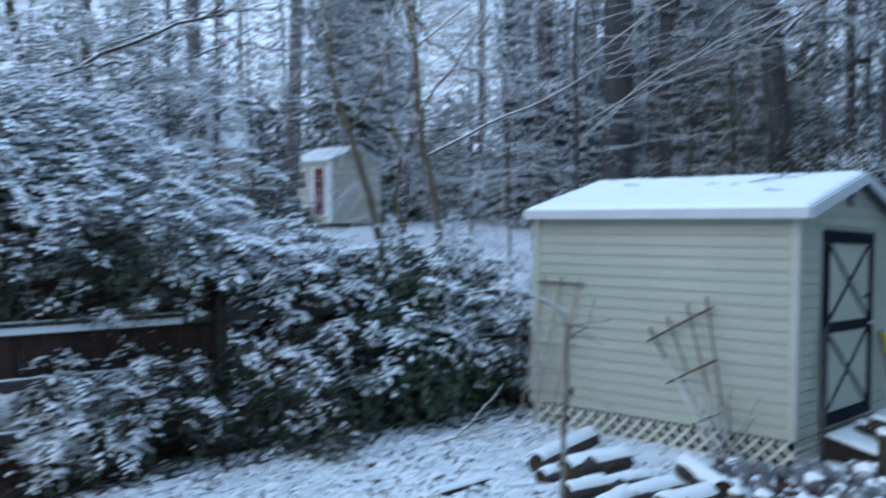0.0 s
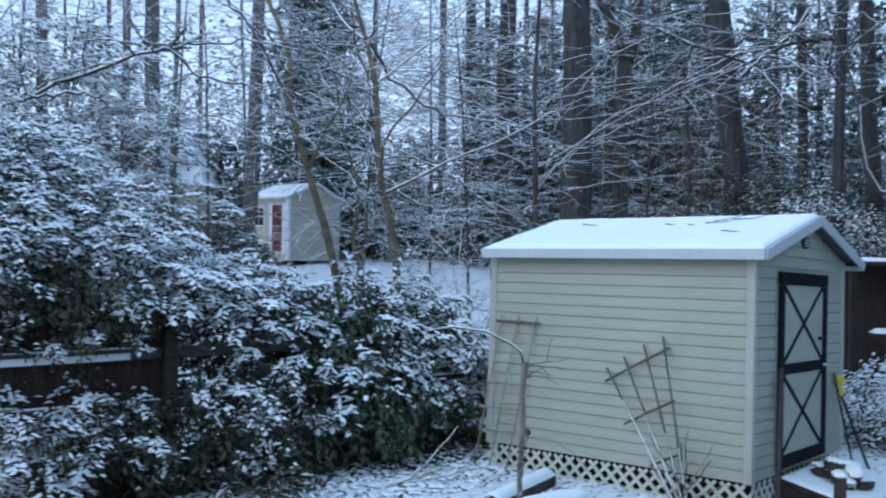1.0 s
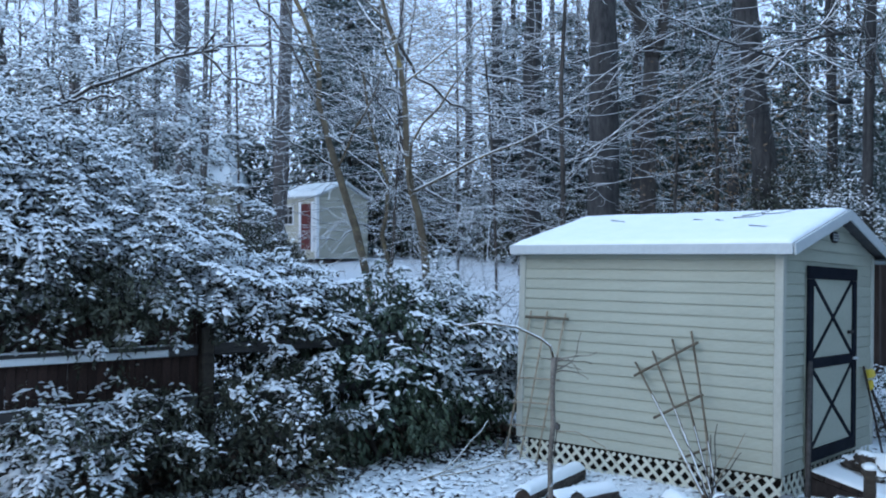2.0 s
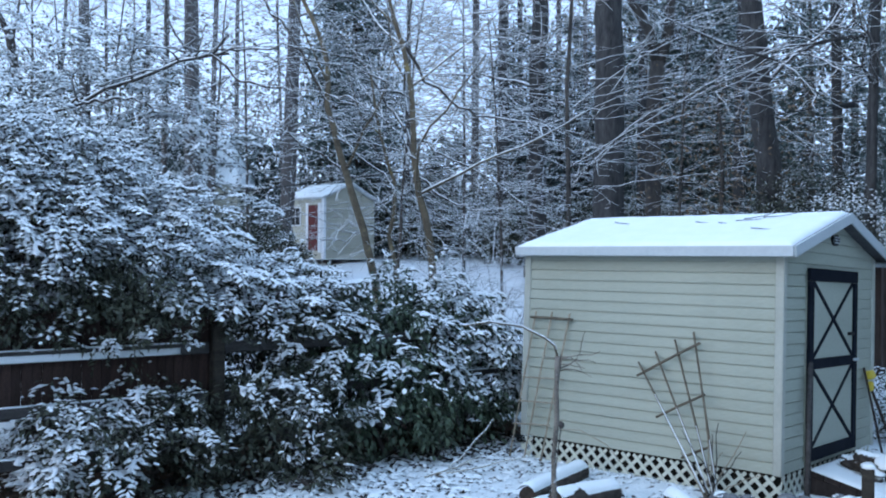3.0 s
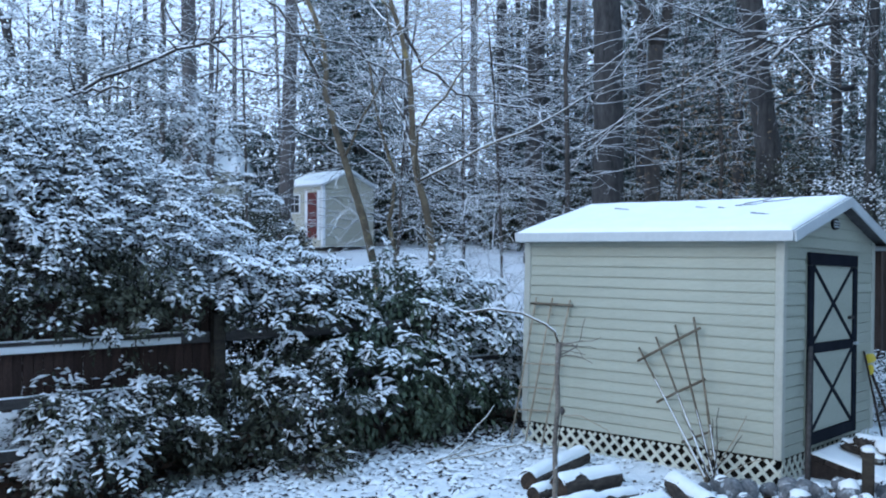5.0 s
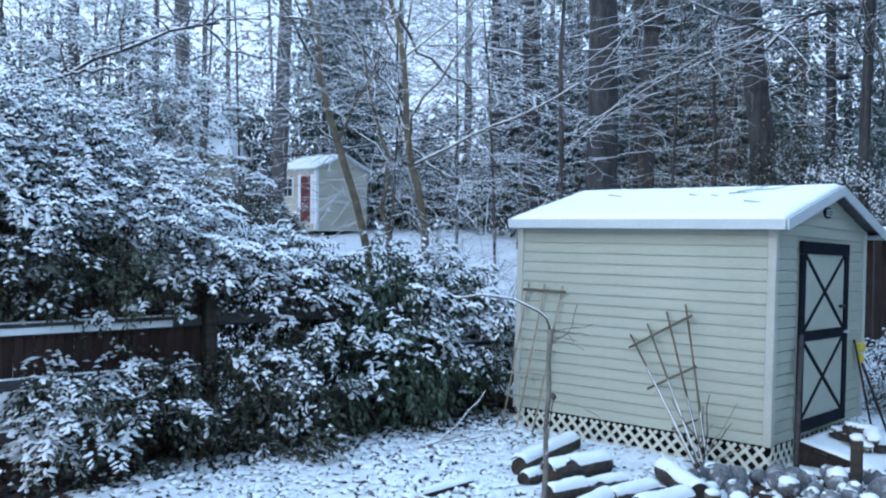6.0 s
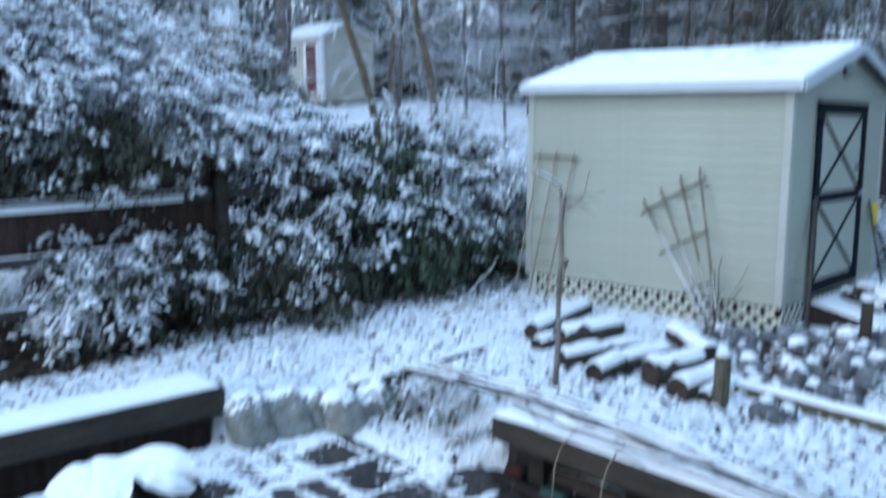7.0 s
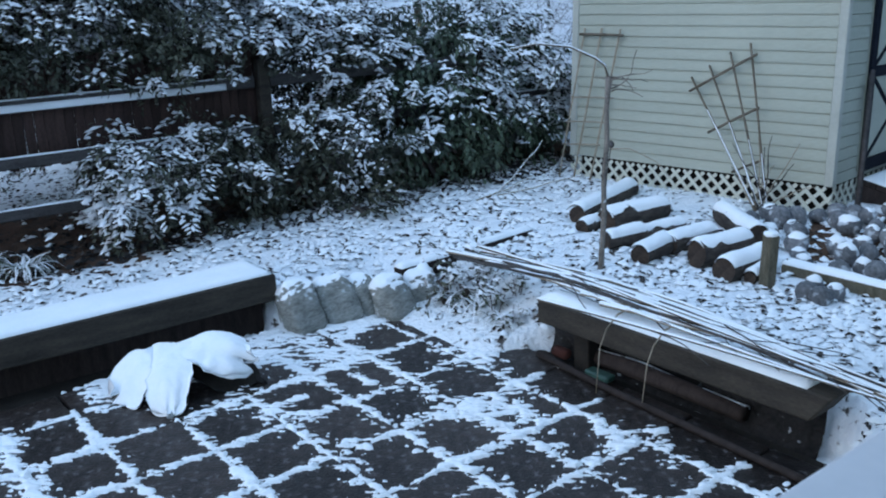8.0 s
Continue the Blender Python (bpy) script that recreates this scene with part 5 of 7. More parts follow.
# understorey trees with long, nearly level, snow-lined branches
for k, (px, Y, h, rad, limbs, ln, low) in enumerate([
    (1195, 17, 7, 0.05, 6, 3.2, 0.3), (890, 18, 6.5, 0.05, 8, 3.0, 0.45),
    (440, 17, 7, 0.05, 10, 2.6, 0.4), (290, 15, 7, 0.05, 11, 2.6, 0.45), (170, 16, 7, 0.05, 11, 2.8, 0.45), (50, 17, 7.5, 0.06, 11, 2.8, 0.4), (700, 21, 8, 0.06, 10, 3.0, 0.45),
    (370, 20, 8, 0.06, 10, 3.0, 0.4), (110, 22, 8, 0.06, 11, 3.0, 0.4), (940, 23, 8, 0.06, 9, 3.0, 0.35), (230, 24, 9, 0.07, 12, 3.0, 0.35), (820, 25, 9, 0.07, 10, 3.2, 0.35),
]):
    r = np.random.default_rng(800 + k)
    x = col(px, Y)
    z0 = base_z(x, Y)
    lean = r.normal() * 0.5
    rad *= 0.6
    pts = [(x, Y, z0), (x + lean * 0.2, Y, z0 + h * 0.35), (x + lean * 0.5, Y + 0.2, z0 + h * 0.7), (x + lean, Y + 0.3, z0 + h)]
    bare_tree("bare_tree", pts, [rad, rad * 0.85, rad * 0.6, rad * 0.2], int(limbs * 0.7), ln, BARK, "slender bare tree with snow-lined level branches", 820 + k, level=1, twig_n=5, flat=0.2, start=low, lift=0.012, group="understorey trees", snow_r=0.008, limb_r=0.5)


# a tree with long arching branches, and a bowed limb over the hedge
r11 = np.random.default_rng(111)
arch_tree = thing("bare_tree", pose(0, 0, 0), "bare tree with long arching branches lined with snow", "tree", "understorey trees")
wd, sno = Soup(), Soup()
bx = col(1003, 15.5)
part("trunk", tube("trunk", [(bx, 15.5, base_z(bx, 15.5)), (bx + 0.02, 15.5, 3.4), (bx - 0.02, 15.5, 5.2), (bx + 0.1, 15.5, 7.5)], [0.050, 0.042, 0.036, 0.025], BARK, 10), BARK, arch_tree)
ARCS = [
    [(2.1, 15.5, 3.1), (1.94, 15.3, 3.16), (1.13, 15.0, 3.04)], [(2.11, 15.5, 3.53), (2.94, 15.2, 4.31), (4.47, 15.0, 4.85), (5.91, 14.8, 5.3)], [(2.11, 15.5, 3.43), (3.03, 15.3, 4.55), (4.18, 15.1, 4.99), (5.62, 15, 5.68), (6.38, 15, 5.93)],
    [(2.1, 15.5, 3.82), (3.8, 15.2, 4.84), (5.42, 15, 5.82), (6.86, 15, 6.16), (7.52, 15, 6.13)], [(2.1, 15.5, 3.3), (2.47, 15.3, 3.48), (3.62, 15.1, 3.59), (4.96, 15, 3.83)], [(2.1, 15.5, 4.0), (3.02, 15.3, 5.36), (3.78, 15.2, 6.62)],
    [(2.09, 15.5, 4.39), (1.11, 15.3, 4.86), (-0.24, 15.2, 5.23), (-0.5, 15.2, 5.6)], [(2.1, 15.5, 3.82), (1.12, 15.4, 4.29), (0.15, 15.3, 4.61), (-0.42, 15.2, 4.84)], [(2.11, 15.5, 3.24), (1.51, 15.3, 3.52), (0.64, 15.1, 3.56)], [(2.1, 15.5, 4.78), (3.31, 15.3, 5.75), (4.94, 15.1, 6.35), (5.9, 15, 6.55)],
]
for pts in ARCS:
    polyline_limb(pts, 0.012, 0.006, TWIG, arch_tree, sno, wd, r11, 3, 0.6)
for k in range(16):
    z = 2.7 + 3.6 * r11.random()
    s_ = 1 if k % 5 > 1 else -1
    ln, rise, dy = 1.4 + 2.6 * r11.random(), 0.1 + 0.5 * r11.random(), -0.5 + 1.6 * r11.random()
    polyline_limb([(bx, 15.5, z), (bx + s_ * ln * 0.35, 15.5 + dy * 0.35, z + rise * 0.6), (bx + s_ * ln * 0.7, 15.5 + dy * 0.7, z + rise), (bx + s_ * ln, 15.5 + dy, z + rise * (1.0 if s_ > 0 else 0.6))], 0.009, 0.005, TWIG, arch_tree, sno, wd, r11, 3, 0.5)
tagged(part("twig_spray", wd.mesh("twig_spray", TWIG, True), None, arch_tree), kind="stuff")
tagged(part("branch_snow", sno.mesh("branch_snow", SNOW_BRANCH, True), None, arch_tree, "thin snow lying along the branches"), kind="stuff")
bowed = thing("bare_tree", pose(0, 0, 0), "old bare tree bowed over the hedge, snow on its limb", "tree", "understorey trees")
wd, sno = Soup(), Soup()
polyline_limb([(-6.2, 11.2, 0.3), (-5.6, 11.1, 2.6), (-5.06, 11, 3.69), (-4.82, 11, 3.98), (-4.59, 11, 4.08), (-3.98, 11, 4.28), (-3.3, 11, 4.63), (-2.97, 11, 4.74), (-2.6, 11, 4.74)], 0.034, 0.016, BARK, bowed, sno, wd, r11, 8, 0.7)
polyline_limb([(-4.5, 11, 4.12), (-4.1, 10.9, 4.16), (-3.7, 10.9, 4.15), (-3.3, 10.9, 4.02)], 0.022, 0.008, BARK, bowed, sno, wd, r11, 6, 0.6)
polyline_limb([(-3.3, 11, 4.63), (-2.97, 11, 4.77), (-2.49, 11, 4.79), (-1.95, 11, 4.83), (-1.5, 11, 4.80), (-0.9, 11, 4.6)], 0.016, 0.006, BARK, bowed, sno, wd, r11, 6, 0.6)
polyline_limb([(-2.8, 11, 4.72), (-2.52, 11, 4.46), (-2.28, 11, 4.35), (-1.94, 11, 4.30), (-1.6, 11, 4.34)], 0.018, 0.008, BARK, bowed, sno, wd, r11, 4, 0.5)
tagged(part("twig_spray", wd.mesh("twig_spray", TWIG, True), None, bowed), kind="stuff")
tagged(part("branch_snow", sno.mesh("branch_snow", SNOW_BRANCH, True), None, bowed, "thin snow lying along the limb"), kind="stuff")


# the wood beyond: fine twigs with snow, and dark evergreen mass
def far_woods(seed):
    r = np.random.default_rng(seed)
    wood, snow = Soup(), Soup()
    for _ in range(2900):
        Y = 19 + 22 * r.random()
        x = col(-200 + 2000 * r.random() if _ % 5 else 640 + 300 * r.random(), Y)
        z = float(lawn_height(x, Y)) + 1.1 + 8.5 * r.random() ** 0.9 * Y / 30
        ang = r.random() * 6.283
        q_ = limb_path(r, (x, Y, z), (math.cos(ang), math.sin(ang), 0.22 * r.normal() + 0.1), 1.4 + 2.4 * r.random(), 6, 0.12, -0.015)
        r0 = (0.0055 + 0.006 * r.random()) * Y / 25
        wood.add(*tube_arrays(q_, np.linspace(r0, r0 * 0.3, 6), 3))
        snow.add(*tube_arrays(q_ + [0, 0, r0 * 0.5], np.linspace(r0, r0 * 0.5, 6) * 0.8 + 0.001, 3, True))
        for _k in range(2):
            i = int(r.integers(1, 5))
            d = unit(q_[i] - q_[i - 1]) + r.normal(size=3) * [0.8, 0.8, 0.4]
            s_ = limb_path(r, q_[i], d, 0.5 + 0.8 * r.random(), 4, 0.2, 0.0)
            wood.add(*tube_arrays(s_, np.linspace(r0 * 0.5, r0 * 0.2, 4), 3))
            snow.add(*tube_arrays(s_ + [0, 0, r0 * 0.3], np.full(4, r0 * 0.5 + 0.001), 3, True))
    t = tagged(new("far_twigs", wood.mesh("far_twigs", TWIG, True)), "tangle of fine bare twigs through the woods", "branches", kind="stuff")
    tagged(new("far_twig_snow", snow.mesh("far_twig_snow", SNOW_BRANCH, True)), "thin snow on the tangled twigs of the woods", "snow", kind="stuff")
    n = 150000
    Y = 36 + 14 * r.random(n)
    x = (-330 + 2250 * r.random(n) - 784) / 1625 * Y
    z = lawn_height(x, Y) + 9.5 * r.random(n) ** 1.8
    right = smooth01((x / Y - 0.05) / 0.12)  # the wood stands thicker beyond the shed
    z = z + right * 4.0 * r.random(n)
    keep = noise3(np.stack([x, Y, z], 1), 0.35, 91) + 0.3 + 0.3 * right * (1 - smooth01((x / Y - 0.33) / 0.06)) > 0.06 * (z - 2.5)
    P = np.stack([x, Y, z], 1)[keep]
    n = len(P)
    ax = unit(r.normal(size=(n, 3)) * [1, 1, 0.4] + [0, 0, -0.2])
    nr = unit(r.normal(size=(n, 3)) * 0.6 + [0, -0.3, 1])
    ln = 0.12 + 0.15 * r.random(n)
    tagged(new("far_undergrowth", mesh_from("far_undergrowth", *leaf_arrays(P, ax, nr, ln, ln * 0.8), FARFOLIAGE)), "evergreen undergrowth deep in the woods, its colour paled for haze", "undergrowth", kind="stuff")
    h = r.random(n) < 0.42
    tagged(new("undergrowth_snow", mesh_from("undergrowth_snow", *flat_snow_arrays(P[h] + [0, -0.01, 0.02], ax[h], ln[h] * 1.1, ln[h] * 0.5), SNOW_BRANCH)), "snow on the undergrowth deep in the woods", "snow", kind="stuff")


far_woods(900)


# copper leaves that still hang on a young beech
def beech(px, Y, seed):
    r = np.random.default_rng(seed)
    x = col(px, Y)
    z0 = base_z(x, Y)
    t = bare_tree("beech_tree", [(x, Y, z0), (x + 0.1, Y, z0 + 3), (x, Y + 0.2, z0 + 6)], [0.05, 0.04, 0.015], 8, 2.0, BARK, "young beech holding copper dead leaves", seed, level=1, twig_n=3, flat=0.3, start=0.2, limb_r=0.35, group="beeches")
    n = 1100
    ang, rr = r.random(n) * 6.283, 2.0 * r.random(n) ** 0.6
    P = np.stack([np.cos(ang) * rr, np.sin(ang) * rr, 1.0 + 4.2 * r.random(n)], 1)
    ax = unit(r.normal(size=(n, 3)) + [0, 0, -0.6])
    lv = leaf_arrays(P, ax, unit(r.normal(size=(n, 3))), 0.05 + 0.04 * r.random(n), 0.035 + 0.02 * r.random(n))
    tagged(part("dead_leaves", mesh_from("dead_leaves", *lv, BEECH), None, t, "copper dead leaves"), kind="stuff")


beech(1270, 19.5, 950)
beech(1340, 21, 951)

# ---- beyond the shed ----
lean_to = thing("log_store", pose(6.05, 12.6, 0.55, 0, 0, -8), "dark brown timber log store with snow on its ledges", "store")
part("back_wall", box(4.2, 0.06, 1.75, 0, (2.1, 0.9, 0.87)), DARKWOOD, lean_to)
part("roof_board", box(4.4, 1.15, 0.05, 0.005, (2.1, 0.4, 1.76)), DARKWOOD, lean_to)
sn = part("roof_snow", snow_sheet(4.38, 1.13, 0.05, 83, 0.05, 0.09, 0.012), SNOW, lean_to, "snow on the store's roof")
sn.matrix_local = pose(-0.09, -0.165, 1.787)
for x in (0.05, 1.4, 2.8, 4.15):
    part("post", box(0.10, 0.10, 1.72, 0.008, (x, -0.05, 0.86)), DARKWOOD, lean_to)
for x0, x1, z in ((0.3, 2.7, 0.78), (0.45, 1.25, 0.30)):
    sh_ = part("shelf", box(x1 - x0, 0.30, 0.06, 0.005, ((x0 + x1) / 2, -0.02, z)), DARKWOOD, lean_to)
    sn = part("shelf_snow", snow_sheet(x1 - x0 - 0.02, 0.28, 0.06, int(84 + z * 10), 0.05, 0.05, 0.02), SNOW, sh_, "thick snow on the shelf")
    sn.matrix_local = pose(x0 + 0.01, -0.16, z + 0.031)
for k, (x, y, rx_, rz_) in enumerate([(5.1, 10.4, 0.55, 0.42), (5.7, 10.7, 0.6, 0.45), (6.4, 10.6, 0.6, 0.5), (5.5, 9.7, 0.5, 0.35)]):
    zz = float(lawn_height(x, y))
    shrub("low_shrub", (x, y, zz), [((x, y, zz + rz_ * 0.6), (rx_, rx_ * 0.8, rz_)), ((x + 0.2, y - 0.2, zz + rz_ * 0.4), (rx_ * 0.6, rx_ * 0.6, rz_ * 0.7))], 60, 0.055, 0.5, flat_snow(0.5), "low garden shrub bent under snow beyond the shed", 960 + k, leaves=9, pads=0.09, group="shrubs beyond the shed", nstems=3)
vine = thing("bent_branch", pose(0, 0, 0), "long snow-covered branch bent into a loop", "branch")
vp = [(6.55, 14.6, 6.6), (6.46, 13.6, 5.4), (6.48, 13.2, 4.6), (6.50, 13.2, 4.13), (6.59, 13.2, 3.68), (6.80, 13.2, 3.34), (7.04, 13.2, 3.35), (7.32, 13.2, 3.53), (7.59, 13.2, 3.83), (8.0, 13.3, 4.6)]
part("stem", tube("stem", vp, [0.008, 0.012] + [0.022] * 7 + [0.010], TWIG, 6), TWIG, vine)
v, f = tube_arrays(np.array(vp[2:9]) + [0, -0.006, 0.008], 0.023, 5, True)
part("stem_snow", mesh_from("stem_snow", v, f, SNOW, True), None, vine, "snow along the branch")

# ---- far shed and house ----
fs = thing("garden_shed", pose(-3.37, 26.0, 2.24, 0, 0, 50), "small pale shed with a red door on the rise", "shed")
W1, D1_, H1_ = 2.02, 1.55, 1.74
part("wall_core", box(W1, D1_, H1_, 0, (W1 / 2, D1_ / 2, H1_ / 2)), FARSIDING, fs)
me = board(W1, 0.11, FARSIDING, lip=0.034)
for c in range(16):
    o = part("siding_board", me, FARSIDING, fs)
    o.matrix_local = pose(0, 0.0, c * 0.11)
bm = bmesh.new()
tri = [(0, H1_), (W1, H1_), (W1 / 2, H1_ + 0.42)]
f1 = [bm.verts.new((x, 0.0, z)) for x, z in tri]
f2 = [bm.verts.new((x, D1_, z)) for x, z in tri]
bm.faces.new(f1)
bm.faces.new(f2[::-1])
for i in range(3):
    j = (i + 1) % 3
    bm.faces.new((f1[i], f1[j], f2[j], f2[i]))
part("gable", bm, FARSIDING, fs)
hl = math.hypot(W1 / 2 + 0.1, 0.42 + 0.04)
for s_ in (0, 1):
    an = math.degrees(math.atan2(0.46, W1 / 2 + 0.1))
    pv = pose(-0.1, -0.12, H1_ - 0.02, 0, -an, 0) if s_ == 0 else pose(W1 + 0.1, D1_ + 0.12, H1_ - 0.02, 0, -an, 180)
    rp = part("roof_panel", box(hl, D1_ + 0.24, 0.05, 0.005, (hl / 2, (D1_ + 0.24) / 2, 0.025)), FASCIA, fs)
    rp.matrix_local = pv
    sn = part("roof_snow", snow_sheet(hl, D1_ + 0.24, 0.05, 77 + s_, 0.05, 0.15, 0.01), SNOW, fs, "snow on the small roof")
    sn.matrix_local = pv @ pose(0, 0, 0.052)
part("corner_board", box(0.1, 0.1, H1_, 0.005, (0, 0.0, H1_ / 2)), WHITEPAINT, fs)
part("corner_board", box(0.1, 0.1, H1_, 0.005, (0, D1_, H1_ / 2)), WHITEPAINT, fs)
part("door", box(0.04, 0.40, 1.30, 0.004, (-0.02, 0.42, 0.90)), REDDOOR, fs, "red painted door")
part("door_frame", box(0.03, 0.12, 1.42, 0.004, (-0.015, 0.16, 0.90)), WHITEPAINT, fs)
part("door_frame", box(0.03, 0.12, 1.42, 0.004, (-0.015, 0.68, 0.90)), WHITEPAINT, fs)
fw = part("window", box(0.03, 0.44, 0.56, 0.004, (-0.016, 1.18, 1.24)), WHITEPAINT, fs)
for a_ in (0, 1):
    for b_ in (0, 1):
        part("pane", box(0.014, 0.17, 0.23, 0, (-0.034, 1.08 + 0.2 * a_, 1.11 + 0.26 * b_)), BLACK, fw, "dark window pane")

house = thing("house", pose(-8.5, 32.5, 2.25), "distant house with a steep snow-covered roof among trees", "house")
part("wall", box(4.2, 3.2, 2.7, 0, (-0.9, 1.7, 1.35)), FARSIDING, house)
bm = bmesh.new()
low = [bm.verts.new(p) for p in ((-3.3, -0.1, 2.62), (1.35, -0.1, 2.62), (1.35, 3.5, 2.62), (-3.3, 3.5, 2.62))]
ridge = [bm.verts.new(p) for p in ((-2.0, 1.7, 4.5), (0.5, 1.7, 4.5))]
for f_ in ((low[0], low[1], ridge[1], ridge[0]), (low[1], low[2], ridge[1]), (low[2], low[3], ridge[0], ridge[1]), (low[3], low[0], ridge[0]), (low[3], low[2], low[1], low[0])):
    bm.faces.new(f_)
part("roof", bm, SNOW, house, "steep hipped roof under snow")

# overhead cable with a dark splice box
cable = thing("overhead_cable", pose(3.41, 16, 4.35), "black overhead cable with a splice box", "cable")
cp = [(0, 0, 0), (1.7, 0, 0.37), (3.4, 0, 0.67), (4.33, 0, 0.82), (8, 0, 1.5)]
part("wire", tube("wire", [(-9, 0, -1.2)] + cp, 0.011, BLACK, 6), BLACK, cable)
part("splice_box", box(0.42, 0.10, 0.10, 0.03, (3.6, 0, 0.66), rot=Matrix.Rotation(radians(-9), 4, "Y")), BLACK, cable, "dark splice box")

# ---- rocks and logs ----
def rock_mesh(name, seed, size, mat, power=0.8, rough=0.16, sub=3):
    bm = bmesh.new()
    bmesh.ops.create_icosphere(bm, subdivisions=sub, radius=1)
    o = Vector((seed * 1.7, seed * 0.9, seed * 2.3))
    for v in bm.verts:
        c = v.co.normalized()
        c = Vector([math.copysign(abs(a) ** power, a) for a in c])
        k = 1 + rough * noise.noise(c * 1.4 + o) + rough * 0.5 * noise.noise(c * 3.5 + o)
        v.co = Vector((c.x * size[0] * k, c.y * size[1] * k, c.z * size[2] * k))
    return bm_mesh(name, bm, mat, True)


def cap_mesh(me, thick, level=0.25, seed=1):
    """Snow lying on the upward faces of a mesh."""
    bm = bmesh.new()
    bm.from_mesh(me)
    bm.normal_update()
    bmesh.ops.delete(bm, geom=[f for f in bm.faces if f.normal.z < level + 0.15 * noise.noise(f.calc_center_median() * 9)], context="FACES")
    for v in bm.verts:
        edge_v = any(len(e.link_faces) < 2 for e in v.link_edges)
        v.co += v.normal * (0.003 if edge_v else thick * (0.75 + 0.5 * noise.noise(v.co * 7 + Vector((seed, 0, 0)))))
    return bm_mesh("snow_cap", bm, SNOW, True)


def rock(name, m, seed, size, label, group, cap=0.025, power=0.8, mat=None, sub=3, level=0.25):
    t = thing(name, m, label, "rock", group)
    me = rock_mesh("stone", seed, size, mat or STONE, power, sub=sub)
    part("stone", me, None, t)
    if cap < 0:
        # a rounded cap, a little smaller than the stone and sitting higher
        top = part("snow_cap", rock_mesh("snow_cap", seed, (size[0] * 0.84, size[1] * 0.84, size[2] * 0.74), SNOW, power, sub=2), None, t, "thin snow on top")
        top.location = (0, 0, size[2] * (0.27 + 0.10 * math.sin(seed * 2.7)))
    elif cap:
        part("snow_cap", cap_mesh(me, cap, level, seed), SNOW, t, "snow on top")
    return t


# standing edge stones between the bench and the corner of the patio
for k, (x, y, w, d, h, rz, rx_) in enumerate([(-1.36, 5.95, 0.14, 0.14, 0.23, 38, -8), (-1.13, 6.11, 0.145, 0.13, 0.22, 30, -12), (-0.94, 6.22, 0.10, 0.10, 0.20, 55, -6), (-0.74, 6.16, 0.125, 0.13, 0.21, 48, 0), (-0.56, 6.36, 0.13, 0.15, 0.21, 20, 10)]):
    h *= 0.93
    rock("edge_stone", pose(x, y, h - 0.09, 0, -11 - 4 * (k % 2), 0) @ pose(0, 0, 0, rx_ - 4, 0, rz), 3 + k, (w, d, h), "pale rounded edging stone half covered with snow", "stones at the patio edge", 0.010, 0.64, mat=PALESTONE, level=0.40, sub=4)


def log_thing(a, b, r, seed, label="short cut log with snow on top, lying on the lawn"):
    a, b = np.array(a), np.array(b)
    d = b - a
    ln = float(np.linalg.norm(d))
    z = float(ground_height(*((a + b) / 2))) + r * 0.8
    t = thing("log", pose(a[0], a[1], z, 0, 0, math.degrees(math.atan2(d[1], d[0]))), label, "log", "logs on the lawn")
    rr = np.random.default_rng(seed)
    pts = [(ln * i / 6, 0.012 * rr.normal(), 0.006 * rr.normal()) for i in range(7)]
    v, f = tube_arrays(pts, r * (1 + 0.06 * rr.normal(size=7)), 14)
    part("bark", mesh_from("bark", v, f, LOGBARK, True), None, t)
    for e, x in ((0, 0.004), (1, ln - 0.004)):
        ring = v[:14] if e == 0 else v[-14:]
        c = ring.mean(0)
        mid = c + (ring - c) * 0.8
        ev = np.concatenate([[c], mid, ring])
        ef = [[0, 1 + i, 1 + (i + 1) % 14] for i in range(14)]
        eq = [[1 + i, 15 + i, 15 + (i + 1) % 14, 1 + (i + 1) % 14] for i in range(14)]
        part("cut_end", mesh_from("cut_end", ev, [np.array(ef), np.array(eq)], LOGEND), None, t, "dark cut face")
    n = 26
    xs = np.linspace(-0.004, ln + 0.004, n)
    ang = np.linspace(radians(28), radians(152), 11)
    th = 0.022 * np.sin(np.linspace(0, math.pi, 11)) ** 0.6 + 0.004
    th = th[None] * (0.8 + 0.5 * fbm(xs[:, None] * 3 + seed, ang[None] * 0.5, 3, 3, seed)) * np.minimum(1, 0.2 + np.minimum(xs, ln - xs)[:, None] / 0.03).clip(0.15, 1)
    R = r * 1.02 + th
    sv_ = np.stack([np.broadcast_to(xs[:, None], R.shape), np.cos(ang)[None] * R, np.sin(ang)[None] * R], -1).reshape(-1, 3)
    idx = np.arange(n * 11).reshape(n, 11)
    part("snow_cap", mesh_from("snow_cap", sv_, np.stack([idx[:-1, :-1], idx[1:, :-1], idx[1:, 1:], idx[:-1, 1:]], -1).reshape(-1, 4), SNOW, True), None, t, "ridge of snow")


LOGS = [([0.7, 7.52], [1.29, 8.45], 0.085), ([0.91, 7.28], [1.44, 7.66], 0.1), ([0.72, 7.23], [0.92, 7.43], 0.06), ([1.12, 6.98], [1.52, 7.21], 0.06), ([0.85, 6.72], [1.16, 6.92], 0.075), ([1.04, 6.36], [1.30, 6.66], 0.08),
        ([1.29, 6.6], [1.67, 6.9], 0.08), ([1.43, 6.32], [1.85, 6.6], 0.095), ([1.97, 6.69], [1.88, 7.42], 0.09), ([1.53, 5.91], [1.90, 6.22], 0.09), ([1.69, 5.86], [1.84, 6.03], 0.05)]
for k, (a_, b_, r_) in enumerate(LOGS):
    log_thing(a_, b_, r_, 40 + k)


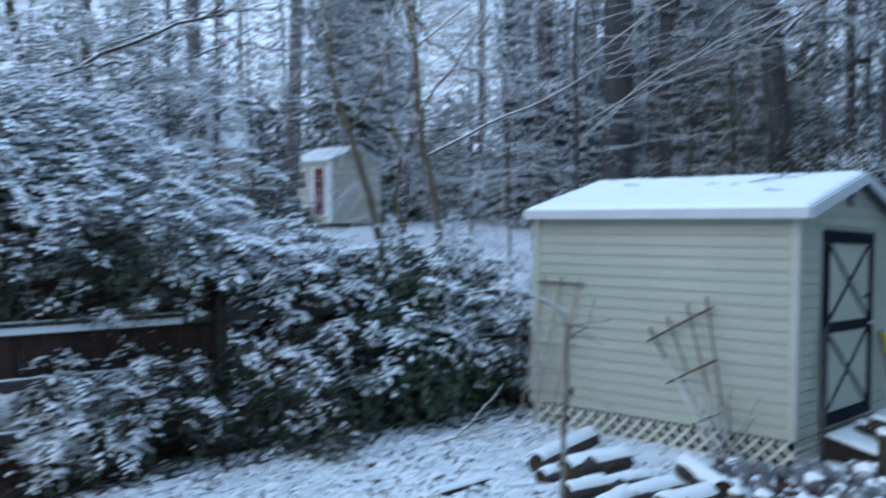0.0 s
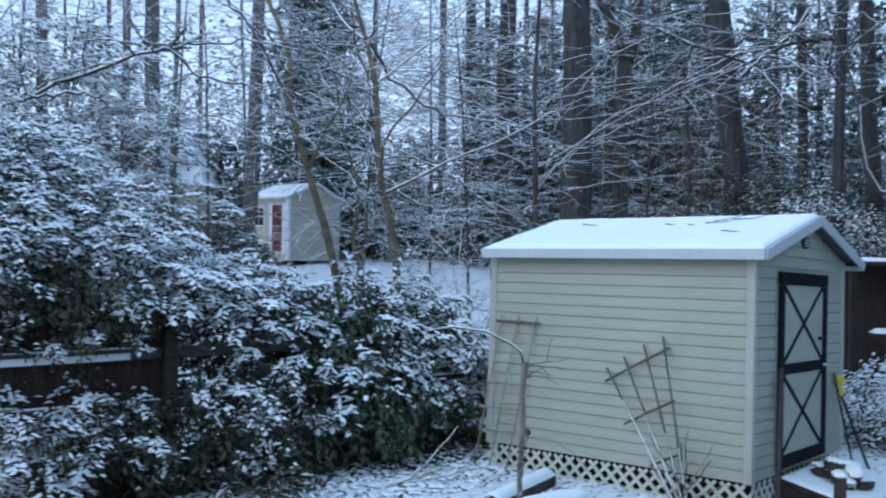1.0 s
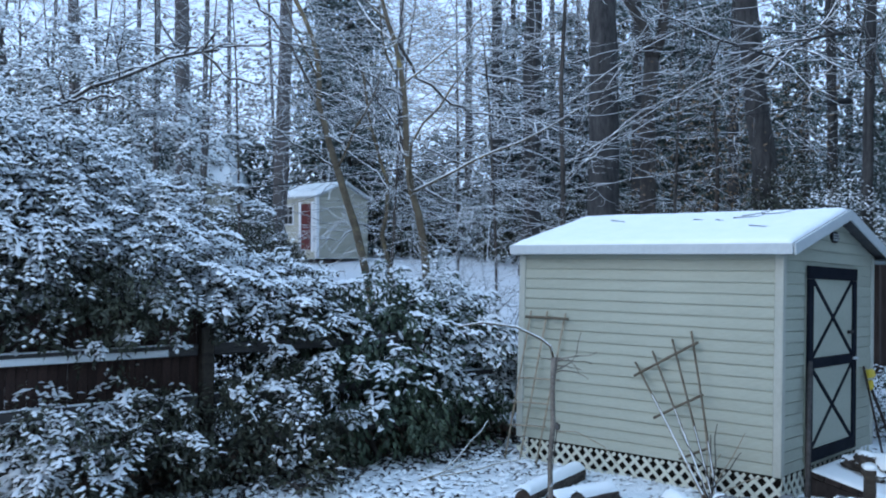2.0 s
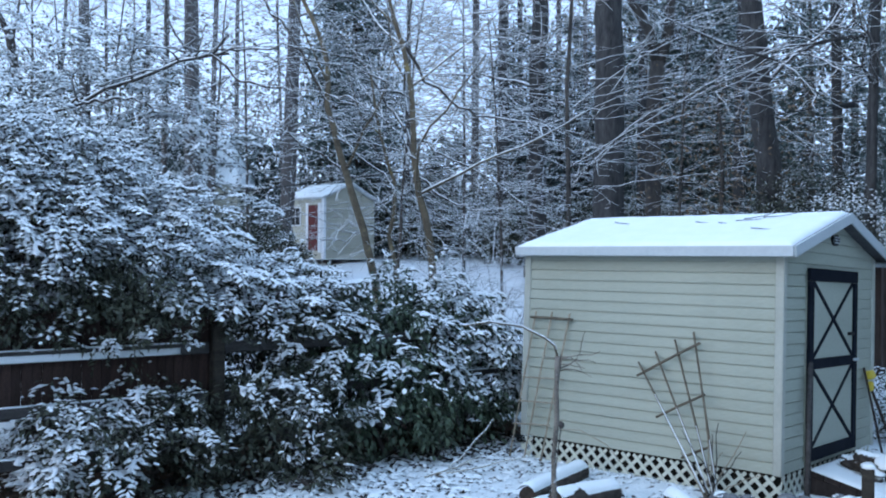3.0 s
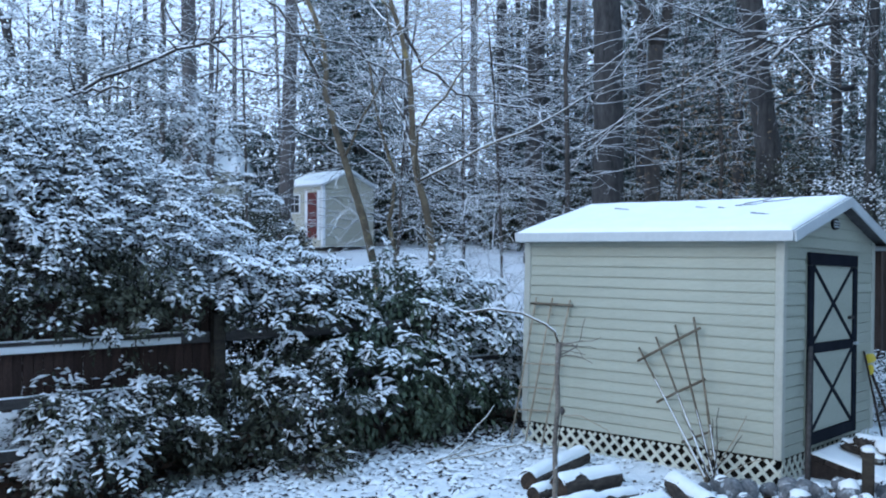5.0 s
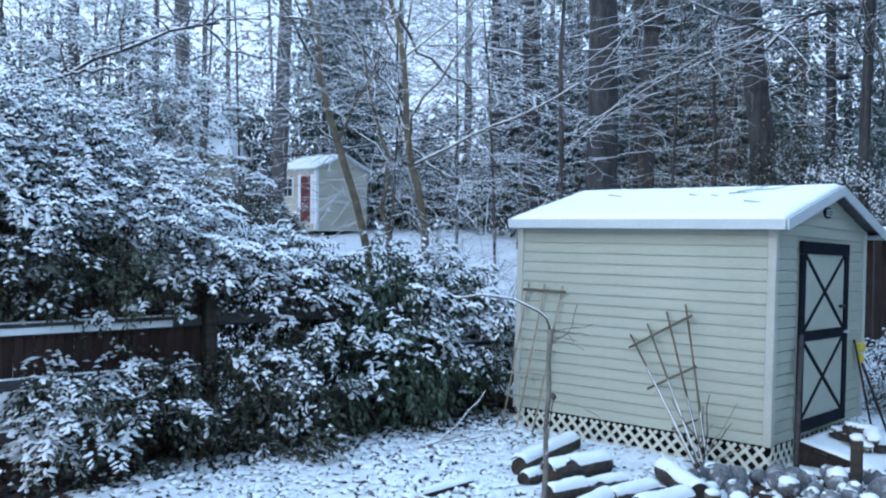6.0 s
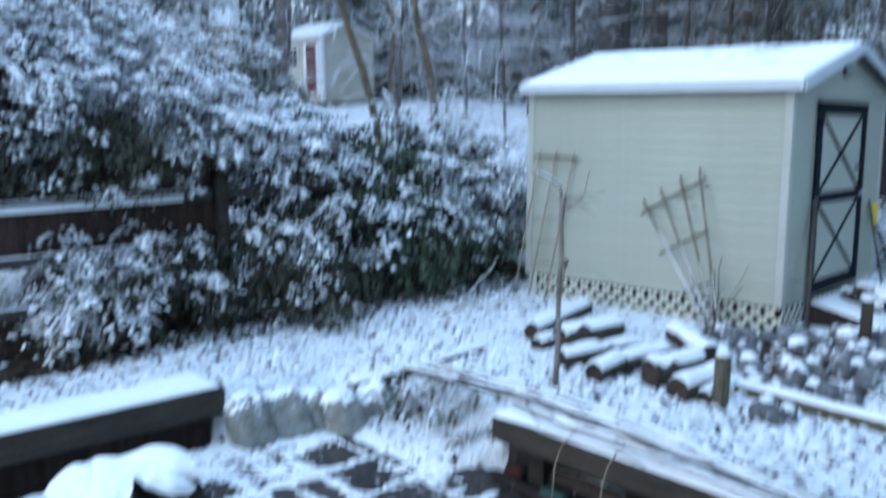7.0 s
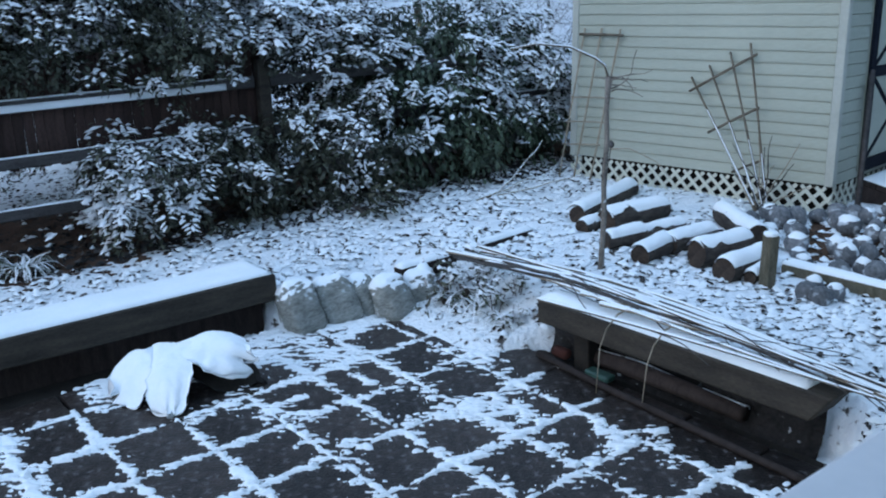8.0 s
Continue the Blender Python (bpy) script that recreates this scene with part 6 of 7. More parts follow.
def timber(a, b, w, h, name, label, seed, lift=0.0, mat=None):
    a, b = np.array(a, float), np.array(b, float)
    d = b - a
    ln = float(np.linalg.norm(d))
    z = float(ground_height(*((a + b) / 2)))
    t = thing(name, pose(a[0], a[1], z - 0.03 + lift, 0, 0, math.degrees(math.atan2(d[1], d[0]))), label, "timber", "edging timbers")
    part("beam", box(ln, w, h, 0.008, (ln / 2, 0, h / 2)), mat or DARKWOOD, t)
    sn = part("snow_cap", snow_sheet(ln, w, 0.03, seed, 0.03, 0.03, 0.012), SNOW, t, "snow along the timber")
    sn.matrix_local = pose(0, -w / 2, h)


timber((-0.70, 6.29), (-0.225, 6.705), 0.10, 0.11, "edging_timber", "dark edging timber capped with snow on the lawn", 61, 0.07)
timber((-0.215, 6.715), (0.29, 7.22), 0.10, 0.10, "edging_timber", "dark edging timber capped with snow on the lawn", 62, -0.03)
timber((2.0, 6.11), (2.75, 5.22), 0.12, 0.11, "edging_timber", "weathered edging timber under snow by the stones", 63, mat=OLDPOST)

# pile of small stones by the shed's corner
rr = np.random.default_rng(77)
done = []
while len(done) < 46:
    x, y = 2.05 + 1.75 * rr.random(), 5.75 + 1.7 * rr.random()
    lx = (x - 0.835) * 0.737 + (y - 9.288) * -0.676
    ly = (x - 0.835) * 0.676 + (y - 9.288) * 0.737
    if ly > -0.08 and lx < 2.75 or lx > 3.75 or any(math.hypot(x - p, y - q_) < 0.138 for p, q_ in done):
        continue
    if (x - 2.0) * 0.765 + (y - 6.11) * 0.644 < 0.10:
        continue
    done.append((x, y))
    s_ = 0.058 + 0.034 * rr.random() ** 1.3
    heaped = 0.10 * math.exp(-((x - 3.0) ** 2 + (y - 6.75) ** 2) / 0.25) * rr.random()
    rock("stone", pose(x, y, float(ground_height(x, y)) + s_ * 0.7 + heaped, 0, 0, 360 * rr.random()), 100 + len(done), (s_ * 1.15, s_, s_ * (0.85 + 0.4 * rr.random())), "fist-sized stone capped with snow in a pile", "stones beside the shed", -1, 1.0, sub=2)
for k, (x, y) in enumerate([(1.98, 5.62), (2.06, 5.72), (2.02, 5.50), (2.14, 5.58)]):
    rock("stone", pose(x, y, float(ground_height(x, y)) + 0.04, 0, 0, 70 * k), 160 + k, (0.075, 0.065, 0.07), "rounded stone capped with snow", "stones beside the shed", -1, 1.0, sub=2)

# stub post
sp = thing("post", pose(1.78, 5.80, 0.22, 0, 2, 20), "short weathered wooden post with a cap of snow", "post")
part("shaft", box(0.085, 0.085, 0.40, 0.012, (0, 0, 0.20)), OLDPOST, sp)
part("snow_cap", rock_mesh("snow_cap", 9, (0.045, 0.045, 0.02), SNOW, 0.7, sub=2), None, sp).location = (0, 0, 0.405)
sp2 = thing("post", shed.matrix_world @ pose(3.36, -0.05, -0.02, 0, 0, 15), "dark wooden stake by the shed step with snow", "post")
part("shaft", box(0.09, 0.09, 0.42, 0.012, (0, 0, 0.21)), TIMBER, sp2)
part("snow_cap", rock_mesh("snow_cap", 10, (0.05, 0.05, 0.025), SNOW, 0.7, sub=2), None, sp2).location = (0, 0, 0.425)

# ---- shed step and tools ----
step = thing("shed_ramp", shed.matrix_world @ pose(SHED_L + 0.045, 0.50, 0), "dark wooden ramp before the shed door, its top white with snow", "ramp")
RAMP = pose(0, 0, 0.185, 0, 13)
for k in range(5):
    pl = part("ramp_board", box(0.136, 1.40, 0.045, 0.006, (0.070 + 0.140 * k, 0.70, 0)), DARKWOOD, step)
    pl.matrix_local = RAMP
for y in (0.03, 1.37):
    bm = bmesh.new()
    prof = [(0.0, -0.06), (0.66, -0.06), (0.66, 0.005), (0.0, 0.158)]
    fa = [bm.verts.new((x, y - 0.02, z)) for x, z in prof]
    fb_ = [bm.verts.new((x, y + 0.02, z)) for x, z in prof]
    bm.faces.new(fa)
    bm.faces.new(fb_[::-1])
    for i in range(4):
        bm.faces.new((fa[i], fb_[i], fb_[(i + 1) % 4], fa[(i + 1) % 4]))
    bmesh.ops.recalc_face_normals(bm, faces=bm.faces[:])
    part("side_board", bm, DARKWOOD, step)
sn = part("ramp_snow", snow_sheet(0.69, 1.38, 0.026, 91, 0.03, 0.04, 0.010), SNOW, step, "thin snow on the ramp")
sn.matrix_local = RAMP @ pose(0.004, 0.01, 0.0235)
CHUNKS = [(0.24, 0.50, 20, 0.26), (0.40, 0.40, -35, 0.24), (0.52, 0.58, 75, 0.28), (0.34, 0.62, 10, 0.22), (0.34, 0.48, 50, 0.24), (0.48, 0.46, -70, 0.22), (0.40, 0.55, 100, 0.20)]
for k, (x, y, rz, ln) in enumerate(CHUNKS):
    fwood = thing("firewood", shed.matrix_world @ pose(SHED_L + 0.045 + x, 0.50 + y, 0.185 - 0.231 * x + 0.095 + 0.085 * (k // 4), 0, (12, 20, 4, -14)[k % 4], rz), "split firewood chunk heaped with snow on the ramp", "firewood", "firewood on the ramp")
    part("chunk", rock_mesh("chunk", 21 + k, (ln / 2, 0.06, 0.055), LOGBARK, 0.6, 0.16, 2), None, fwood)
    part("snow_cap", cap_mesh(rock_mesh("tmp", 21 + k, (ln / 2, 0.063, 0.058), SNOW, 0.6, 0.16, 3), 0.022, 0.38, k), SNOW, fwood, "snow on the upper side")


def leaning(name, m, pts, rad, mat, label, category, sides=6):
    t = thing(name, m, label, category)
    part("shaft", tube("shaft", pts, rad, mat, sides), mat, t)
    return t


plank = thing("plank", shed.matrix_world, "grey weathered plank leaning beside the shed door", "plank")
part("board", tube("board", [(SHED_L + 0.20, 0.06, -0.01), (SHED_L + 0.12, 0.29, 0.56), (SHED_L + 0.045, 0.52, 1.13)], [0.026, 0.024, 0.024], RAIL, 4), RAIL, plank)
sh = leaning("garden_fork", shed.matrix_world, [(SHED_L + 0.34, 2.28, -0.02), (SHED_L + 0.06, 2.10, 0.86)], 0.014, DARKWOOD, "long-handled garden tool with a yellow grip leaning on the shed", "tool")
bm = box(0.07, 0.15, 0.09, 0.02, (SHED_L + 0.07, 2.10, 0.94), rot=Matrix.Rotation(radians(-15), 4, "Y"))
box(0.06, 0.06, 0.10, 0.02, (SHED_L + 0.08, 2.08, 0.83), bm=bm)
part("grip", bm, YELLOW, sh, "bright yellow plastic grip")
leaning("bamboo_stake", shed.matrix_world, [(SHED_L + 0.26, 2.02, -0.02), (SHED_L + 0.07, 1.90, 1.02)], 0.011, DARKWOOD, "thin dark stake leaning beside the shed door", "stake")

# ---- trellises on the shed's long wall ----
def rod(p, q_, r, mat, parent, name, sides=6, label=""):
    return part(name, tube(name, [p, ((np.array(p) + np.array(q_)) / 2 + [0, 0, 0.003]).tolist(), q_], r, mat, sides), mat, parent, label)


ta = thing("trellis", shed.matrix_world, "old brown ladder trellis leaning on the shed wall", "trellis")
for x0, x1, zt in ((-0.04, 0.165, 1.47), (0.14, 0.36, 1.47), (0.34, 0.57, 1.46)):
    rod((x0, -0.14, 0.0), (x1, -0.035, zt), 0.009, CANE, ta, "upright")
for xa, xb, z, zb in ((0.115, 0.615, 1.41, 1.405), (0.05, 0.55, 0.80, 0.82), (0.01, 0.47, 0.56, 0.58), (-0.02, 0.43, 0.33, 0.36)):
    rod((xa, -0.055 - 0.06 * (1.4 - z), z), (xb, -0.055 - 0.06 * (1.4 - z), zb), 0.014 if z > 1 else 0.008, TRELLIS if z > 1 else CANE, ta, "crossbar")
tb = thing("trellis", shed.matrix_world, "fan trellis of brown slats leaning on the shed wall", "trellis")
FOOT = np.array([2.17, -0.30, -0.03])
TOPS = [(1.34, 1.05), (1.51, 1.16), (1.70, 1.28), (1.88, 1.36)]
for k, (x, z) in enumerate(TOPS):
    up_ = rod(FOOT + [0.03 * k, 0, 0], (x, -0.04, z), 0.0095, TRELLIS, tb, "upright")
    foot_, top_ = FOOT + [0.03 * k, 0, 0], np.array((x, -0.04, z))
    sp_ = np.array([foot_ + (top_ - foot_) * q_ for q_ in np.linspace(0.05, (0.75, 0.6, 0.45, 0.35)[k], 6)]) + [0, -0.004, 0.006]
    part("upright_snow", mesh_from("upright_snow", *tube_arrays(sp_, np.linspace(0.009, 0.005, 6), 4, True), SNOW, True), None, up_, "snow caught along the slat")
for (xa, za), (xb, zb) in (((1.35, 0.93), (1.96, 1.27)), ((1.57, 0.58), (2.03, 0.83)), ((1.84, 0.26), (2.12, 0.40))):
    f = 1 - (za + zb) / 2 / 1.3
    rod((xa, -0.060 - 0.11 * f, za), (xb, -0.060 - 0.11 * f, zb), 0.0125, TRELLIS, tb, "crossbar")
rose = thing("rose_bush", shed.matrix_world @ pose(2.17, -0.30, -0.03), "leafless rose canes with snow at the trellis foot", "shrub")
r5 = np.random.default_rng(55)
for k in range(11):
    d = np.array([0.45 * r5.normal(), 0.18 * r5.normal(), 1.0])
    q_ = limb_path(r5, (0.05 * r5.normal(), 0.03 * r5.normal(), 0), d, 0.35 + 0.5 * r5.random(), 7, 0.14, 0)
    part("cane", tube("cane", q_, np.linspace(0.007, 0.003, 7), CANE if k % 2 else TWIG, 5), None, rose)
stalk = thing("dead_flower", shed.matrix_world @ pose(0.80, -0.55, -0.02), "dried brown seed head on a thin stalk", "plant")
part("stalk", tube("stalk", [(0, 0, 0), (0.02, 0, 0.25), (0.05, 0, 0.47)], 0.005, TWIG, 5), TWIG, stalk)
part("seed_head", rock_mesh("seed_head", 5, (0.025, 0.025, 0.03), TWIG, 0.8, 0.5, 2), None, stalk).location = (0.05, 0, 0.48)
part("runner", tube("runner", [(0.05, 0, 0.44), (0.25, 0.0, 0.46), (0.5, 0.05, 0.36), (0.62, 0.08, 0.22)], 0.004, CANE, 5), CANE, stalk)

# ---- sapling on the lawn ----
sap = thing("sapling", pose(0.752, 6.27, 0.22), "thin leafless sapling with an arching branch dusted with snow", "tree")
tr = np.array([(0, 0, 0), (0.012, 0, 0.22), (0.024, 0.01, 0.45), (0.018, 0, 0.70), (0.040, 0.01, 0.95), (0.034, 0, 1.18), (0.045, 0, 1.40)])
part("trunk", tube("trunk", tr, [0.025, 0.019, 0.020, 0.016, 0.018, 0.016, 0.022], TWIG_BARK, 10), TRELLIS, sap)
arch = np.array([(0.045, 0, 1.38), (0.02, 0, 1.47), (-0.043, 0, 1.52), (-0.21, 0, 1.60), (-0.436, 0, 1.63), (-0.606, 0, 1.60)])
part("branch", tube("branch", arch, np.linspace(0.010, 0.004, 6), TRELLIS, 6), TRELLIS, sap)
v, f = tube_arrays(arch + [0, 0, 0.006], np.linspace(0.008, 0.004, 6), 5, True)
part("branch_snow", mesh_from("branch_snow", v, f, SNOW, True), None, sap, "snow along the branch")
r6 = np.random.default_rng(66)
for k in range(9):
    d = np.array([0.9 * r6.normal() + 0.4, 0.6 * r6.normal(), 0.35])
    q_ = limb_path(r6, tr[6] + [0, 0, -0.18 * r6.random()], d, 0.10 + 0.26 * r6.random(), 6, 0.25, -0.06)
    part("shoot", tube("shoot", q_, np.linspace(0.005, 0.002, 6), TWIG_BARK, 5), None, sap)
bc = thing("fallen_branch", pose(0, 0, 0), "dead snowy branch lying at the foot of the hedge", "branch")
for k in range(4):
    q_ = limb_path(r6, (-0.15 + 0.09 * k, 8.25 + 0.12 * k, 0.31), (0.42, 0.62 + 0.15 * r6.normal(), 0.10 + 0.05 * r6.normal()), 0.55 + 0.5 * r6.random(), 7, 0.10, 0.01)
    part("twig", tube("twig", q_, np.linspace(0.009, 0.003, 7), CANE, 5), None, bc)
    v, f = tube_arrays(q_ + [0, 0, 0.005], np.linspace(0.005, 0.003, 7), 4, True)
    part("twig_snow", mesh_from("twig_snow", v, f, SNOW, True), None, bc, "snow along the twig")

# ---- cut branches lying over the bench ----
r8 = np.random.default_rng(88)
for k in range(20):
    t = thing("cut_branch", pose(0, 0, 0), "long cut branch lying across the timber bench", "branch", "cut branches on the bench")
    p0 = np.array([-0.24, 6.45]) + np.array([0.14, 0.07]) * r8.normal() + (np.array([0.95, -1.55]) * r8.random() ** 1.3 if k > 3 else 0.0)
    p1 = np.array([1.62, 3.72]) + rd * (0.42 * r8.random() - 0.16) + A_DIR * (0.015 + 0.05 * abs(r8.normal()))
    s_ = np.linspace(0, 1, 12)
    bow = 0.05 + 0.05 * r8.normal()
    xy = p0 + (p1 - p0) * s_[:, None] + A_DIR * (bow * np.sin(s_ * 3.14))[:, None]
    run = np.clip((xy - [-0.24, 6.45]) @ unit(np.array([1.86, -2.73])) / 3.3, 0, 1.05)
    z = 0.365 + 0.10 * np.minimum(run / 0.4, 1) + 0.035 * r8.random() + 0.015 * np.sin(s_ * 3.14)
    z = np.maximum(z, ground_height(xy[:, 0], xy[:, 1]) + 0.015)
    q_ = np.concatenate([xy, z[:, None]], 1)
    rad = np.linspace(0.010, 0.004, 12) if k % 3 else np.linspace(0.013, 0.005, 12)
    part("stem", tube("stem", q_, rad, [CANE, TWIG, CANE, TRELLIS][k % 4], 6), None, t)
    if k % 4 != 1:
        v, f = tube_arrays(q_ + [0, -0.001, 0.005], rad * 1.02 + 0.001, 4, True)
        part("stem_snow", mesh_from("stem_snow", v, f, SNOW, True), None, t, "snow along the branch")
    for j in range(2):
        i = int(r8.integers(4, 10))
        d = unit(q_[i + 1] - q_[i]) + np.array([0.25 * r8.normal(), 0.25 * r8.normal(), 0.03])
        s2 = limb_path(r8, q_[i], d, 0.3 + 0.3 * r8.random(), 6, 0.08, -0.02)
        part("side_shoot", tube("side_shoot", s2, np.linspace(0.005, 0.002, 6), TWIG, 5), None, t)
for k, (s0, ln) in enumerate([(0.62, 0.42), (0.95, 0.36)]):
    t = thing("cut_branch", pose(0, 0, 0), "short pale shoot hanging over the bench front", "branch", "cut branches on the bench")
    b0 = RB0 + rd * s0
    q_ = [(b0[0] + 0.12, b0[1] + 0.10, 0.47), (b0[0] + 0.02, b0[1] + 0.02, 0.455), (b0[0] - 0.05, b0[1] - 0.05, 0.40), (b0[0] - 0.09, b0[1] - 0.08, 0.30), (b0[0] - 0.11, b0[1] - 0.08, 0.44 - ln)]
    part("stem", tube("stem", q_, np.linspace(0.006, 0.003, 5), CANE, 5), None, t)

# things below the right bench
bl = thing("bench_support", oriented(RB0, rd, 0), "dark timber block beneath the bench", "support")
part("block", box(0.12, 0.08, 0.25, 0.006, (0.30, 0.11, 0.10)), DARK, bl)
kerb = thing("kerb_rail", pose(0, 0, 0), "dark wet edging rail at the patio side", "edging")
part("rail", tube("rail", [(0.262, 5.345, 0.02), (0.633, 4.80, 0.025), (1.156, 4.126, 0.02), (1.56, 3.60, 0.02)], 0.022, DARKWOOD, 8), DARKWOOD, kerb)
low_log = thing("split_rail", pose(0, 0, 0), "old split rail dusted with snow beneath the bench", "rail")
lp = np.array([(0.60, 5.16, 0.075), (0.80, 4.93, 0.085), (1.02, 4.68, 0.078), (1.27, 4.38, 0.07)])
part("shaft", tube("shaft", lp, [0.045, 0.055, 0.05, 0.045], DARKWOOD, 8), DARKWOOD, low_log)
v, f = tube_arrays(lp[:, :] + [0.012, 0.012, 0.012], [0.030, 0.042, 0.028, 0.034], 5, True)
part("snow_dust", mesh_from("snow_dust", v, f, LAWN, True), None, low_log, "thin broken snow along the rail")
pot = thing("clay_shard", pose(0.40, 5.30, 0.045, 0, 0, -48), "broken red clay piece beneath the bench", "shard")
part("shard", rock_mesh("shard", 31, (0.07, 0.03, 0.035), TERRACOTTA, 0.6, 0.2, 3), None, pot)
gl = thing("plastic_tray", oriented(RB0 + rd * 0.50 + A_DIR * 0.015, rd, 0.03), "dark green plastic tray beneath the bench", "tray")
part("tray", box(0.18, 0.08, 0.04, 0.010, (0, 0, 0.02)), GREENGLASS, gl)

# ---- cover heaped with snow by the left bench ----
heap = thing("garden_cover", pose(-1.9, 4.85, 0.0), "crumpled dark garden cover heaped with smooth snow on the paving", "cover")
def wing(name, peak, tip, w0, w1, bulge, thick, mat, seed, drop=0.0, blunt=5.0, tilt=0.0):
    """A stiff fold of the cover: a bulged plate from the peak to its tip, its edges rounded and uneven."""
    peak, tip = np.array(peak, float), np.array(tip, float)
    n_t, n_u = 26, 17
    t, u = np.meshgrid(np.linspace(-0.08, 1, n_t), np.linspace(-1, 1, n_u), indexing="ij")
    axis = tip - peak
    side = np.array([-axis[1], axis[0], 0]) / math.hypot(axis[0], axis[1])
    half = (w0 + (w1 - w0) * np.clip(t, 0, 1)) * (1 - np.clip(t, 0, 1) ** (2 * blunt)) ** 0.5 + 0.006
    half = half * (1 + 0.26 * fbm(t * 2 + seed, np.sign(u) * 3.0, 3, 3, seed))
    reach = t * (1 + 0.22 * np.clip(t, 0, 1) * fbm(u * 0.9 + seed, 0 * u + 0.3, 3, 3, seed + 4))
    base = peak + axis * reach[..., None] + side * (u * half)[..., None]
    sag = 0.05 * np.sin(np.clip(t, 0, 1) * math.pi)
    lift = bulge * (1 - np.abs(u) ** 2.2) + tilt * u * np.clip(t * 1.5, 0, 1) + sag + 0.034 * fbm(base[..., 0] + seed, base[..., 1], 6, 3, seed) + 0.005 * fbm(base[..., 0], base[..., 1] + seed, 30, 2, seed)
    edge = np.clip((1 - np.abs(u)) * 4, 0, 1) * np.clip((1 - t) * 7, 0, 1)
    top = base + np.stack([0 * t, 0 * t, lift - drop], -1)
    bot = base + np.stack([0 * t, 0 * t, lift - drop - thick * (0.12 + 0.88 * edge**0.5)], -1)
    top[..., 2], bot[..., 2] = np.maximum(top[..., 2], 0.004), np.maximum(bot[..., 2], -0.004)
    v = np.concatenate([top.reshape(-1, 3), bot.reshape(-1, 3)])
    n = n_t * n_u
    idx = np.arange(n).reshape(n_t, n_u)
    q4 = np.stack([idx[:-1, :-1], idx[1:, :-1], idx[1:, 1:], idx[:-1, 1:]], -1).reshape(-1, 4)
    rim = np.concatenate([idx[0, :-1], idx[:-1, -1], idx[-1, :0:-1], idx[:0:-1, 0]])
    nxt = np.roll(rim, -1)
    return mesh_from(name, v, np.concatenate([q4, q4[:, ::-1] + n, np.stack([rim, rim + n, nxt + n, nxt], -1)]), mat, True)


for k, (p, tip, w0, w1, bulge, blunt, tilt) in enumerate([((-0.06, 0.17, 0.235), (-0.33, -0.05, 0.03), 0.09, 0.18, -0.025, 8.0, -0.06), ((-0.03, 0.15, 0.245), (0.04, -0.26, 0.0), 0.115, 0.12, 0.02, 5.0, 0.02), ((-0.04, 0.19, 0.225), (0.41, 0.14, 0.15), 0.11, 0.185, 0.035, 2.0, 0.075)]):
    part("snow_fold", wing("snow_fold", p, tip, w0, w1, bulge, 0.05, SNOW, 3 + k, blunt=blunt, tilt=tilt), None, heap, "thick snow on the fold")
    # cover sheet set lower and longer; its near-black draws the shadow below the fold
    lower = (tip[0] * 1.10, tip[1] * 1.02 + 0.03, tip[2] * 0.1)
    part("cover_fold", wing("cover_fold", (p[0], p[1], p[2] - 0.02), lower, w0 * 0.85, w1 * 0.9, bulge, 0.03, DARK, 13 + k, drop=0.07, tilt=tilt), None, heap, "cover sheet, near-black for the shadow below the snow fold")


# ---- strap-leaved clumps ----
def strap_clump(name, x, y, n, ln, seed, label, snow=True):
    r = np.random.default_rng(seed)
    z = float(ground_height(x, y)) - 0.01
    t = thing(name, pose(x, y, z), label, "plant", "strap-leaved clumps")
    fol, sno = Soup(), Soup()
    for k in range(n):
        ang = r.random() * 6.283
        L = ln * (0.6 + 0.6 * r.random())
        s_ = np.linspace(0, 1, 6)
        out, up = L * 0.75 * s_, L * (0.95 * s_ - 0.95 * s_**2.2)
        c = np.stack([np.cos(ang) * out, np.sin(ang) * out, up + 0.01], 1) + [0.04 * r.normal(), 0.04 * r.normal(), 0]
        w = 0.009 * (1 - s_ * 0.8)
        sd = np.array([-math.sin(ang), math.cos(ang), 0])
        v = np.concatenate([c + sd * w[:, None], c - sd * w[:, None]])
        f = np.array([[i, i + 1, 7 + i, 6 + i] for i in range(5)])
        fol.add(v, f)
        if snow and k % 4:
            sno.add(np.concatenate([c + sd * w[:, None] * 1.2, c - sd * w[:, None] * 1.2]) + [0, 0, 0.006], f)
    tagged(part("strap_leaves", fol.mesh("strap_leaves", STRAP), None, t), kind="stuff")
    if snow:
        tagged(part("leaf_snow", sno.mesh("leaf_snow", SNOW_BRANCH), None, t, "snow along the leaves"), kind="stuff")


strap_clump("grass_clump", -3.55, 6.50, 90, 0.34, 1, "clump of strap leaves lined with snow under the hedge")
strap_clump("grass_clump", -3.95, 6.62, 80, 0.34, 2, "clump of strap leaves lined with snow under the hedge")
strap_clump("grass_clump", -0.10, 5.95, 22, 0.24, 3, "wilted strap-leaved clump in the snowy patio corner")
strap_clump("grass_clump", -0.28, 6.12, 26, 0.26, 4, "wilted strap-leaved clump in the snowy patio corner")
strap_clump("grass_clump", 0.06, 5.72, 16, 0.20, 5, "wilted strap-leaved clump in the snowy patio corner")


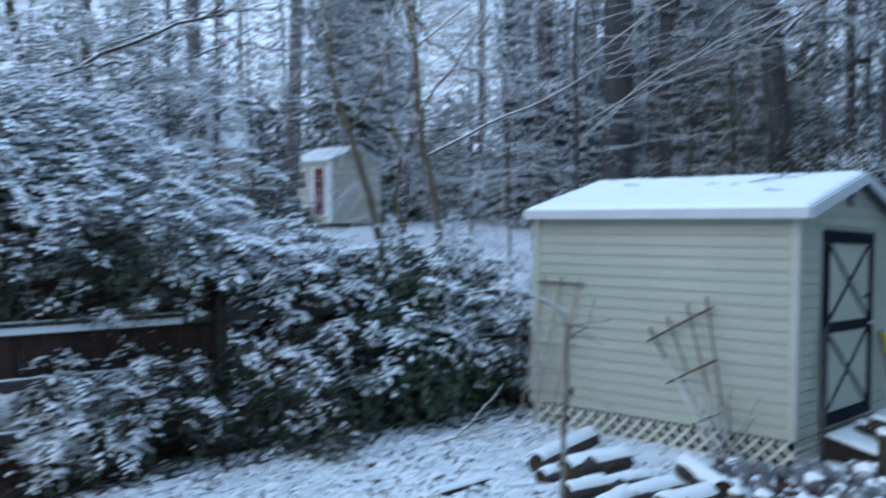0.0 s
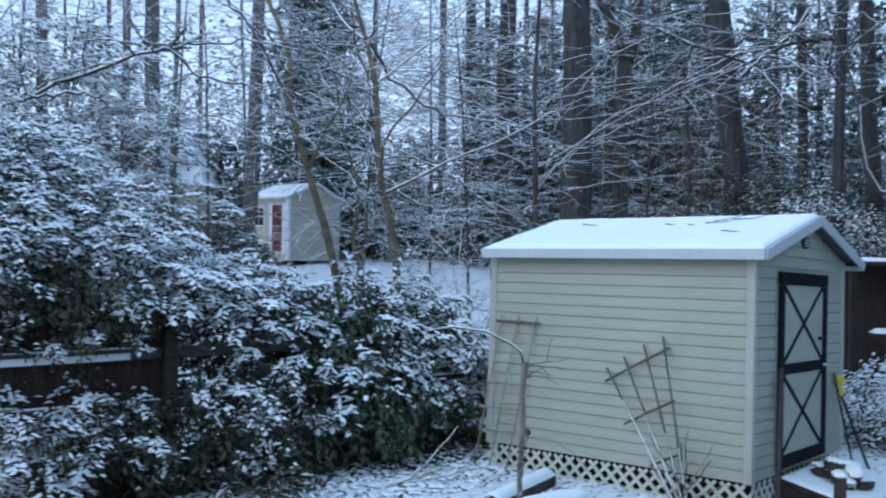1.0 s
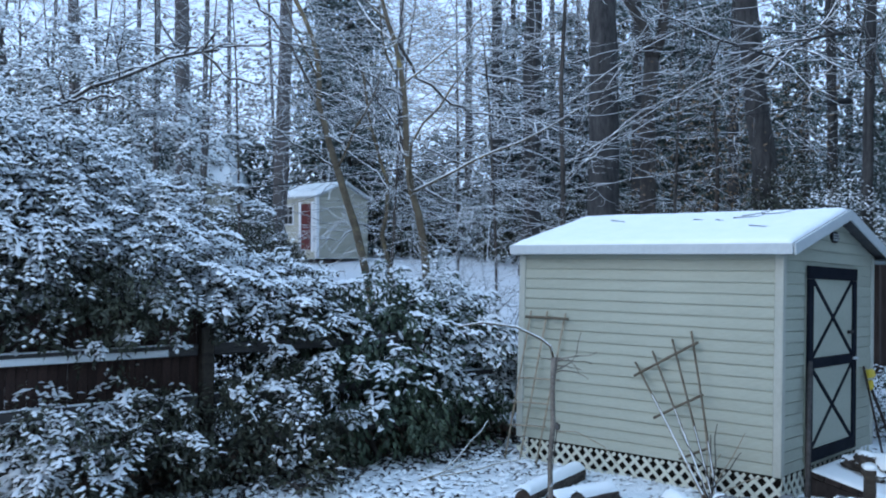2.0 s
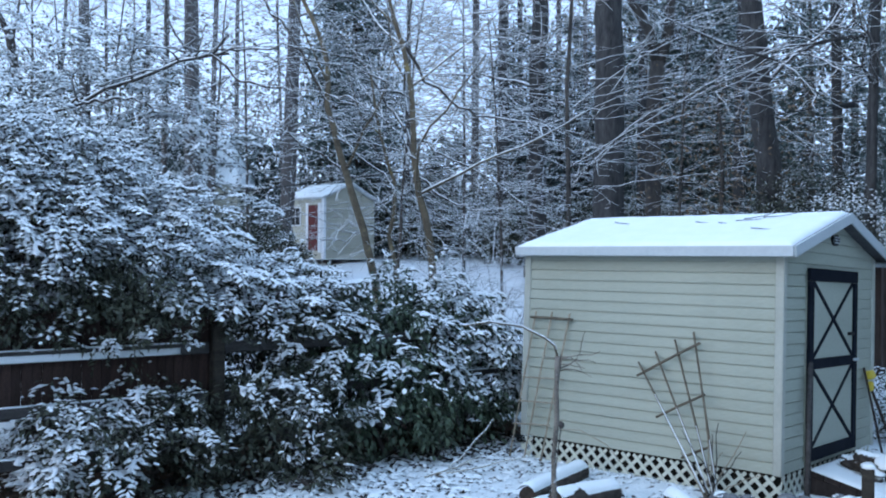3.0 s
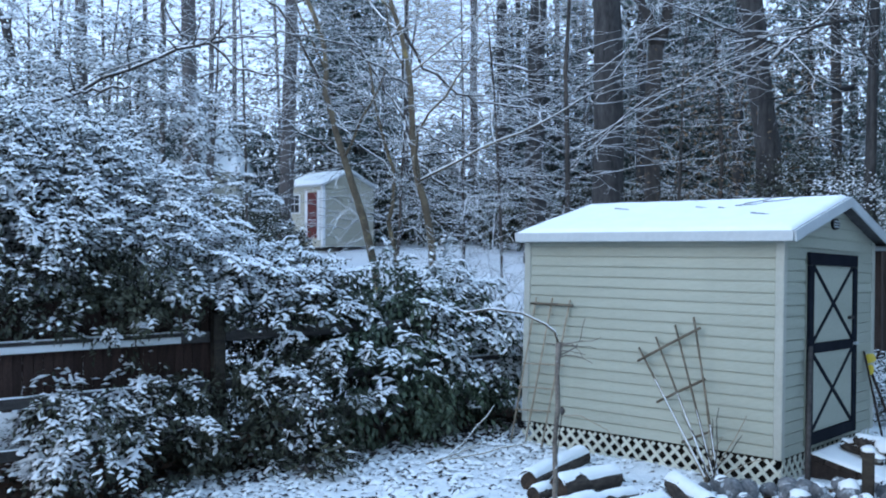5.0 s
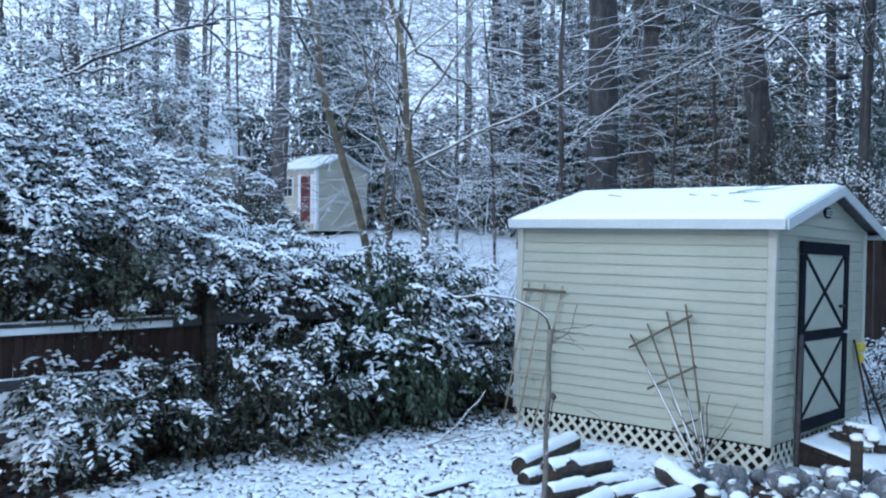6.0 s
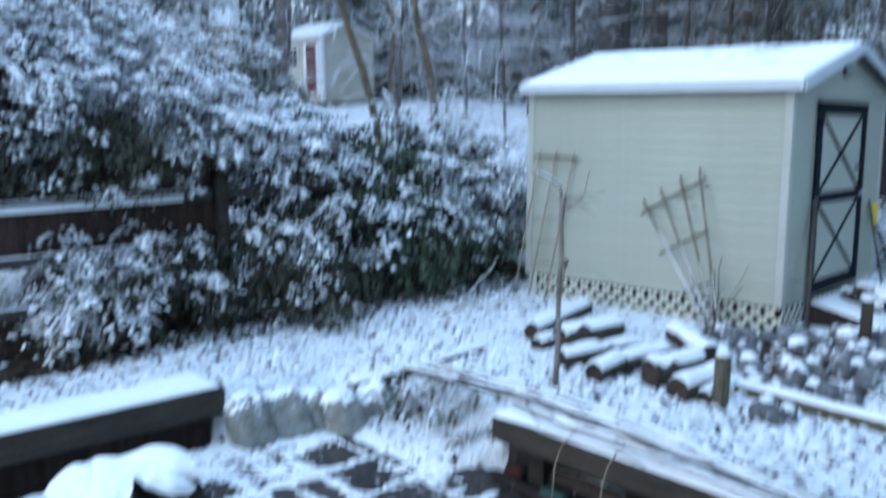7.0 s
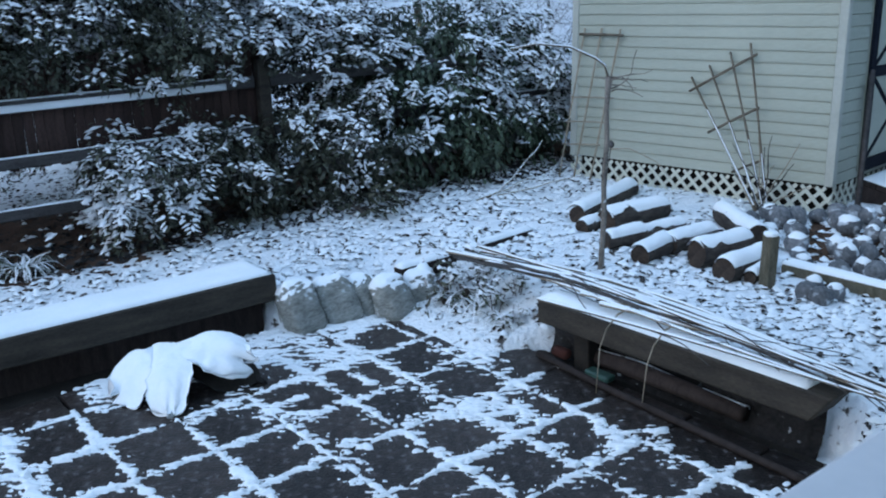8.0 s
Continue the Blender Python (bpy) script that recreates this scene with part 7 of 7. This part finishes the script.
def dead_weed(x, y, n, h, seed):
    """A tuft of upright dead stalks with shrivelled leaves and a little snow."""
    r = np.random.default_rng(seed)
    t = thing("dead_weed", pose(x, y, float(ground_height(x, y)) - 0.01), "dead grey weed standing in the snowy patio corner", "plant", "weeds in the patio corner")
    P, AX = [], []
    for k in range(n):
        d = np.array([0.30 * r.normal(), 0.30 * r.normal(), 1.0])
        q_ = limb_path(r, (0.03 * r.normal(), 0.03 * r.normal(), 0), d, h * (0.6 + 0.6 * r.random()), 6, 0.10, -0.01)
        part("stalk", tube("stalk", q_, np.linspace(0.004, 0.002, 6), TWIG, 4), None, t)
        for p in q_[2:]:
            for _k in range(3):
                P.append(p + 0.004 * r.normal(size=3))
                AX.append(unit(np.array([r.normal(), r.normal(), -0.3 + 0.4 * r.normal()])))
    P, AX = np.array(P), np.array(AX)
    ln = 0.025 + 0.03 * r.random(len(P))
    up = np.tile([0.0, -0.2, 1.0], (len(P), 1))
    tagged(part("leaves", mesh_from("leaves", *leaf_arrays(P, AX, up, ln, ln * 0.4), STRAP), None, t, "shrivelled grey-green leaves"), kind="stuff")
    h_ = r.random(len(P)) < 0.8
    tagged(part("leaf_snow", mesh_from("leaf_snow", *snow_arrays(P[h_] + [0, 0, 0.004], AX[h_], ln[h_], ln[h_] * 0.6, 0.004 + 0.006 * r.random(int(h_.sum()))), SNOW_BRANCH, True), None, t, "snow on the leaves"), kind="stuff")


for k, (x, y, n, h) in enumerate([(-0.12, 6.08, 9, 0.24), (0.02, 5.86, 8, 0.22), (-0.30, 6.22, 8, 0.20), (0.10, 5.62, 6, 0.14), (0.16, 5.95, 6, 0.18), (-0.02, 6.30, 7, 0.18)]):
    dead_weed(x, y, n, h, 1300 + k)
shrub("low_shrub", (-1.15, 8.0, 0.28), [((-1.18, 7.98, 0.38), (0.26, 0.2, 0.16))], 70, 0.07, 0.3, flat_snow(0.3), "low snowy shrub at the foot of the hedge", 990, nstems=3)
shrub("low_shrub", (-0.30, 6.15, 0.16), [((-0.25, 6.2, 0.24), (0.16, 0.12, 0.13))], 80, 0.05, 0.3, flat_snow(0.5), "small snowy plant beside the edging timber", 991, nstems=3)


# ---- litter on the snow ----
def litter(seed):
    r = np.random.default_rng(seed)
    n = 34000
    x, y = -5.5 + 11 * r.random(n), 3.2 + 7.0 * r.random(n)
    nn, aa = N_DIR[0] * x + N_DIR[1] * y, A_DIR[0] * x + A_DIR[1] * y
    out = (nn > PATIO_N + 0.1) | (aa > PATIO_A + 0.2) | (ground_height(x, y) > 0.03)
    lx = (x - 0.835) * 0.737 + (y - 9.288) * -0.676
    ly = (x - 0.835) * 0.676 + (y - 9.288) * 0.737
    out &= ~((lx > -0.05) & (lx < 2.75) & (ly > -0.05))
    dens = 0.52 + 0.5 * fbm(x, y, 1.1, 3, 31) + 0.8 * fbm(x, y, 6, 2, 33)
    dens = dens + 0.22 * smooth01((x - 0.3) / 0.6) * (y < 7.2)
    dens = dens + 0.10 * np.exp(-(((x - 0.0) / 0.55) ** 2 + ((y - 5.75) / 0.5) ** 2))
    out &= r.random(n) < dens
    x, y = x[out], y[out]
    n = len(x)
    P = np.stack([x, y, ground_height(x, y) + 0.004], 1)
    ang = r.random(n) * 6.283
    ax = unit(np.stack([np.cos(ang), np.sin(ang), 0.25 * r.normal(size=n) + 0.1], 1))
    nr = unit(np.stack([0.5 * r.normal(size=n), 0.5 * r.normal(size=n), np.ones(n)], 1))
    ln = 0.018 + 0.058 * r.random(n) ** 1.6
    rel = np.stack([x, y], 1) - FENCE_P
    bed = rel @ FENCE_N + 0.22 + 0.55 * smooth01((0.7 - rel @ FENCE_D) / 1.1) > -0.08
    lumps = r.random(n) < np.where(bed, 0.04, 0.45)  # leaves under the snow stand up as small white humps
    up = P[lumps] + [0.03, 0.01, 0.004]
    m = int(lumps.sum())
    tagged(new("lawn_snow_humps", mesh_from("lawn_snow_humps", *snow_arrays(up, ax[lumps], 0.04 + 0.06 * r.random(m), 0.03 + 0.04 * r.random(m), 0.012 + 0.018 * r.random(m)), SNOW, True)), "small humps of snow over leaves on the lawn", "snow", kind="stuff")
    tagged(new("leaf_litter", mesh_from("leaf_litter", *leaf_arrays(P, ax, nr, ln, ln * (0.3 + 0.35 * r.random(n))), DEADLEAF)), "brown dead leaves poking through the snow on the lawn", "leaves", kind="stuff")
    n = 2600
    s_, o_ = -3.0 + 7.6 * r.random(n), -0.75 + 0.9 * r.random(n)
    P = FENCE_P + s_[:, None] * FENCE_D + o_[:, None] * FENCE_N
    P = np.concatenate([P, (ground_height(P[:, 0], P[:, 1]) + 0.006)[:, None]], 1)
    ang = r.random(n) * 6.283
    ax = unit(np.stack([np.cos(ang), np.sin(ang), 0.3 * r.normal(size=n)], 1))
    nr = unit(np.stack([0.6 * r.normal(size=n), 0.6 * r.normal(size=n), np.ones(n)], 1))
    ln = 0.05 + 0.05 * r.random(n)
    tagged(new("hedge_litter", mesh_from("hedge_litter", *leaf_arrays(P, ax, nr, ln, ln * 0.5), DEADLEAF)), "brown leaf litter beneath the hedge", "leaves", kind="stuff")


litter(1200)
r9 = np.random.default_rng(99)
deb = thing("roof_twig", shed.matrix_world @ pose(0, 0, 0), "thin fallen twigs lying on the roof snow", "twig")
for k, (x, t_) in enumerate([(1.75, 0.62), (1.9, 0.66), (2.1, 0.78), (2.2, 0.40), (0.55, 0.7), (1.95, 0.72), (1.5, 0.65)]):
    y = -OH + RUN * t_
    z = SHED_H1 - OH * slope + 0.02 + RUN * t_ * slope + 0.078
    d = np.array([1, 0.25 * r9.normal(), 0])
    d[2] = d[1] * slope
    q_ = limb_path(r9, (x, y, z), d, 0.2 + 0.25 * r9.random(), 5, 0.10, 0)
    part("twig", tube("twig", q_, np.linspace(0.005, 0.002, 5), TWIG, 5), None, deb)

# ---- house wall and window round the camera ----
WALL_M = Matrix.Translation((0, 0, 0)) @ pose(0, 0, 0, 0, 0, math.degrees(math.atan2(A_DIR[1], A_DIR[0])))
wall = thing("wall_house", WALL_M, "pale sided house wall with a wide window", "wall", kind="structure")
S0, S1, ZB, ZT = -0.25, 2.2, 1.86, 3.1
for sx0, sx1, z0, z1 in ((-4, S0, -0.1, 3.6), (S1, 6, -0.1, 3.6), (S0, S1, -0.1, ZB - 0.06), (S0, S1, ZT, 3.6)):
    part("wall_panel", box(sx1 - sx0, 0.11, z1 - z0, 0, ((sx0 + sx1) / 2, 0.305, (z0 + z1) / 2)), SIDING, wall)
win = thing("window_1", WALL_M, "white painted window frame with a deep sill", "window", kind="structure")
part("window_sill", box(S1 - S0 + 0.1, 0.080, 0.055, 0.006, ((S0 + S1) / 2, 0.308, 1.9125)), WHITEPAINT, win)
part("window_sill", box(S1 - S0, 0.06, 0.05, 0.006, ((S0 + S1) / 2, 0.255, 1.845)), WHITEPAINT, win)
part("window_frame", box(0.06, 0.08, ZT - 1.92, 0.004, (S0 + 0.03, 0.31, (ZT + 1.92) / 2)), WHITEPAINT, win)
part("window_frame", box(0.06, 0.08, ZT - 1.92, 0.004, (S1 - 0.03, 0.31, (ZT + 1.92) / 2)), WHITEPAINT, win)
part("window_frame", box(S1 - S0 - 0.12, 0.08, 0.06, 0.004, ((S0 + S1) / 2, 0.31, ZT - 0.03)), WHITEPAINT, win)
room = thing("wall_room", WALL_M, "plain room walls behind the window", "wall", kind="structure")
part("side_wall", box(0.1, 4.0, 2.8, 0, (-2.55, -1.76, 2.2)), WALLPAINT, room)
part("side_wall", box(0.1, 4.0, 2.8, 0, (4.05, -1.76, 2.2)), WALLPAINT, room)
part("back_wall", box(6.7, 0.1, 2.8, 0, (0.75, -3.82, 2.2)), WALLPAINT, room)
tagged(part("floor", box(6.7, 4.1, 0.1, 0, (0.75, -1.8, 0.74)), FLOORWOOD, None), "brown boarded room floor", "floor", kind="structure").matrix_world = WALL_M
tagged(part("ceiling", box(6.7, 4.1, 0.1, 0, (0.75, -1.8, 3.66)), WALLPAINT, None), "pale room ceiling", "ceiling", kind="structure").matrix_world = WALL_M

# ---- paving slabs, one by one ----
slab_me = bm_mesh("slab", box(TILE_A - 0.014, TILE_B - 0.014, 0.04, 0.006), PAVER)
ang_t = math.degrees(math.atan2(A_DIR[1], A_DIR[0]))
r10 = np.random.default_rng(10)
for i in range(-8, 6):
    for j in range(0, 10):
        p = lat(i + 0.5, j + 0.5)
        o = part("slab", slab_me, None, patio)
        o.matrix_world = pose(p[0], p[1], -0.021 + 0.002 * r10.normal(), 0.25 * r10.normal(), 0.25 * r10.normal(), ang_t + 0.4 * r10.normal())
half_me = bm_mesh("slab", box(TILE_A - 0.018, TILE_B * 0.74, 0.04, 0.006), PAVER)
for i in range(-8, 6):
    p = lat(i + 0.5, -0.38)
    o = part("slab", half_me, None, patio)
    o.matrix_world = pose(p[0], p[1], -0.021, 0, 0, ang_t)
